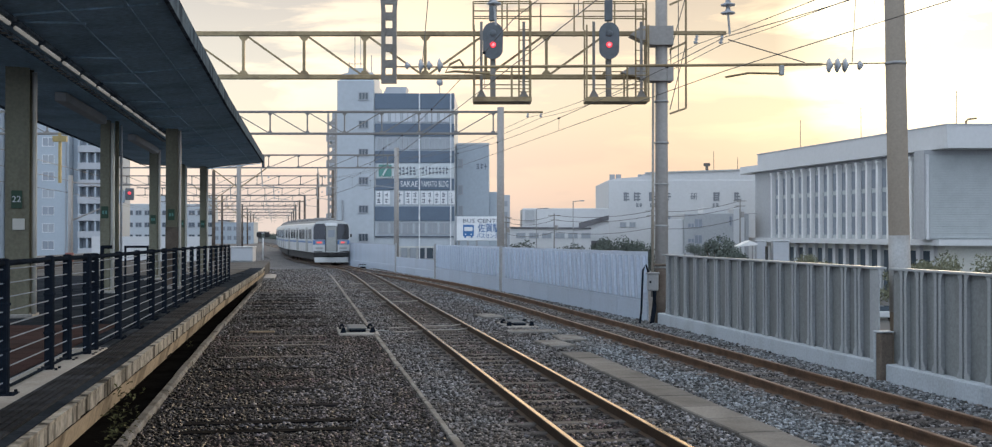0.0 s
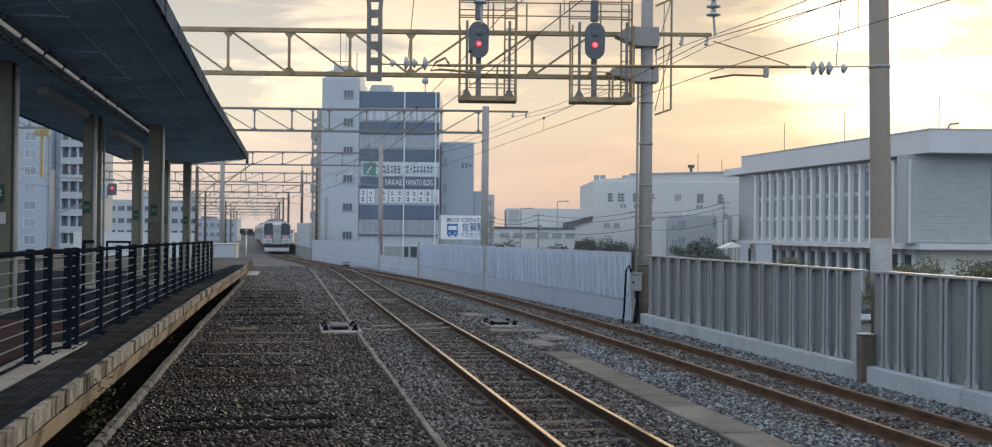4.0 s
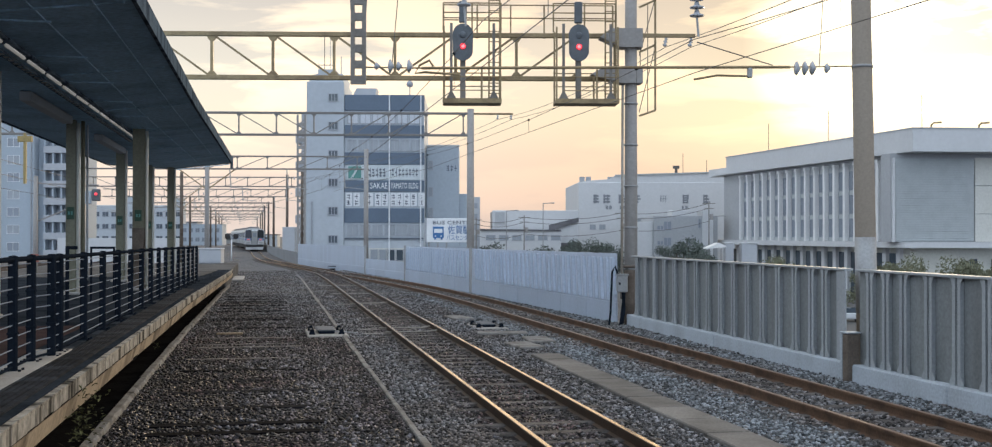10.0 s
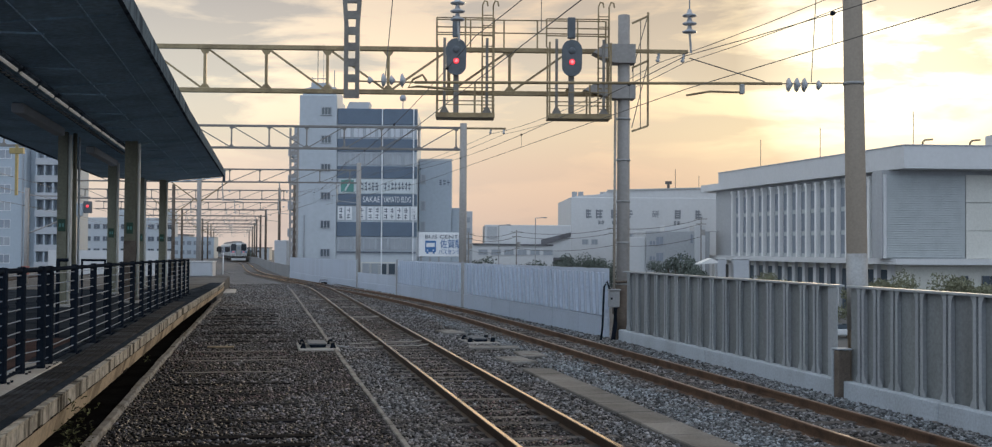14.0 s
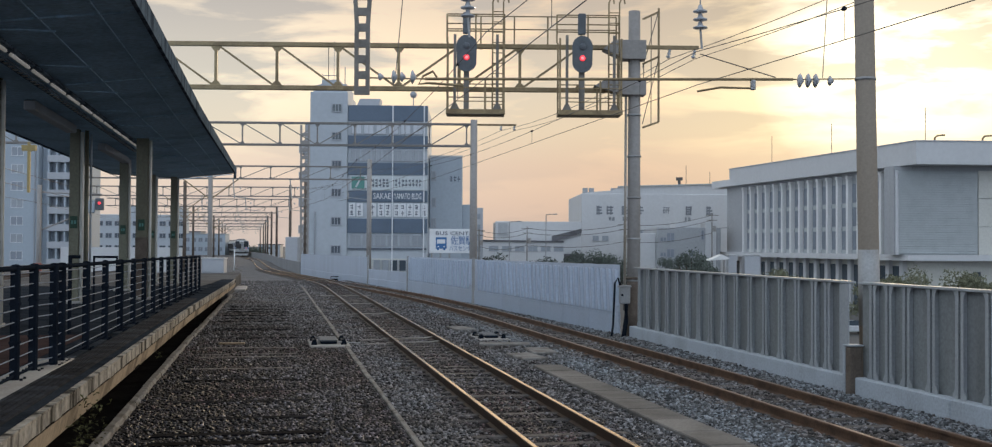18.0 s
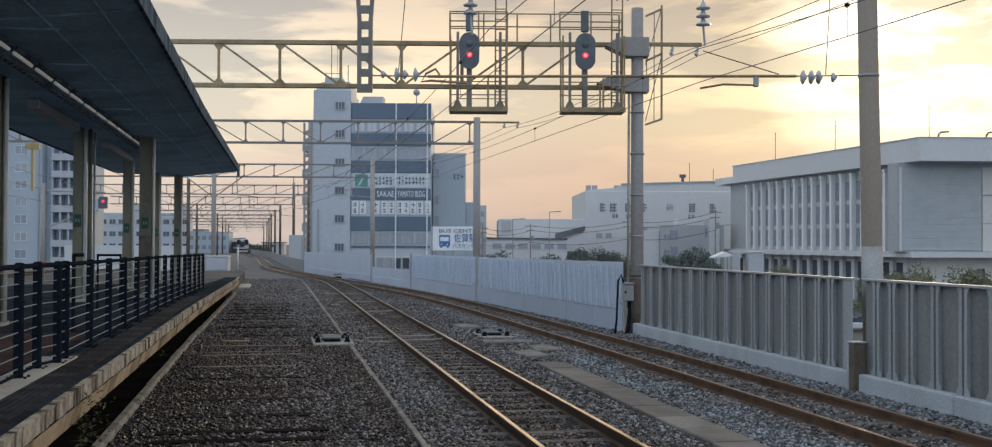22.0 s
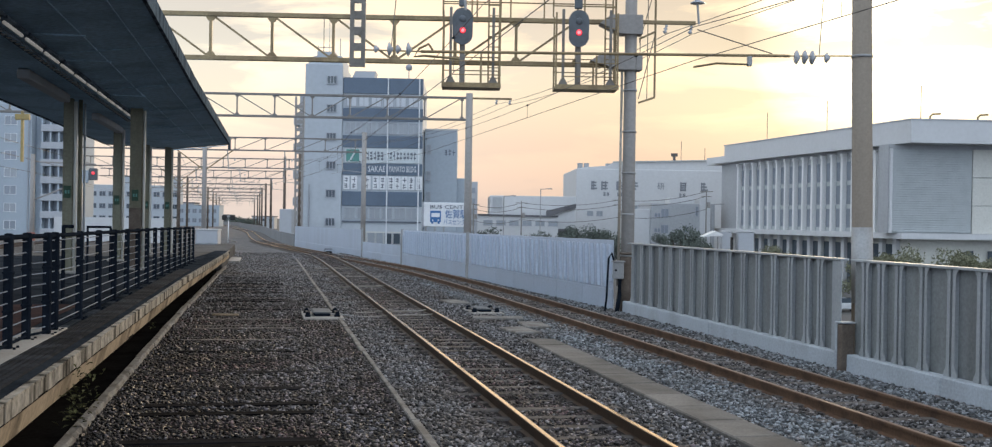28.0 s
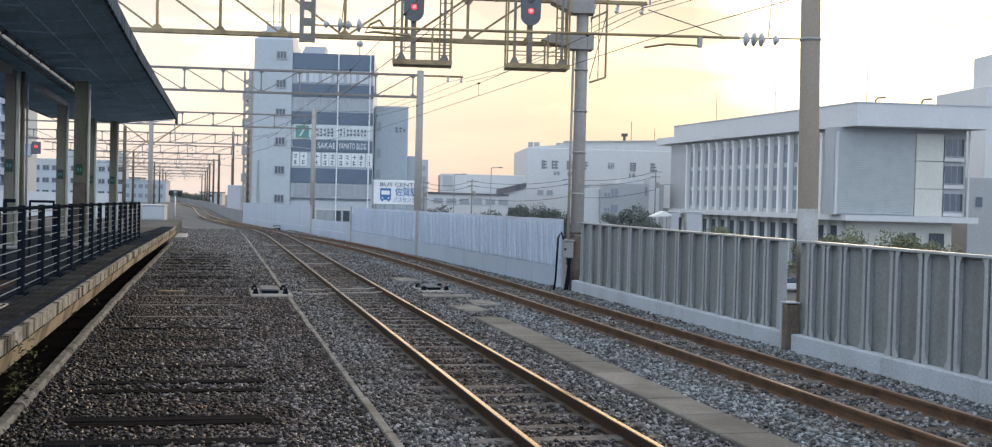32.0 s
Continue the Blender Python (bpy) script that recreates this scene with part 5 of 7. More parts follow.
    part("column", Shape().rod((7.014, 0, -7.2), (6.727, 0, 9.4), 0.198, 18, 0.158), "pole_brown", top, "round concrete pole", None, True)
    part("base_coat", Shape().rod((6.874, 0, 0.9), (6.8515, 0, 2.2), 0.182, 18, 0.179), "galv", top, "paler painted band", None, True)
    part("strap", Shape().rod((6.80, 0, 5.1), (6.80, 0, 5.15), 0.178, 18), "galv", top, "", None, True)
    mast = part("hanging_mast", Shape(), "mast_brown", top, "lattice mast hanging from the beam")
    for side in (-1, 1):
        part("leg", Shape().add([(-1.82 + side * 0.13, -0.04, 4.78), (-1.82 + side * 0.06, -0.04, 4.78), (-1.82 + side * 0.06, 0.04, 4.78), (-1.82 + side * 0.13, 0.04, 4.78),
                                 (-1.82 + side * 0.13, -0.04, 6.0), (-1.82 + side * 0.06, -0.04, 6.0), (-1.82 + side * 0.06, 0.04, 6.0), (-1.82 + side * 0.13, 0.04, 6.0),
                                 (-1.82 + side * 0.19, -0.04, 6.9), (-1.82 + side * 0.12, -0.04, 6.9), (-1.82 + side * 0.12, 0.04, 6.9), (-1.82 + side * 0.19, 0.04, 6.9)],
                                [(0, 1, 2, 3)] + [(a, (a + 1) % 4, (a + 1) % 4 + 4, a + 4) for a in range(4)] + [(a + 4, (a + 1) % 4 + 4, (a + 1) % 4 + 8, a + 8) for a in range(4)] + [(8, 9, 10, 11)]), "mast_brown", mast)
    for i in range(8):
        z = 4.78 + 0.27 * i
        part("batten", Shape().box(-1.93, -1.71, -0.035, 0.035, z, z + 0.13), "mast_brown", mast)
    # the insulated tube that spans from the mast to the pole, with the pull-offs of both contact wires
    tube = thing("registration_tube", "long insulated steadying tube between mast and pole", "tube", skew(0, 19.2, 5.09))
    part("tube", Shape().rod((-0.75, 0, -0.03), (5.55, 0, 0.02), 0.025, 8).rod((5.55, 0, 0.02), (6.62, 0, 0.04), 0.012, 6).rod((-1.72, 0, -0.02), (-0.75, 0, -0.03), 0.014, 6), "steel_warm", tube)
    bell = [(0.02, 0), (0.1, 0.015), (0.125, 0.04), (0.06, 0.075), (0.025, 0.1)]
    for u, r in ((-1.0, 1.0), (-1.18, 0.7), (-1.32, 1.0), (-1.55, 0.55), (5.63, 1.0), (5.77, 1.0), (5.9, 1.0), (6.15, 0.7)):
        part("insulator", Shape().lathe([(a * r, b) for a, b in bell], pose(u, 0, 0, 0, 90), 14), "insulator", tube, "grey porcelain disc", None, True)
    part("pull_off", Shape().tube([(-0.55, 0, 0.0), (-0.62, 0, 0.1), (-0.78, 0, 0.02), (-0.86, 0, -0.12), (-0.7, 0, -0.1), (-0.1, 0, -0.14)], 0.022, 6), "steel_warm", tube)
    part("pull_off", Shape().tube([(4.86, 0, 0.0), (4.86, 0, -0.14), (4.3, 0, -0.13), (3.9, 0, -0.2)], 0.02, 6), "steel_warm", tube)
    part("end_weight", Shape().box(4.82, 4.9, -0.04, 0.04, -0.17, 0.0, bevel=0.01), "galv", tube)
    part("stay", Shape().rod((5.25, 0, 0.05), (3.95, 0, 0.44), 0.01, 5), "wire", tube)
    part("hanger", Shape().rod((-1.25, 0, 0.05), (-1.1, 0, 1.8), 0.008, 5), "wire", tube)
    part("hanger", Shape().rod((6.06, 0, 0.05), (6.16, 0, 1.8), 0.008, 5), "wire", tube)
    for u, z0 in ((0.0, 5.78), (3.98, 5.62)):
        ins = thing("post_insulator", "grey porcelain insulator hanging over the track", "insulator", skew(u, 19.2, z0), "insulators over the tracks")
        part("stem", Shape().rod((0, 0, 0), (-0.03, 0, 0.36), 0.02, 8), "galv", ins)
        part("suspension_rod", Shape().rod((-0.03, 0, 0.7), (-0.03, 0, 1.3), 0.012, 6), "galv", ins)
        for i in range(3):
            part("disc", Shape().lathe([(0.03, 0), (0.12, 0.01), (0.125, 0.03), (0.05, 0.06), (0.03, 0.13)], pose(-0.03, 0, 0.34 + 0.14 * i), 14), "insulator", ins, "", None, True)
    # the next ones down the line
    g2 = gantry(49.2, -30, 0.3, -6.6, 6.55, 7.5, 1.62, 0.1, "steel truss gantry between poles beside the fence", (-29.5, 0.2), wide=0.17, rise=0.2)
    mast = thing("lattice_mast", "tall grey steel lattice mast beside the curve", "mast", skew(-15.1, 104, -1))
    for o in (-0.27, 0.27):
        part("leg", Shape().bar((o, 0, 0), (o * 1.3, 0, 14.2), 0.18), "pole_grey", mast)
    for i in range(20):
        part("brace", Shape().bar((-0.27, 0, 0.7 * i), (0.27, 0, 0.7 * i + 0.4), 0.1), "pole_grey", mast)
        part("batten", Shape().bar((-0.28, 0.02, 0.7 * i), (0.28, 0.02, 0.7 * i), 0.3), "pole_grey", mast)
    part("hanging_bracket", Shape().bar((-19.0, 0, 4.4), (-19.0, 0, 6.6), 0.11, 0.11).box(-19.3, -18.7, -0.08, 0.08, 6.2, 6.45), "yellow", g2, "yellow painted hanging bracket")
    part("arm", Shape().box(0.3, 2.05, -0.04, 0.04, 7.45, 7.53, bevel=0.01), "steel_warm", g2)
    for u in (1.4, 1.98):
        part("insulator", Shape().lathe([(0.02, 0), (0.06, -0.05), (0.02, -0.09), (0.07, -0.15), (0.02, -0.2)], pose(u, 0, 7.45, 0, 10), 8), "insulator", g2, "", None, True)
    for d, ul, ur in ((76, -17.3, -6.7), (104, -26, -15.0), (132, -33, -20.8), (160, -38.8, -27.1), (188, -43, -32.7), (216, -48.5, -38.3), (250, -55, -44.8), (290, -63, -52.5), (340, -73, -62.5)):
        g = gantry(d, ul - 9, ur + 0.2, ul, 6.6, 7.45, 2.0, 0.1, "weathered steel truss gantry over the tracks", (ul, ur), wide=0.17, rise=0.5 if d < 120 else 1.7 if d < 140 else 0.15, mat="pole_grey" if d < 100 else "rust_brown")
        for k in range(3):
            a = ul + 1.5 + k * (ur - ul - 3) / 2
            part("drop_arm", Shape().bar((a, 0, 6.6), (a + 0.1, 0, 5.3), 0.07).rod((a, 0, 5.4), (a + 1.4, 0, 5.25), 0.03, 6), "galv", g)
            part("insulator", Shape().lathe([(0.02, 0), (0.08, 0.03), (0.02, 0.06), (0.08, 0.1), (0.02, 0.15)], pose(a + 0.5, 0, 5.9), 8), "insulator", g, "", None, True)
        part("brace", Shape().bar((ul, 0, 5.2), (ul + 1.9, 0, 6.6), 0.07).bar((ul, 0, 5.2), (ul - 1.9, 0, 6.6), 0.07), "steel_warm", g)


build_gantries()


# ---- colour-light signals with their service cages ----
def build_signals():
    for u0, u1, uh in ((-0.6, 0.92, -0.08), (2.31, 3.96, 2.93)):
        s = thing("railway_signal", "colour-light signal showing red in a caged service platform", "signal", skew(0, 29.5), "signals on the gantry")
        z0, zr = 5.66, 8.35
        # heads
        plate = []
        for i in range(24):
            a = math.tau * i / 24
            plate.append((uh + 0.265 * math.cos(a), 7.22 + (0.19 if math.sin(a) >= 0 else -0.21) + 0.28 * math.sin(a)))
        b = part("backboard", Shape().prism(plate, -0.32, -0.28), "signal_grey", s, "dark oval backboard")
        part("case", Shape().box(uh - 0.14, uh + 0.14, -0.27, -0.05, 6.85, 7.65, bevel=0.03), "signal_grey", s)
        part("hood", Shape().lathe([(0.13, -0.32), (0.13, -0.5), (0.115, -0.5), (0.11, -0.33)], pose(uh, 0, 7.1) @ Matrix.Rotation(radians(-90), 4, "X") @ Matrix.Diagonal((1, 1, -1, 1)), 16), "signal_grey", b, "", None, True)
        lamp = part("lamp", Shape().lathe([(0.001, 0), (0.06, 0), (0.078, 0.015), (0.001, 0.02)], pose(uh, -0.325, 7.1, 90), 16), "red_lamp", s, "glowing red lamp", None, True)
        part("lens", Shape().lathe([(0.001, 0), (0.045, 0), (0.035, 0.015), (0.001, 0.02)], pose(uh, -0.35, 7.1, 90), 12), "red_core", lamp, "", None, True)
        part("dark_lens", Shape().lathe([(0.001, 0), (0.09, 0), (0.08, 0.02), (0.001, 0.025)], pose(uh, -0.325, 7.4, 90), 14), "signal_grey", s, "", None, True)
        part("mast", Shape().box(uh - 0.07, uh + 0.07, -0.2, -0.06, z0, 6.9, bevel=0.01), "mast_brown", s)
        part("relay_case", Shape().box(uh - 0.1, uh + 0.1, -0.2, -0.04, 7.75, 8.3, bevel=0.02), "signal_grey", s)
        # cage
        for name, pts in (("floor", None),):
            part("floor", Shape().box(u0, u1, -0.45, 0.35, z0 - 0.03, z0 + 0.06, bevel=0.01), "steel_warm", s)
        part("toe_board", Shape().box(u0, u1, -0.47, -0.4505, z0 - 0.04, z0 + 0.08), "steel_warm", s)
        for x in (u0 + 0.03, u1 - 0.03, (u0 + u1) / 2 + 0.25):
            for y in (-0.42, 0.32):
                part("cage_post", Shape().bar((x, y, z0), (x, y, 7.6 if x == u0 + 0.03 or x == u1 - 0.03 else 6.5), 0.045), "steel_warm", s)
        for x in (u0 + 0.22, u1 - 0.2):
            part("hanger", Shape().bar((x, -0.3, z0 + 0.02), (x, -0.3, 7.7), 0.07, 0.05), "mast_brown", s)
            part("foot_flange", Shape().prism([(x - 0.14, z0 + 0.06), (x + 0.14, z0 + 0.06), (x + 0.05, z0 + 0.24), (x - 0.05, z0 + 0.24)], -0.33, -0.27), "mast_brown", s)
        for z in (6.15, 6.5):
            part("cage_rail", Shape().rod((u0, 0.33, z), (u1, 0.33, z), 0.016, 6), "steel_warm", s)
            part("cage_rail", Shape().rod((u0 + 0.2, -0.43, z - 0.2), (u1, -0.43, z - 0.2), 0.014, 6), "steel_warm", s)
        for z in (7.9, 8.1, zr):
            part("cage_rail", Shape().rod((u0, 0.3, z), (u1, 0.3, z), 0.018, 6), "steel_warm", s)
        for x in (u0, (u0 + u1) / 2, u1):
            part("cage_post", Shape().bar((x, 0.3, 7.6), (x, 0.3, zr), 0.04), "steel_warm", s)
        # ladder
        la = u1 - 0.32
        for x in (la, la + 0.28):
            part("ladder_rail", Shape().tube([(x, -0.1, z0), (x, -0.1, 8.6), (x + 0.05, -0.1, 8.72), (x + 0.12, -0.1, 8.7), (x + 0.14, -0.1, 8.58)], 0.022, 6), "steel_warm", s)
        for i in range(10):
            z = z0 + 0.25 + 0.27 * i
            part("rung", Shape().rod((la, -0.1, z), (la + 0.28, -0.1, z), 0.014, 6), "steel_warm", s)
    # the walkway rails that join both cages
    w = thing("walkway_railing", "thin railing along the signal gantry", "railing", skew(0, 30.3))
    for z in (8.05, 8.4):
        part("rail", Shape().rod((-0.6, 0, z), (3.95, 0, z), 0.018, 6), "steel_warm", w)
    for u in (-0.6, 0.3, 1.2, 2.1, 3.0, 3.95):
        part("post", Shape().bar((u, 0, 7.5), (u, 0, 8.4), 0.04), "steel_warm", w)


build_signals()


# ---- overhead wires ----
def build_wires():
    def run(name, label, pts, r, group="overhead wires"):
        solo(name, Shape().tube([Vector(p) for p in pts], r, 5), "wire", label, "wire", group)
    y_sup = [-4, 18.4, 47.4, 74]
    for xs, hang in ((tuple(smooth_x(y) for y in y_sup), 5.78), ((8.9, 7.2, 6.65, 4.2), 5.6)):
        contact = [(x, y, 5.02) for x, y in zip(xs, y_sup)]
        w = thing("overhead_line", "contact wire hanging from its carrier wire over the track", "overhead line", group="overhead lines")
        part("contact_wire", Shape().tube(contact, 0.0075, 5), "wire", w)
        car, n = [], 10
        for (xa, ya, _), (xb, yb, _) in zip(contact, contact[1:]):
            for i in range(n):
                t = i / n
                car.append((xa + (xb - xa) * t, ya + (yb - ya) * t, hang - 0.9 * 0.62 * 4 * t * (1 - t) * 0.45))
        car.append((contact[-1][0], contact[-1][1], hang))
        part("carrier_wire", Shape().tube(car, 0.0075, 5), "wire", w)
        for k in range(2, len(car), 3):
            x, y, z = car[k]
            part("dropper", Shape().rod((x, y, 5.02), (x, y, z), 0.005, 4), "wire", w)
            part("clip", Shape().rod((x, y - 0.03, z), (x, y + 0.03, z), 0.03, 6), "black_steel", w)
    p = lambda u, d, z: skew(u, d, z).translation
    for a, b in ((5.35, 1.4), (6.02, 1.98)):
        pts = []
        for (ua, da), (ub, db), sag in (((a + 4.5, 4), (a, 30), 0.3), ((a, 30), (b, 49.2), 0.25), ((b, 49.2), (-7.5 + b, 76), 0.3), ((-7.5 + b, 76), (-17.5 + b, 104), 0.3)):
            for i in range(8):
                t = i / 8
                pts.append(p(ua + (ub - ua) * t, da + (db - da) * t, 7.25 - sag * 4 * t * (1 - t)))
        run("feeder_wire", "dark feeder wire strung between the gantry arms", pts, 0.009)
    # wires over the tracks beyond the platform
    for x0, x1, z in ((-12.5, -9.5, 5.1), (-12.5, -9.5, 5.8), (-16.5, -13.5, 5.1), (-7.5, -6.5, 7.6), (-20, -16, 5.7)):
        run("overhead_wire", "dark overhead wire beyond the platform", [(x0, -5, z), (x0, 60, z), (x0 + 0.3, 100, z), (x0 - 2.6, 160, z), (x0 - 12, 340, z)], 0.014)
    for y0 in (100,):
        for z in (5.1, 5.9):
            run("overhead_wire", "dark overhead wire along the curve", [(smooth_x(y), y, z) for y in (74, 84, 94, 104, 118, 132, 160, 200, 340)], 0.014)


build_wires()


# ---- buildings ----
def window(parent, u, z, w, h, y=0.0, mat="glass", panes=2, frame_mat="frame"):
    """A window in a wall that faces -y: sill and frame stand proud, the panes lie in it."""
    win = part("window", Shape().box(u - w / 2 - 0.1, u + w / 2 + 0.1, y - 0.12, y + 0.02, z - h / 2 - 0.1, z - h / 2), frame_mat, parent)
    s = Shape().box(u - w / 2 - 0.07, u - w / 2, y - 0.07, y + 0.02, z - h / 2, z + h / 2).box(u + w / 2, u + w / 2 + 0.07, y - 0.07, y + 0.02, z - h / 2, z + h / 2)
    s.box(u - w / 2 - 0.07, u + w / 2 + 0.07, y - 0.07, y + 0.02, z + h / 2, z + h / 2 + 0.07)
    for i in range(1, panes):
        x = u - w / 2 + w * i / panes
        s.box(x - 0.03, x + 0.03, y - 0.05, y + 0.02, z - h / 2, z + h / 2)
    part("window_frame", s, frame_mat, win)
    for i in range(panes):
        a, b = u - w / 2 + w * i / panes + 0.03, u - w / 2 + w * (i + 1) / panes - 0.03
        part("pane", Shape().box(a, b, y - 0.025, y + 0.01, z - h / 2, z + h / 2), mat, win)
    return win


def bars(parent, u0, u1, z0, z1, y, n, mat, name="lettering", seed=1, dense=False):
    """A line of unreadable characters: short plain bars of their size."""
    rng = random.Random(seed)
    s = Shape()
    w = (u1 - u0) / n
    for i in range(n):
        a = u0 + i * w
        k = rng.choice((3, 4)) if dense else rng.choice((1, 2, 2, 3))
        for j in range(k):
            z = z0 + (z1 - z0) * (j + 0.5) / k
            s.box(a + w * 0.12, a + w * (0.62 + 0.25 * rng.random()), y - 0.03, y, z - (z1 - z0) * 0.09, z + (z1 - z0) * 0.09)
        x = a + w * rng.uniform(0.25, 0.6)
        if dense:
            s.box(a + w * 0.13, a + w * 0.27, y - 0.034, y - 0.0305, z0, z1)
        s.box(x, x + w * 0.14, y - 0.034, y - 0.0305, z0, z1)
    return part(name, s, mat, parent)


def build_office_tower():
    b = thing("office_building", "pale eight-storey office building with dark slate bands and signs", "building", skew(0, 132))
    zz = lambda y: 2.25 + 0.0739 * (367 - y)
    part("wall", Shape().box(-14.2, -4.9, 0, 14, -7.2, zz(147), bevel=0.05), "tower_white", b)
    part("stair_tower", Shape().box(-18.55, -14.2, -0.3, 9, -7.2, 20.0, bevel=0.06), "tower_white", b)
    part("tower_crown", Shape().prism([(-18.3, 20.0), (-14.4, 20.0), (-14.4, 21.0), (-15.2, 21.0), (-15.2, 21.5), (-17.3, 21.5), (-17.3, 21.0), (-18.1, 20.8)], 0.2, 8), "tower_white", b)
    part("crown_rail", Shape().rod((-17.2, 0.3, 22.0), (-15.3, 0.3, 22.0), 0.05, 5).rod((-17.2, 0.3, 21.5), (-17.2, 0.3, 22.2), 0.05, 5).rod((-15.3, 0.3, 21.5), (-15.3, 0.3, 22.2), 0.05, 5).rod((-14.6, 0.3, 21.0), (-14.6, 0.3, 23.0), 0.06, 5).rod((-16.2, 3, 21.5), (-16.2, 3, 26.5), 0.03, 5), "galv", b)
    part("rear_wing", Shape().box(-19.9, -18.56, 5, 18, -7.2, 16.9, bevel=0.05), "pale_grey", b)
    for i in range(7):
        z = zz(152 + 44.6 * i)
        window(b, -15.45, z, 1.05, 0.8, -0.3, "glass", 3)
        if i:
            # landings and pipes on the tower's side
            part("side_vent", Shape().box(-18.62, -18.551, 1.2, 2.2, z - 0.5, z + 0.6), "frame", b)
            part("rear_balcony", Shape().box(-20.9, -19.901, 7, 12, z - 1.4, z - 0.4), "pale_grey", b)
    part("duct", Shape().rod((-17.9, -0.45, -6), (-17.9, -0.45, 6), 0.09, 8), "frame", b)
    bands = ((147, 172), (195, 215), (238, 257), (282, 300), (326, 349))
    for y0, y1 in bands:
        for a, c in ((-14.15, -9.02), (-8.84, -5.37), (-5.19, -4.85)):
            part("slate_panel", Shape().box(a, c, -0.14, 0.05, zz(y1), zz(y0) - 0.01, bevel=0.02), "dark_band", b, "dark slate cladding band")
    for y0, y1, n, mat in ((172.5, 194.5, 6, "glass_pale"), (216, 237, 7, "glass_pale"), (350, 371, 6, "glass_pale")):
        for i in range(n):
            w = 8.6 / n
            window(b, -13.9 + (i + 0.5) * w, (zz(y0) + zz(y1)) / 2, w - 0.3, zz(y0) - zz(y1) - 0.4, 0, "glass_pale" if y0 != 172.5 else "window_white", 2)
    for u in (-9.0, -5.35):
        part("mullion", Shape().box(u - 0.0, u + 0.13, -0.34, -0.15, -6, 18.4), "sign_white", b)
    part("roof_hut", Shape().prism([(-13.3, 18.55), (-10.7, 18.55), (-10.5, 19.4), (-12.9, 19.4)], 1, 4), "pale_grey", b)
    part("roof_ball", Shape().lathe([(0.001, 19.5), (0.3, 19.6), (0.42, 19.9), (0.3, 20.2), (0.001, 20.3)], pose(-6.6, 0.5, -0.05), 10).rod((-6.6, 0.5, 18.5), (-6.6, 0.5, 19.5), 0.06, 6), "frame", b, "", None, True)
    part("antenna", Shape().rod((-17.0, 4, 21.5), (-17.0, 4, 26.5), 0.05, 5), "wire", b)
    # the sign storeys
    sg = part("sign_strip", Shape().box(-13.9, -4.95, -0.12, 0.05, zz(281), zz(258.5), bevel=0.02), "pale_sign", b, "pale sign strip with small lettering")
    part("logo", Shape().box(-13.7, -12.2, -0.2, -0.121, zz(279), zz(260), bevel=0.03), "green", sg, "green square mark")
    part("logo_mark", Shape().rod((-13.2, -0.22, zz(277)), (-12.6, -0.22, zz(262)), 0.12, 6), "pale_sign", sg)
    bars(sg, -11.4, -9.3, zz(277), zz(263), -0.121, 5, "sign_ink", seed=3)
    bars(sg, -8.7, -5.5, zz(276), zz(263), -0.121, 8, "sign_ink", seed=4)
    nm = part("name_board", Shape().box(-12.4, -5.4, -0.17, -0.141, zz(299), zz(283)), "dark_band", b)
    lettering("lettering", "SAKAE", 0.98, "sign_white", nm, -10.15, -0.185, zz(291), "white lettering", 2.0)
    lettering("lettering", "YAMATO BLDG", 0.98, "sign_white", nm, -7.15, -0.185, zz(291), "white lettering", 3.2)
    for i, u in enumerate((-13.65, -12.75, -11.2, -10.25, -9.45, -8.45, -7.7, -6.9, -6.1, -5.2)):
        c = part("sign_panel", Shape().box(u - 0.36, u + 0.36, -0.12, 0.03, zz(323), zz(302), bevel=0.02), "sign_white", b, "white window sign panel")
        bars(c, u - 0.27, u + 0.27, zz(321), zz(313.5), -0.121, 1, "sign_ink", seed=i)
        bars(c, u - 0.27, u + 0.27, zz(311.5), zz(304), -0.121, 1, "sign_ink", seed=i + 30)
    part("sill_band", Shape().box(-14.1, -4.95, -0.16, 0.04, zz(375), zz(372.5)), "sign_ink", b)
    part("shop_front", Shape().box(-11.3, -6.3, -0.1, 0.04, zz(410), zz(389)), "tile_wall", b)
    for i in range(5):
        window(b, -10.7 + i * 1.0, zz(400), 0.8, 1.2, -0.1, "glass" if i in (2, 3) else "glass_pale", 1)


build_office_tower()


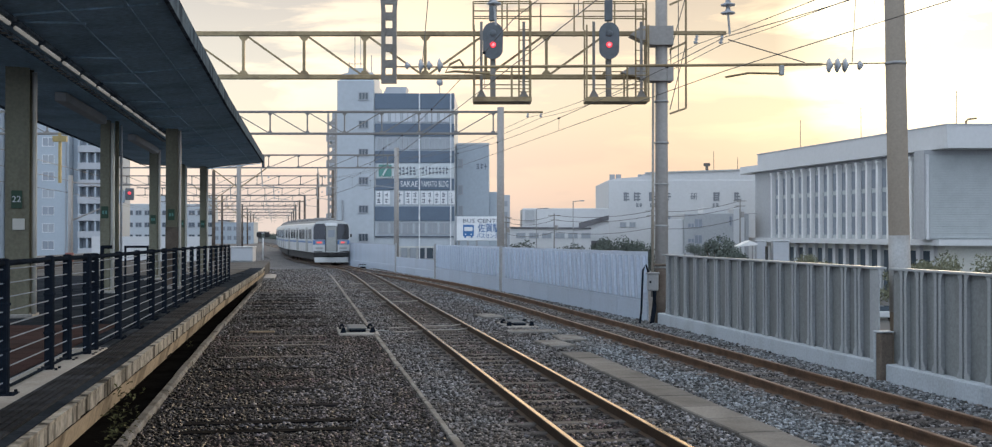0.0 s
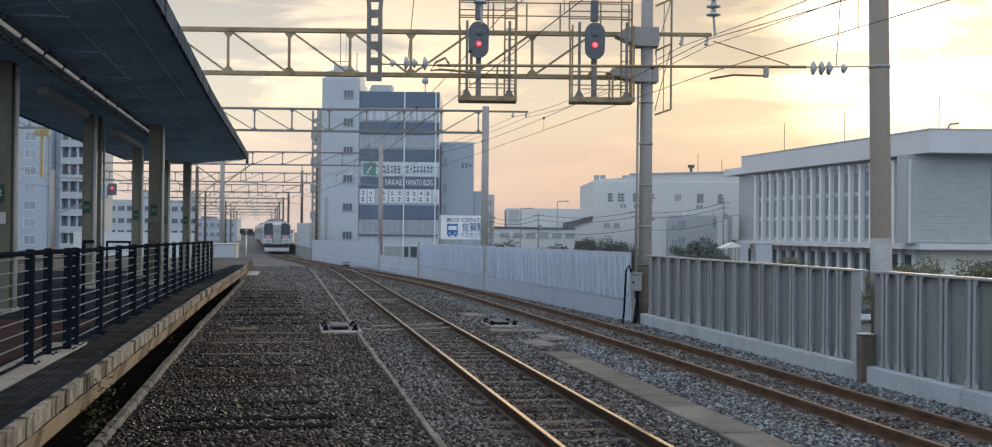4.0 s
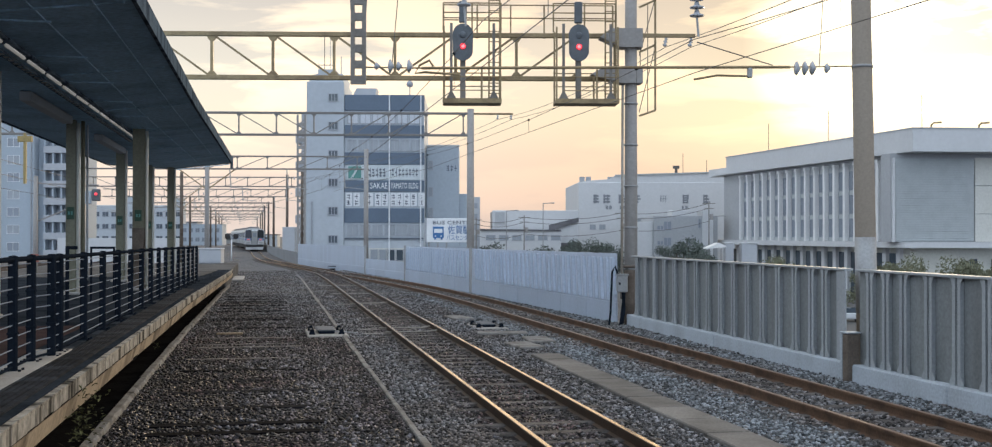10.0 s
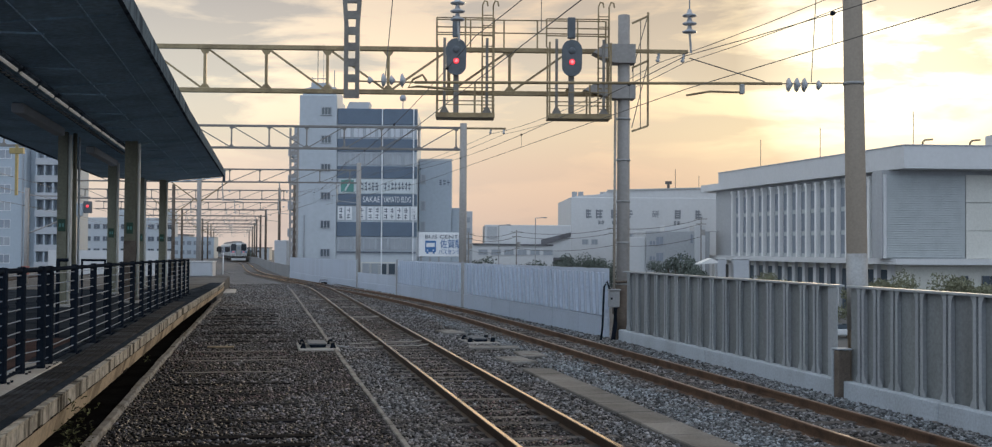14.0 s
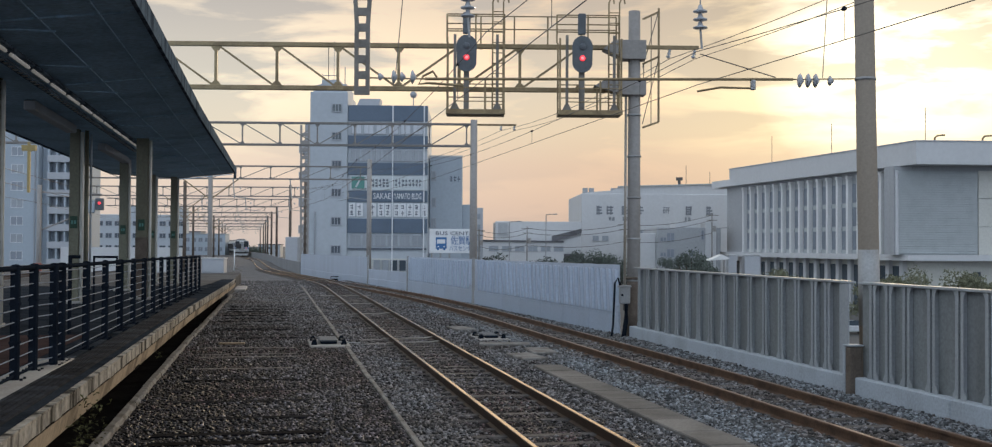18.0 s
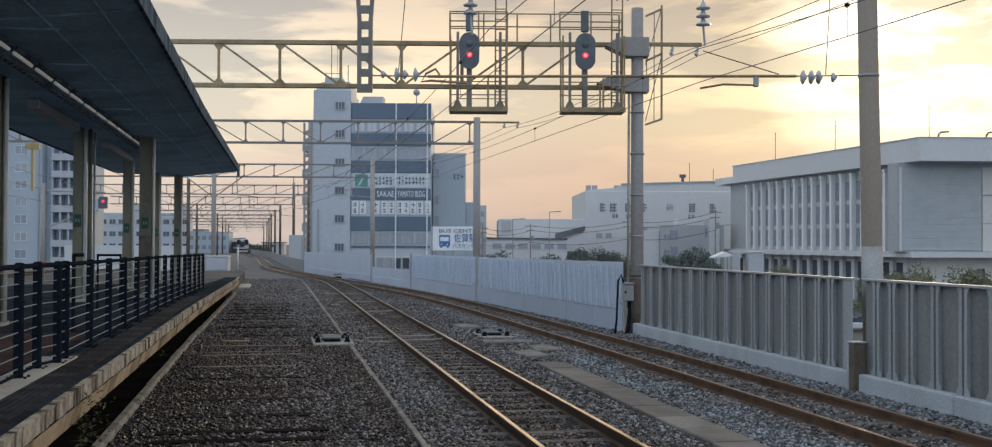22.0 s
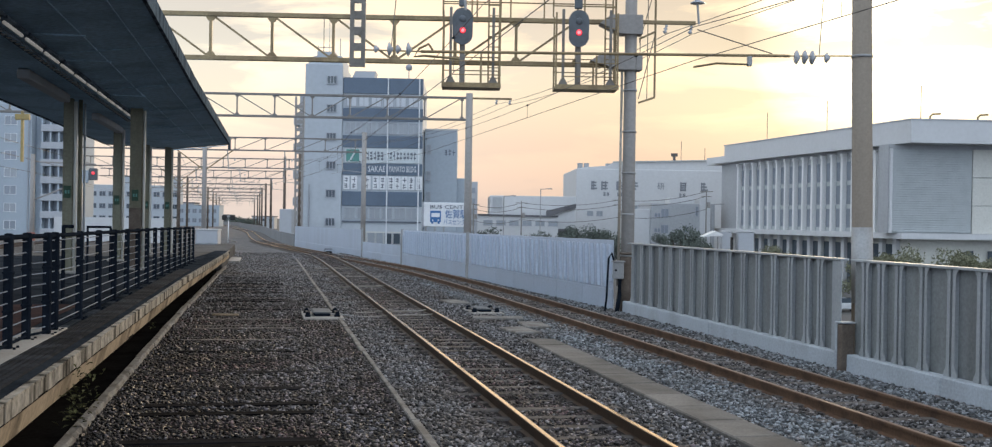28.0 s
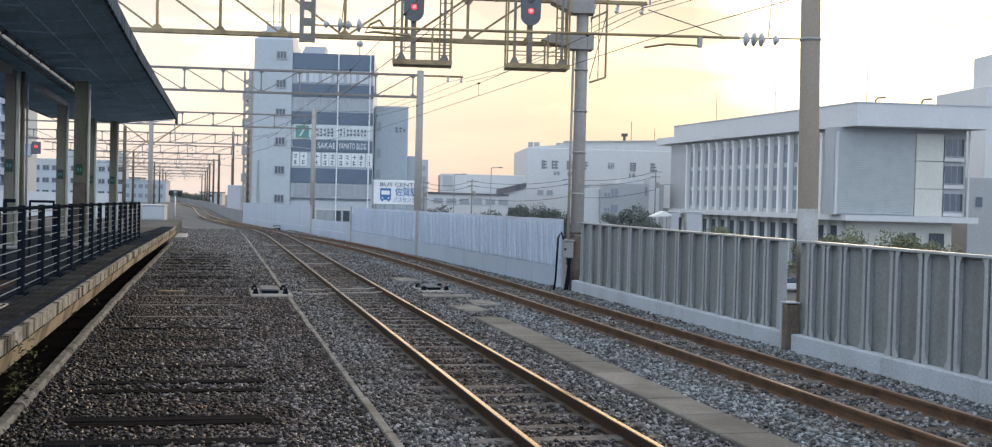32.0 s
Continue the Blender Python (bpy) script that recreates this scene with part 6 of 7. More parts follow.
def build_bus_sign():
    s = thing("bus_centre_sign", "white bus centre sign board with blue bus mark", "sign", skew(0, 74))
    k = 74 / 1786
    u = lambda px: (px - 784) * k
    z = lambda py: 2.25 + k * (367 - py)
    part("board", Shape().box(u(719), u(797), 0, 0.2, z(380), z(342), bevel=0.02), "sign_white", s, "white board")
    part("board_side", Shape().box(u(719), u(722), -0.02, 0.22, z(381), z(341)), "frame", s)
    bus = part("bus_mark", Shape().box(u(732), u(749), -0.03, -0.001, z(373), z(355), bevel=0.1), "sign_blue", s, "blue bus mark")
    part("bus_window", Shape().box(u(734), u(747), -0.045, -0.031, z(365), z(358.5), bevel=0.03), "sign_white", bus)
    part("bus_wheel", Shape().box(u(734), u(737), -0.03, -0.001, z(375.5), z(373)), "sign_blue", bus)
    part("bus_wheel", Shape().box(u(744), u(747), -0.03, -0.001, z(375.5), z(373)), "sign_blue", bus)
    part("bus_lamp", Shape().box(u(735), u(737), -0.045, -0.031, z(371), z(369)).box(u(744), u(746), -0.045, -0.031, z(371), z(369)), "sign_white", bus)
    lettering("lettering", "BUS CENTER", 0.34, "sign_ink", s, u(764), -0.02, z(349), "dark lettering", u(797) - u(732))
    lettering("lettering", "\u4f50\u8cc0\u99c5", 0.62, "sign_blue", s, u(773), -0.02, z(361), "blue lettering", u(790) - u(755))
    lettering("lettering", "\u30d0\u30b9\u30bb\u30f3\u30bf\u30fc", 0.38, "sign_blue", s, u(774), -0.02, z(373), "blue lettering", u(795) - u(754))
    for px in (724, 738, 752):
        part("leg", Shape().box(u(px), u(px) + 0.12, 0.05, 0.15, -7.2, z(380)), "galv", s)


build_bus_sign()


def build_hall():
    b = thing("civic_hall", "long white hall with vertical fins, louvres and a broad flat roof", "building", skew(59.3, 150))
    L, R = Vector((-11.8, 59)).normalized(), Vector((1, 0.02)).normalized()
    P = lambda s, r, o=0.0: Vector((0, 0)) + L * s + R * r

    def slab(name, s0, s1, r0, r1, z0, z1, mat, label=""):
        q = [P(s0, r0), P(s0, r1), P(s1, r1), P(s1, r0)]
        v = [(p.x, p.y, z) for z in (z0, z1) for p in q]
        return part(name, Shape().add(v, [(3, 2, 1, 0), (4, 5, 6, 7), (0, 1, 5, 4), (1, 2, 6, 5), (2, 3, 7, 6), (3, 0, 4, 7)]), mat, b, label)
    slab("wall", 0, 59, 0, 16.3, 1.3, 13.2, "grey_wall", "grey panel wall")
    slab("end_wall", 0.02, 2.4, -2.4, -0.01, 1.3, 13.18, "grey_wall", "grey corner wall")
    slab("base_wall", 1.5, 57, 1.2, 15.6, -7.2, 0.5, "tile_wall", "beige tiled ground floor")
    slab("ledge", -1.4, 60.5, -1.3, 17.4, 0.5, 1.3, "white_paint", "white floor ledge")
    slab("roof", -3.6, 54.5, -1.5, 17.0, 13.5, 16.2, "white_paint", "broad white roof fascia")
    slab("eave", -3.6, 61, -1.5, 17.0, 13.2, 13.49, "white_paint", "thin white eave")
    slab("roof_cap", -3.7, 54.6, -1.6, 17.1, 16.2, 16.35, "pale_grey")
    slab("roof_plant", 57, 66, 0, 8, 13.2, 14.6, "white_paint")
    turn = math.degrees(math.atan2(11.8, 59))
    side = pose(0, 0, 0, 0, 0, turn)
    for i in range(17):
        s = 50.6 - 2.95 * i
        part("fin", Shape().box(-0.8, -0.001, s - 0.24, s + 0.24, 1.3, 12.3, bevel=0.04), "fin_white", b, "", side)
        part("fin_cap", Shape().box(-0.95, -0.001, s - 0.3, s + 0.3, 12.301, 12.75, bevel=0.04), "fin_white", b, "", side)
        if s > 5:
            part("pier", Shape().box(-0.28, -0.002, s - 2.5, s - 1.75, 1.3, 12.6), "fin_white", b, "", side)
            for z in (1.9, 5.35, 8.8):
                part("pane", Shape().box(-0.08, -0.002, s - 1.74, s - 0.3, z, z + 2.75), "glass_mid", b, "", side)
            for z in (1.31, 4.66, 8.11):
                part("spandrel", Shape().box(-0.16, -0.081, s - 1.74, s - 0.3, z, z + 0.55), "louvre", b, "", side)
    # louvred end
    part("louvre_frame", Shape().box(-2.25, -1.9, -0.35, -0.001, 1.3, 12.6), "white_paint", b)
    for i in range(34):
        z = 1.5 + 0.315 * i
        part("louvre", Shape().prism([(-1.85, 0), (8.8, 0), (8.8, 0.29), (-1.85, 0.29)], -0.3, -0.02, pose(0, 0, z, 5)), "louvre", b)
    part("louvre_back", Shape().box(-1.9, 8.9, -0.05, -0.001, 1.3, 12.5), "louvre", b)
    for z in (1.32, 5.1, 8.9):
        part("tile_panel", Shape().box(9.0, 12.9, -0.12, -0.001, z, z + 3.72, bevel=0.03), "tile_wall", b, "beige tile panel")
    for z in (2.4, 6.2, 9.9):
        window(b, 14.5, z + 0.9, 2.6, 2.4, -0.02, "glass", 3)
        part("spandrel", Shape().box(13.1, 15.9, -0.06, -0.021, z - 1.0, z - 0.45), "white_paint", b)
    part("corner_post", Shape().rod((16.1, -0.9, 1.3), (16.1, -0.9, 13.2), 0.15, 8), "white_paint", b)
    for i in range(16):
        part("arcade_post", Shape().box(0.6, 1.19, 3 + 3.4 * i, 3.9 + 3.4 * i, -7.2, 0.5), "white_paint", b, "", side)
        # dark pane stands in for the shade behind the arcade posts
        part("arcade_shade_pane", Shape().box(1.1, 1.198, 4.0 + 3.4 * i, 6.3 + 3.4 * i, -6.8, -0.3), "glass", b, "", side)
    for x in (9.5, 12.5, 13.6):
        part("ground_window", Shape().box(x - 0.5, x + 0.5, 1.4, 1.52, -3.0, -1.0), "glass", b)
    for s, r in ((42, 0.5), (22, 0.5), (1.0, 2.5)):
        p = P(s, r)
        part("lightning_rod", Shape().rod((p.x, p.y, 16.35), (p.x, p.y, 21.2), 0.05, 5), "wire", b)
    for r in (3.8, 10.4):
        p = P(1, r)
        part("roof_lamp", Shape().tube([(p.x, p.y, 16.35), (p.x, p.y, 17.1), (p.x + 0.3, p.y, 17.4), (p.x + 1.4, p.y, 17.5)], 0.14, 6), "steel_warm", b)


build_hall()


def build_others():
    b = thing("annex_building", "plain pale grey building beside the office tower", "building", skew(0, 137))
    part("wall", Shape().box(-4.8, -0.85, 0, 12, -7.2, 13.0, bevel=0.05), "pale_blue", b)
    part("wall_low", Shape().box(-0.85, 0.45, 1, 12, -7.2, 7.2, bevel=0.05), "pale_blue", b)
    part("parapet_trim", Shape().box(-4.85, -0.8, -0.05, 0.1, 12.9, 13.1), "white_paint", b)
    for i, z in enumerate((10.6, 7.4, 4.9)):
        window(b, -4.3, z, 0.45, 1.0, 0, "glass_pale", 1)
    bars(b, -2.4, -1.0, 9.9, 10.6, -0.01, 3, "sign_ink", "wall_mark", 9)
    b = thing("slim_tower", "far pale apartment tower", "building", skew(0, 210))
    part("wall", Shape().box(0.5, 2.6, 0, 10, -7.2, 9.2, bevel=0.05), "pale_grey", b)
    for i in range(7):
        window(b, 1.5, 7.6 - 2.0 * i, 1.3, 0.9, 0, "glass_pale", 2)
    # the long white works hall
    b = thing("warehouse_building", "large white flat-roofed building with dark wall lettering", "building", skew(0, 232))
    k = 232 / 1786
    u = lambda px: (px - 784) * k
    z = lambda py: 2.25 + k * (367 - py)
    part("wall", Shape().box(u(962), u(1200), 0, 30, -7.2, z(284), bevel=0.1), "white_paint", b)
    part("upper_wall", Shape().prism([(u(966), z(284)), (u(1200), z(284)), (u(1200), z(268)), (u(1075), z(270)), (u(1020), z(274)), (u(1012), z(279)), (u(972), z(282))], 0.2, 28), "white_paint", b)
    part("roof_edge", Shape().bar((u(1020), 0, z(273)), (u(1200), 0, z(267)), 0.25), "louvre", b)
    for px in (965, 975, 1010, 1030, 1110, 1165):
        part("roof_unit", Shape().box(u(px), u(px) + 1.0, 1, 2, z(284), z(275)), "grey_wall", b)
    part("roof_mast", Shape().rod((u(1119), 1, z(270)), (u(1119), 1, z(258)), 0.3, 6).box(u(1114), u(1124), 0.8, 1.2, z(262), z(257)).rod((u(1130), 1, z(270)), (u(1130), 1, z(238)), 0.06, 5).rod((u(1168), 1, z(270)), (u(1168), 1, z(248)), 0.06, 5), "wire", b)
    for px, kind in ((991, 0), (1007, 1), (1031, 1), (1055, 1), (1133, 2), (1166, 1)):
        bars(b, u(px - 7), u(px + 8), z(317.5), z(303.5), -0.05, 1, "grey_ink", "wall_lettering", px, True)
    lettering("wall_lettering", "\u7814", 1.55, "grey_ink", b, u(1097), -0.06, z(311), "dark painted character")
    for px in (1010, 1032, 1131):
        bars(b, u(px - 5), u(px + 6), z(327), z(321), -0.05, 2, "grey_ink", "wall_lettering", px + 5, True)
    for px, py in ((1055, 345), (1066, 345), (1052, 372), (1064, 372), (985, 355), (1000, 355)):
        window(b, u(px), z(py), 1.2, 0.9, 0, "glass_pale", 2)
    b = thing("clinic_building", "grey two-storey building with square windows", "building", skew(0, 205))
    k = 205 / 1786
    part("wall", Shape().box(u(1082), u(1184), 0, 15, -7.2, z(337), bevel=0.08), "grey_wall", b)
    part("wall_low", Shape().box(u(1050), u(1082), 1, 15, -7.2, 4.6, bevel=0.08), "white_paint", b)
    for px, py, w, h in ((1104, 353, 1.3, 1.5), (1104, 378, 1.3, 1.4), (1090, 356, 0.5, 0.6), (1095, 356, 0.4, 0.6), (1090, 380, 0.5, 0.6), (1095, 380, 0.4, 0.6), (1155, 349, 0.4, 1.6), (1138, 378, 0.5, 1.0)):
        window(b, u(px), z(py), w, h, 0, "glass_mid", 2 if w > 1 else 1)
    part("roof_hut", Shape().box(u(1113), u(1150), 1, 6, z(337), z(328), bevel=0.05), "white_paint", b)
    part("stair_tower", Shape().box(u(1159), u(1176), -0.4, 4, -7.2, z(329), bevel=0.05), "white_paint", b, "pale stair tower")
    b = thing("low_building", "low pale industrial building with a dark sloping roof", "building", skew(0, 205))
    k5 = 205 / 1786
    U = lambda px: (px - 784) * k5
    Z = lambda py: 2.25 + k5 * (367 - py)
    part("wall", Shape().box(U(826), U(962), 0, 20, -7.2, Z(329), bevel=0.08), "white_paint", b)
    part("roof_wedge", Shape().prism([(U(915), Z(352)), (U(962), Z(340)), (U(962), Z(347)), (U(915), Z(362))], -0.5, -0.1), "roof_dark", b)
    part("lean_to", Shape().prism([(U(806), Z(400)), (U(930), Z(400)), (U(930), Z(362)), (U(870), Z(356)), (U(806), Z(360))], -6, -1), "white_paint", b)
    part("roof_line", Shape().bar((U(806), -6.1, Z(360)), (U(930), -6.1, Z(361)), 0.3), "roof_dark", b)
    part("shed", Shape().box(U(920), U(962), -4, -1, -7.2, Z(380)), "roof_dark", b)
    part("roof_box", Shape().box(U(830), U(845), -0.4, 1, Z(350), Z(332)), "grey_wall", b)
    for i in range(6):
        window(b, U(822 + 20 * i), Z(372), 1.6, 0.8, -6, "glass_pale", 2)
    for px, top, d in ((906, 318, 190), (848, 330, 180), (1178, 338, 170)):
        s = thing("street_lamp", "slim street lamp with a short arm", "street lamp", skew((px - 784) / 1786 * d, d, -7.2), "street lamps")
        h = 9.45 + d / 1786 * (367 - top)
        part("pole", Shape().rod((0, 0, 0), (0, 0, h), 0.1, 6, 0.07), "galv", s)
        part("arm", Shape().rod((0, 0, h), (1.4, 0, h + 0.1), 0.07, 6), "galv", s)
        part("head", Shape().box(1.2, 1.9, -0.15, 0.15, h, h + 0.18, bevel=0.03), "galv", s)
    # utility poles and service wires before the works hall
    tops = []
    for px, top, d in ((1170, 314, 158), (1030, 330, 165), (876, 337, 172), (800, 341, 178)):
        h = 9.45 + d / 1786 * (367 - top)
        up = thing("utility_pole", "slim concrete utility pole with crossarms", "utility pole", skew((px - 784) / 1786 * d, d, -7.2), "utility poles")
        part("pole", Shape().rod((0, 0, 0), (0, 0, h), 0.13, 8, 0.08), "steel_far", up, "", None, True)
        for k, w in ((0.3, 0.9), (1.0, 0.7)):
            part("crossarm", Shape().box(-w, w, -0.05, 0.05, h - k - 0.05, h - k + 0.05), "mast_brown", up)
        part("transformer", Shape().rod((0.35, 0, h - 2.6), (0.35, 0, h - 1.8), 0.24, 10), "pole_grey", up)
        tops.append(skew((px - 784) / 1786 * d, d, h - 7.2).translation)
    for k in (0.3, 1.0, 2.8):
        for a, b in zip(tops, tops[1:]):
            pts = [a.lerp(b, i / 6) - Vector((0, 0, k + 0.6 * (1 - (i / 3 - 1) ** 2))) for i in range(7)]
            sw = Shape().tube(pts, 0.035, 5)
            solo("service_wire", sw, "wire", "thin dark service wire between utility poles", "wire", "service wires")
    # tall block at the edge of the view
    b = thing("hospital_building", "tall white building with rows of dark windows", "building", skew(0, 200))
    part("wall", Shape().box(104.1, 136, 0, 20, -7.2, 25.2, bevel=0.1), "white_paint", b)
    part("tower", Shape().box(110.6, 136, 3, 18, 25.2, 32.5, bevel=0.1), "white_paint", b)
    for i in range(8):
        for j in range(6):
            window(b, 110.0 + 2.9 * i, 21.3 - 3.55 * j, 1.9, 1.5, 0, "glass", 2)
    b = thing("side_block", "low grey block with small windows", "building", skew(0, 165))
    part("wall", Shape().box(83.5, 100, 0, 20, -7.2, 7.3, bevel=0.08), "grey_wall", b)
    window(b, 85.2, 3.6, 1.1, 1.5, 0, "glass", 1)
    # apartment block beyond the platform
    k2 = 190 / 1786
    V = lambda px: (px - 784) * k2
    Zq = lambda py: 2.25 + k2 * (367 - py)
    b = thing("apartment_building", "pale blue-grey apartment block with balconies", "building", skew(0, 190))
    part("wall", Shape().box(V(8), V(108), 0, 14, -7.2, 27, bevel=0.08), "pale_blue", b)
    part("far_wing", Shape().box(V(-120), V(5), -4, 14, -7.2, 27, bevel=0.08), "pale_blue", b)
    part("balcony_wing", Shape().box(V(108), V(163), 2, 14, -7.2, 24, bevel=0.08), "pale_blue", b)
    part("pipe", Shape().rod((V(104), -0.2, -7), (V(104), -0.2, 26), 0.12, 6), "frame", b)
    for i in range(8):
        zc = Zq(224 + 27.2 * i)
        for px in (76, 30, -20, -60):
            window(b, V(px), zc, 1.9, 1.35, 0 if px > 5 else -4, "glass_pale" if i % 2 else "glass_mid", 2, "sign_white")
        bal = part("balcony", Shape().box(V(121), V(161), 0.4, 2.0, zc - 1.7, zc - 0.55, bevel=0.04), "pale_grey", b)
        part("balcony_recess", Shape().box(V(121), V(161), 1.9, 1.999, zc - 0.5, zc + 1.1), "glass_mid", bal)
        for px in (121, 134, 147, 160):
            part("balcony_fin", Shape().box(V(px), V(px) + 0.25, 0.6, 1.999, zc - 0.55, zc + 1.2), "pale_blue", bal)
    b = thing("school_building", "long low pale building with window rows", "building", skew(0, 286))
    k3 = 286 / 1786
    W = lambda px: (px - 784) * k3
    Y = lambda py: 2.25 + k3 * (367 - py)
    part("wall", Shape().box(W(196), W(340), 0, 3, -7.2, Y(322), bevel=0.08), "tower_white", b)
    part("stair_head", Shape().box(W(247), W(268), 0.5, 3, Y(322), Y(308), bevel=0.08), "tower_white", b)
    part("stair_head", Shape().box(W(322), W(339), 0.5, 3, Y(322), Y(310), bevel=0.08), "tower_white", b)
    for i in range(10):
        for j in range(3):
            window(b, W(205 + 14 * i), Y(336 + 19 * j), 1.5, 1.1, 0, "glass", 2)
    b = thing("grey_block", "far grey flat-roofed block", "building", skew(0, 280))
    k4 = 280 / 1786
    part("wall", Shape().box((336 - 784) * k4, (401 - 784) * k4, 0, 5, -7.2, 2.25 + k4 * 15, bevel=0.1), "pale_blue", b)
    part("roof_rim", Shape().box((335.5 - 784) * k4, (401.5 - 784) * k4, -0.1, 5.1, 2.25 + k4 * 15, 2.4 + k4 * 15), "pale_grey", b)
    for i in range(6):
        window(b, (342 - 784) * k4 + 1.6 * i, 3.2, 1.0, 0.9, 0, "glass_mid", 2)
        window(b, (342 - 784) * k4 + 1.6 * i, 0.9, 1.0, 0.9, 0, "glass_mid", 2)
    b = thing("trackside_shed", "small pale shed beside the curve", "building", skew(0, 120))
    part("wall", Shape().box(-19.4, -18.1, 0, 3, -7.2, 3.0, bevel=0.05), "pale_grey", b)
    # low roofs to the horizon
    rng = random.Random(8)
    for i in range(46):
        d = rng.uniform(380, 1300)
        uu = rng.uniform(-0.5, 0.5) * d
        h = rng.uniform(5, 15) * (1.6 if rng.random() < 0.12 else 1)
        w = rng.uniform(12, 34)
        hs = thing("far_house", "far hazy low building on the plain", "building", skew(uu, d), "far buildings")
        part("wall", Shape().box(-w / 2, w / 2, 0, 12, -7.2, h - 7.2), rng.choice(("pale_grey", "white_paint", "grey_wall", "pale_blue")), hs)
        part("roof", Shape().box(-w / 2 - 0.5, w / 2 + 0.5, -0.5, 12.5, h - 7.2, h - 6.6), "roof_dark", hs)
        for j in range(3):
            part("window", Shape().box(-w / 2 + w * (j + 0.3) / 3, -w / 2 + w * (j + 0.7) / 3, -0.05, -0.001, h - 10.2, h - 8.8), "glass", hs)


build_others()


# ---- trackside bits ----
def build_trackside():
    h = thing("equipment_cabinet", "white equipment cabinet beyond the platform's end", "cabinet", skew(-15.3, 68, 0.48))
    part("body", Shape().box(-0.66, 0.66, 0, 0.9, 0, 0.85, bevel=0.03), "pale_grey", h)
    part("lid", Shape().box(-0.7, 0.7, -0.05, 0.95, 0.85, 0.92, bevel=0.02), "white_paint", h)
    part("door", Shape().box(-0.6, 0.6, -0.02, -0.001, 0.08, 0.78, bevel=0.008), "pale_grey", h)
    s = Shape().box(-12, -1.75, 50, 71.5, -0.2, 0.48, bevel=0.05)
    solo("platform_ramp", s, "end_paving", "low paved platform end", "platform", kind="structure")
    s = Shape().box(-2.3, -1.2, 58.5, 63.5, BED - 0.2, BED + 0.1, bevel=0.02)
    solo("gutter_cover", s, "concrete", "pale slab over the gutter's end", "slab")
    p = thing("marker_post", "thin white post with two dark dwarf signals beside the track", "signal post", pose(-3.4, 112, BED + fall(112)))
    part("pole", Shape().rod((0, 0, 0), (0, 0, 2.1), 0.05, 8), "sign_white", p, "", None, True)
    part("crossbar", Shape().box(-0.45, 0.45, -0.04, 0.04, 2.1, 2.16), "signal_grey", p)
    for x in (-0.38, 0.4):
        part("signal_case", Shape().box(x - 0.24, x + 0.24, -0.14, 0.12, 2.161, 2.62, bevel=0.05), "train_dark", p, "dark dwarf signal case")
    part("brace", Shape().rod((0.0, 0, 0.3), (0.7, 1.6, 0.0), 0.04, 6), "pole", p)
    sg = thing("platform_signal", "small red repeater signal on a post beyond the platform", "signal", pose(-9.1, 60, 0))
    part("post", Shape().rod((0, 0, -0.2), (0, 0, 5.4), 0.1, 10), "galv", sg, "", None, True)
    part("case", Shape().box(0.42, 0.82, -0.2, 0.1, 3.9, 4.5, bevel=0.03), "signal_grey", sg)
    part("relay_case", Shape().box(0.05, 0.4, -0.15, 0.1, 3.75, 4.4, bevel=0.03), "pale_blue", sg, "pale blue-grey relay case")
    part("lamp", Shape().lathe([(0.001, 0), (0.075, 0), (0.075, 0.02), (0.001, 0.03)], pose(0.62, -0.21, 4.25, 90), 12), "red_lamp", sg, "glowing red lamp", None, True)
    lp = thing("line_pole", "slim grey line pole with a red box at its foot", "pole", pose(-9.1, 48, platform_z(46) - 0.9))
    part("pole", Shape().rod((0, 0, 0), (0, 0, 4.75), 0.1, 10, 0.085), "pole_grey", lp, "", None, True)
    part("arm", Shape().rod((0, 0, 2.9), (1.5, 0, 3.55), 0.035, 6).rod((0, 0, 4.45), (2.4, 0, 4.4), 0.03, 6), "pole_grey", lp)
    part("switch_box", Shape().box(-0.16, 0.16, -0.22, -0.1, 1.25, 1.62, bevel=0.02), "tail_box", lp, "dull red switch box")
    w = thing("low_wall", "pale low wall beyond the far tracks", "wall", skew(0, 95), kind="structure")
    part("wall", Shape().box(-34, -24, 0, 0.4, -2.0, 1.9), "white_paint", w)
    for x in (-13.0, -17.0):
        t = thing("railway_track", "track beyond the platform", "railway track")
        for o in (-0.5665, 0.5665):
            part("rail", Shape().box(x + o - 0.03, x + o + 0.03, -10, 100, -0.13, 0.0), "rail_side", t)
    # weeds on the platform's edge
    rng = random.Random(3)
    for x, y, n, r in ((-1.63, 10.7, 90, 0.22), (-1.63, 11.5, 40, 0.15), (-1.8, 20.0, 24, 0.12)):
        s = Shape()
        for _ in range(n):
            a, l = rng.uniform(0, math.tau), rng.uniform(0.03, 0.08)
            b = Vector((x + rng.gauss(0, 0.05), y + rng.gauss(0, r), platform_z(y) - 0.1 - 0.5 * rng.random() ** 0.7))
            t = b + Vector((math.cos(a) * l, math.sin(a) * l, rng.uniform(-0.03, 0.05)))
            q = Vector((-math.sin(a), math.cos(a), 0)) * 0.016
            s.add([b, (b + t) / 2 + q + Vector((0, 0, 0.012)), t, (b + t) / 2 - q + Vector((0, 0, 0.012))], [(0, 1, 2, 3)])
        solo("weed", s, "weed", "straggling green weed on the platform wall", "plant", "weeds", "stuff")


build_trackside()


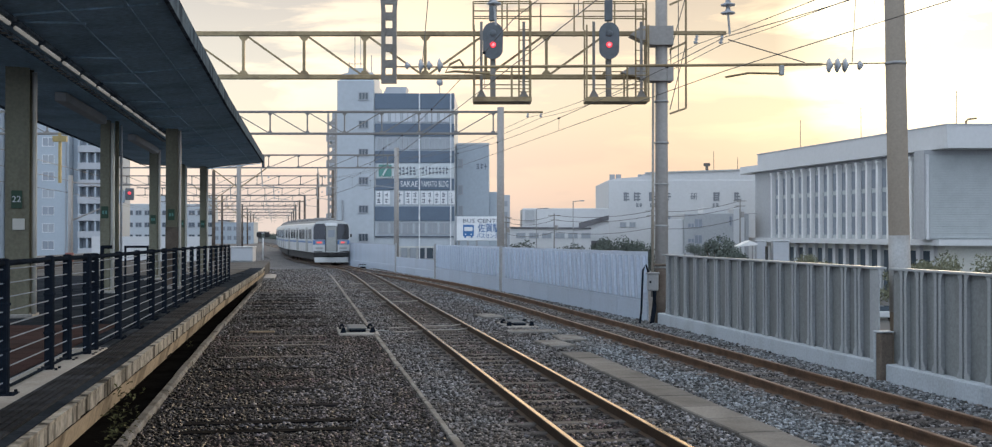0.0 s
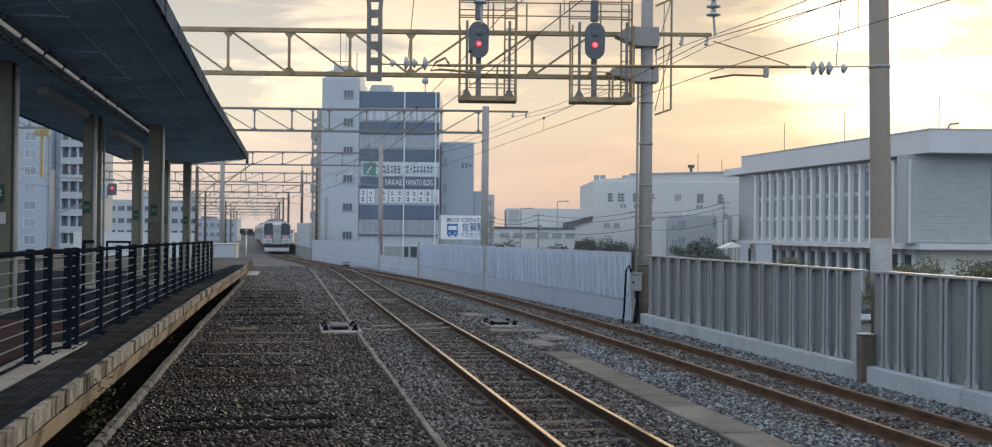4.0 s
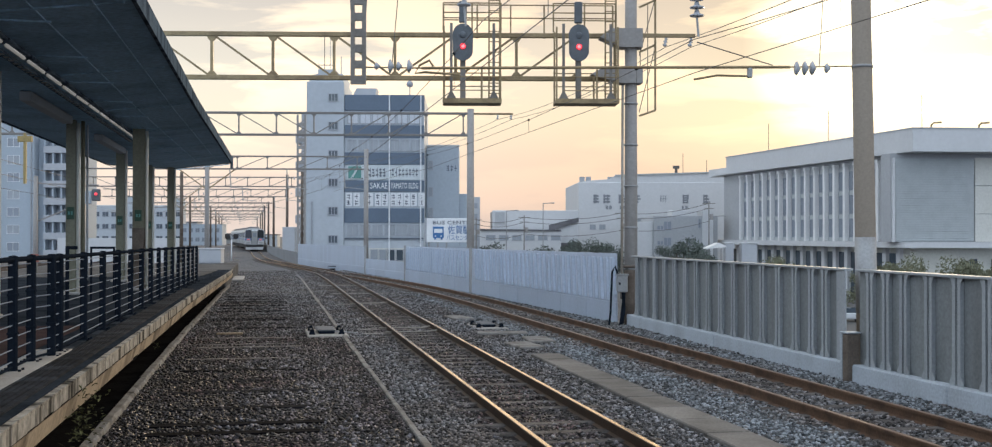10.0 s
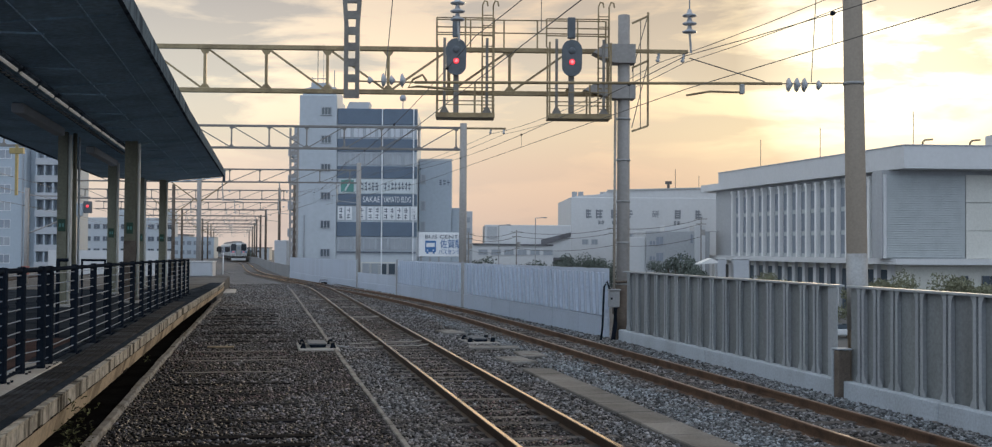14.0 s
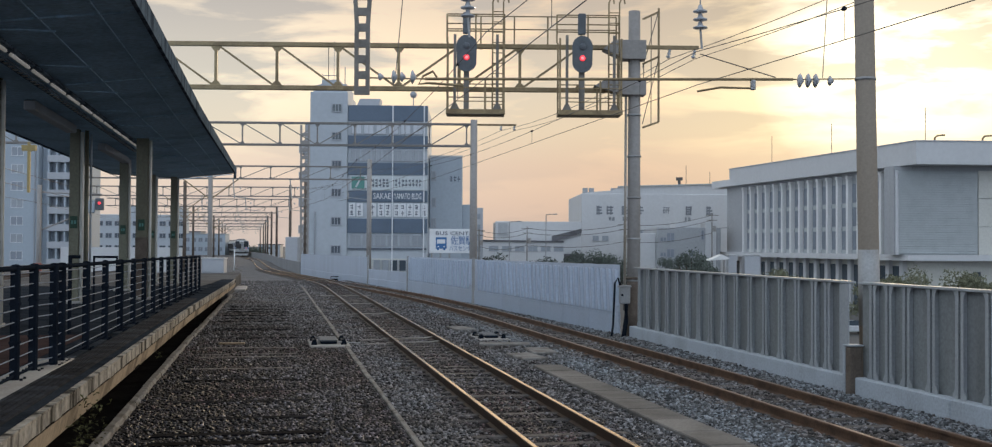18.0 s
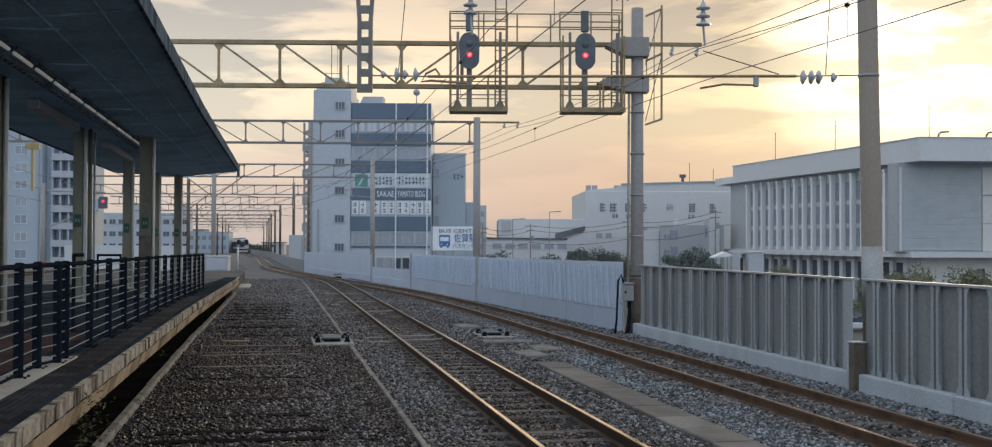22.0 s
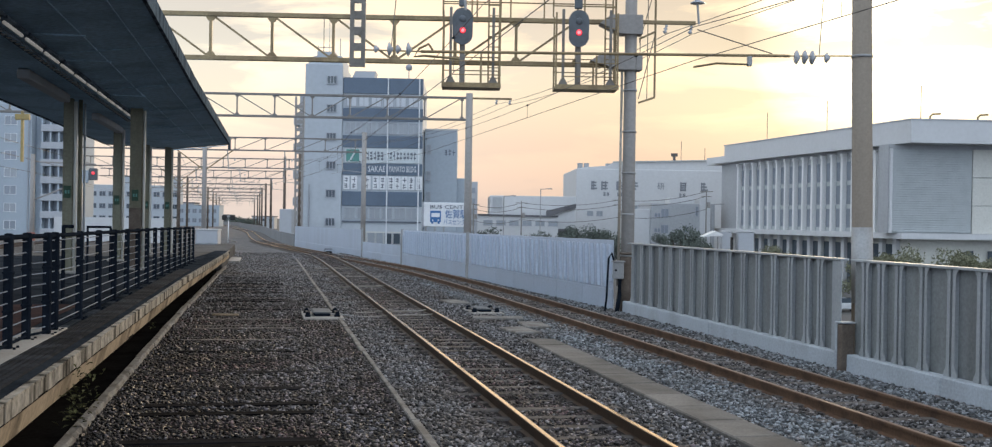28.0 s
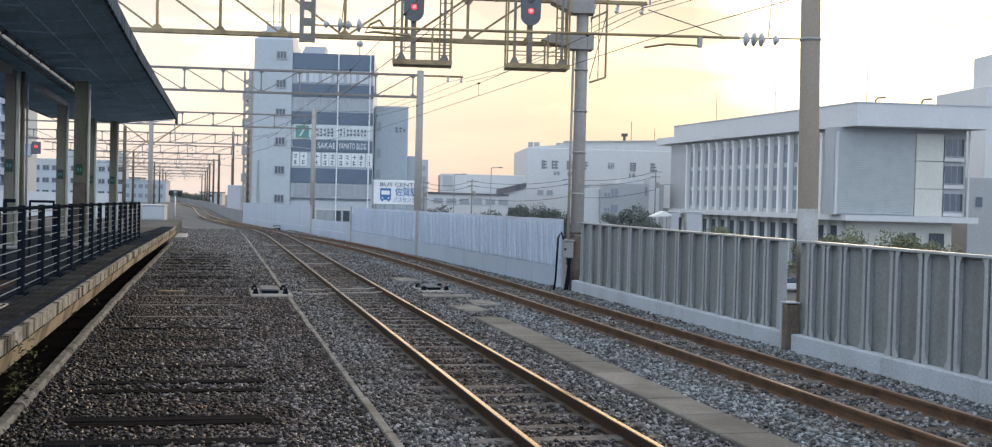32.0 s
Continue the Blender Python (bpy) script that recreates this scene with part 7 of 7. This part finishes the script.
# ---- trees ----
def tree(x, y, z, h, w, mat, label, seed):
    rng = random.Random(seed)
    t = thing("tree", label, "tree", pose(x, y, z), "trees beyond the wall")
    s = Shape().rod((0, 0, 0), (0.1, 0, h * 0.45), 0.03 * h, 8, 0.018 * h)
    for i in range(6):
        a = math.tau * i / 6 + rng.random()
        s.rod((0.1, 0, h * rng.uniform(0.3, 0.45)), (math.cos(a) * w * 0.3, math.sin(a) * w * 0.3, h * rng.uniform(0.55, 0.8)), 0.012 * h, 5, 0.004 * h)
    part("trunk", s, "bark", t)
    lobes = [(rng.gauss(0, w * 0.22), rng.gauss(0, w * 0.22), h * rng.uniform(0.45, 0.88), w * rng.uniform(0.14, 0.26)) for _ in range(11)]
    c = Shape()
    for lx, ly, lz, r in lobes:
        for _ in range(330):
            d = Vector((rng.gauss(0, 1), rng.gauss(0, 1), rng.gauss(0, 0.75)))
            d = d.normalized() * r * rng.uniform(0.55, 1.12)
            p = Vector((lx, ly, lz)) + d
            n = Vector((rng.gauss(0, 1), rng.gauss(0, 1), rng.gauss(0, 1))).normalized()
            e = n.orthogonal().normalized() * 0.026 * w * rng.uniform(0.6, 1.4)
            g = n.cross(e)
            c.add([p - e, p + g * 0.6, p + e, p - g * 0.6], [(0, 1, 2, 3)])
    part("crown", c, mat, t)


def build_trees():
    def at(px, d):
        return skew((px - 784) / 1786 * d, d).translation
    spots = [(818, 150, 8.0, 6), (840, 155, 7.4, 6), (905, 140, 7.8, 6), (935, 145, 8.4, 5), (962, 150, 9.0, 5), (985, 145, 9.3, 5), (1003, 150, 9.2, 5), (1018, 148, 8.8, 4.5),
             (1136, 132, 10.0, 5.4), (1148, 140, 8.8, 4.2), (1172, 116, 8.0, 3.6), (1094, 150, 8.4, 3.2)]
    for i, (px, d, h, w) in enumerate(spots):
        p = at(px, d)
        tree(p.x, p.y, -7.2, h, w, "leaf", "dark leafy street tree beyond the wall", 40 + i)
    for i, (px, d, h, w) in enumerate(((1450, 125, 6.4, 5.5), (1478, 127, 6.8, 6), (1440, 122, 5.6, 5), (1590, 130, 6.6, 6), (1625, 128, 6.2, 5.5), (1270, 140, 6.8, 5), (1300, 140, 6.6, 5))):
        p = at(px, d)
        tree(p.x, p.y, -7.2, h, w, "leaf_lit", "sunlit yellow-green small tree before the hall", 70 + i)
    rng = random.Random(21)
    for i in range(13):
        d = rng.uniform(330, 520)
        p = skew((392 + 5.5 * i - 784) / 1786 * d, d).translation
        tree(p.x, p.y, -7.2, 7.4 + rng.uniform(0, 0.004 * d), rng.uniform(6, 9), "leaf", "far dark tree beyond the curve of the line", 90 + i)
    c = thing("white_car", "white car on the road below the viaduct", "car", skew(41.5, 122, -7.2))
    part("body", Shape().box(-2.1, 2.1, -0.85, 0.85, 0.3, 1.0, bevel=0.12), "train_white", c)
    part("cabin", Shape().prism([(-1.4, 1.0), (1.5, 1.0), (1.0, 1.5), (-0.9, 1.5)], -0.75, 0.75), "glass", c)
    for x in (-1.3, 1.3):
        for y in (-0.8, 0.8):
            part("wheel", Shape().rod((x, y - 0.1, 0.32), (x, y + 0.1, 0.32), 0.32, 14), "black_steel", c)
    g = thing("gate_pillars", "pale gate pillars before the hall", "pillar", skew(0, 120))
    for px, w in ((1203, 0.45), (1235, 0.85)):
        a = (px - 784) / 1786 * 120
        part("pillar", Shape().box(a - w, a + w, 0, 1.2, -7.2, 1.3, bevel=0.06), "pale_grey", g)
        part("pillar_cap", Shape().box(a - w - 0.08, a + w + 0.08, -0.08, 1.28, 1.3, 1.42, bevel=0.02), "white_paint", g)
    a = (1183 - 784) / 1786 * 118
    t = thing("gate_canopy", "small white pitched canopy on posts beside the gate pillars", "canopy", skew(a, 118))
    part("roof", Shape().prism([(-1.2, 0.75), (0.85, 0.95), (0.85, 1.05), (0.1, 1.4), (-1.2, 0.83)], -0.6, 1.4), "fin_white", t)
    for x in (-1.0, 0.7):
        for y in (-0.4, 1.2):
            part("post", Shape().rod((x, y, -7.2), (x, y, 0.8), 0.06, 6), "galv", t)


build_trees()


# ---- train ----
CAR = 20.0


def build_car(last):
    tr = thing("train_car", "ivory commuter train car with a blue stripe and red tail lamps" if last else "ivory commuter train car with a blue stripe", "train car", group="cars of the train")
    prof = [(-1.4, 0.95), (1.4, 0.95), (1.45, 1.9), (1.45, 2.8), (1.36, 3.08), (0.95, 3.3), (0.0, 3.4), (-0.95, 3.3), (-1.36, 3.08), (-1.45, 2.8), (-1.45, 1.9)]
    part("body", Shape().prism(prof, 0.0, CAR - 0.5), "train_white", tr, "ivory painted body")
    part("roof", Shape().prism([(-1.2, 3.18), (1.2, 3.18), (0.85, 3.37), (0, 3.46), (-0.85, 3.37)], 0.25, CAR - 0.7), "train_roof", tr, "grey roof")
    for y in (4.0, 10.0, 15.5):
        part("roof_unit", Shape().box(-0.75, 0.75, y - 1.1, y + 1.1, 3.3, 3.62, bevel=0.1), "train_roof", tr)
    part("underframe", Shape().box(-1.15, 1.15, 0.4, CAR - 0.9, 0.35, 0.95, bevel=0.05), "train_dark", tr)
    for y in (3.0, 16.5):
        bg = part("bogie", Shape().box(-0.95, 0.95, y - 1.4, y + 1.4, 0.3, 0.6, bevel=0.05), "train_dark", tr)
        for o in (-1.05, 1.05):
            for s in (-0.5665, 0.5665):
                part("wheel", Shape().rod((s - 0.06, y + o, 0.43), (s + 0.06, y + o, 0.43), 0.43, 18), "rail_side", bg)
    for s in (-1, 1):
        part("stripe", Shape().box(min(s * 1.44, s * 1.458), max(s * 1.44, s * 1.458), 0.05, CAR - 0.55, 1.66, 1.79), "train_blue", tr, "blue stripe")
        for y in (3.2, 9.6, 16.0):
            dr = part("door", Shape().box(min(s * 1.44, s * 1.464), max(s * 1.44, s * 1.464), y - 0.65, y + 0.65, 1.0, 2.85), "train_door", tr, "grey sliding doors")
            for o in (-0.33, 0.33):
                part("door_window", Shape().box(min(s * 1.46, s * 1.474), max(s * 1.46, s * 1.474), y + o - 0.22, y + o + 0.22, 1.95, 2.65), "train_glass", dr)
        for y in (1.2, 5.4, 7.4, 11.8, 13.8, 18.2):
            part("window", Shape().box(min(s * 1.44, s * 1.466), max(s * 1.44, s * 1.466), y - 0.8, y + 0.8, 1.95, 2.7), "train_glass", tr)
    if last:
        part("front_mask", Shape().prism([(x * 0.985, z) for x, z in prof[:5]] + [(0.93, 3.27), (0, 3.36), (-0.93, 3.27)] + [(x * 0.985, z) for x, z in prof[8:]], -0.12, -0.001), "train_white", tr)
        for s in (-1, 1):
            w = part("windscreen", Shape().prism([(s * 0.5, 1.92), (s * 1.28, 1.92), (s * 1.35, 2.0), (s * 1.34, 2.85), (s * 1.22, 3.1), (s * 0.56, 3.14), (s * 0.48, 3.06), (s * 0.46, 1.98)][:: s], -0.15, -0.121), "train_glass", tr, "dark windscreen")
            part("front_stripe", Shape().box(min(s * 0.42, s * 1.38), max(s * 0.42, s * 1.38), -0.14, -0.121, 1.55, 1.88), "train_blue", tr)
            lp = part("lamp_case", Shape().box(min(s * 0.6, s * 1.2), max(s * 0.6, s * 1.2), -0.17, -0.141, 1.58, 1.82, bevel=0.01), "train_door", tr)
            part("tail_lamp", Shape().box(min(s * 0.72, s * 1.1), max(s * 0.72, s * 1.0), -0.19, -0.171, 1.64, 1.77, bevel=0.008), "tail_lamp", lp, "glowing red tail lamp")
            part("step", Shape().box(min(s * 0.7, s * 1.3), max(s * 0.7, s * 1.3), -0.2, -0.121, 1.0, 1.06), "train_dark", tr)
            part("handrail", Shape().tube([(s * 0.47, -0.15, 1.1), (s * 0.47, -0.2, 1.15), (s * 0.47, -0.2, 1.85), (s * 0.47, -0.15, 1.9)], 0.018, 5), "galv", tr)
            part("wiper", Shape().rod((s * 0.8, -0.165, 1.95), (s * 1.05, -0.165, 2.55), 0.014, 5), "train_dark", w)
            part("apron_vent", Shape().box(min(s * 0.62, s * 1.18), max(s * 0.62, s * 1.18), -0.135, -0.121, 1.2, 1.34), "train_door", tr)
        part("gangway_frame", Shape().box(-0.46, -0.405, -0.15, -0.121, 1.0, 2.95).box(0.405, 0.46, -0.15, -0.121, 1.0, 2.95).box(-0.46, 0.46, -0.15, -0.121, 2.93, 2.955), "train_dark", tr)
        part("mirror", Shape().box(1.46, 1.58, -0.05, 0.02, 2.1, 2.35, bevel=0.02), "train_dark", tr)
        d = part("end_door", Shape().box(-0.4, 0.4, -0.16, -0.121, 1.05, 2.92, bevel=0.012), "train_door", tr, "grey gangway door")
        part("door_window", Shape().box(-0.24, 0.24, -0.17, -0.161, 2.1, 2.65), "glass_mid", d)
        part("destination_box", Shape().box(-0.42, 0.42, -0.16, -0.121, 2.96, 3.2, bevel=0.01), "sign_white", tr)
        part("coupler", Shape().box(-0.2, 0.2, -0.75, 0.3, 0.66, 0.92, bevel=0.04), "train_dark", tr)
        part("buffer_beam", Shape().box(-1.3, 1.3, -0.1, 0.2, 0.62, 0.95, bevel=0.03), "train_dark", tr)
        part("snow_guard", Shape().prism([(-1.25, 0.2), (1.25, 0.2), (1.3, 0.58), (-1.3, 0.58)], -0.3, -0.1), "train_white", tr, "pale skirt plate")
    return tr


TRAIN = [build_car(i == 0) for i in range(4)]


def train_y(t):
    return 86.7 + 8.5 * t + 1.5 * max(0.0, t - 21) ** 2


def motions():
    for k, car in enumerate(TRAIN):
        rows = []
        for i in range(65):
            t = i * 0.5
            y = train_y(t) + CAR * k
            a, b = smooth_x(y + 3) + 0.1, smooth_x(y + 16.5) + 0.1
            tilt = (b - a) / 13.5
            rows.append((t, pose(a - 3 * tilt, y, fall(y + 10), 0, 0, -math.degrees(math.atan(tilt)))))
        walk(car, rows)


motions()
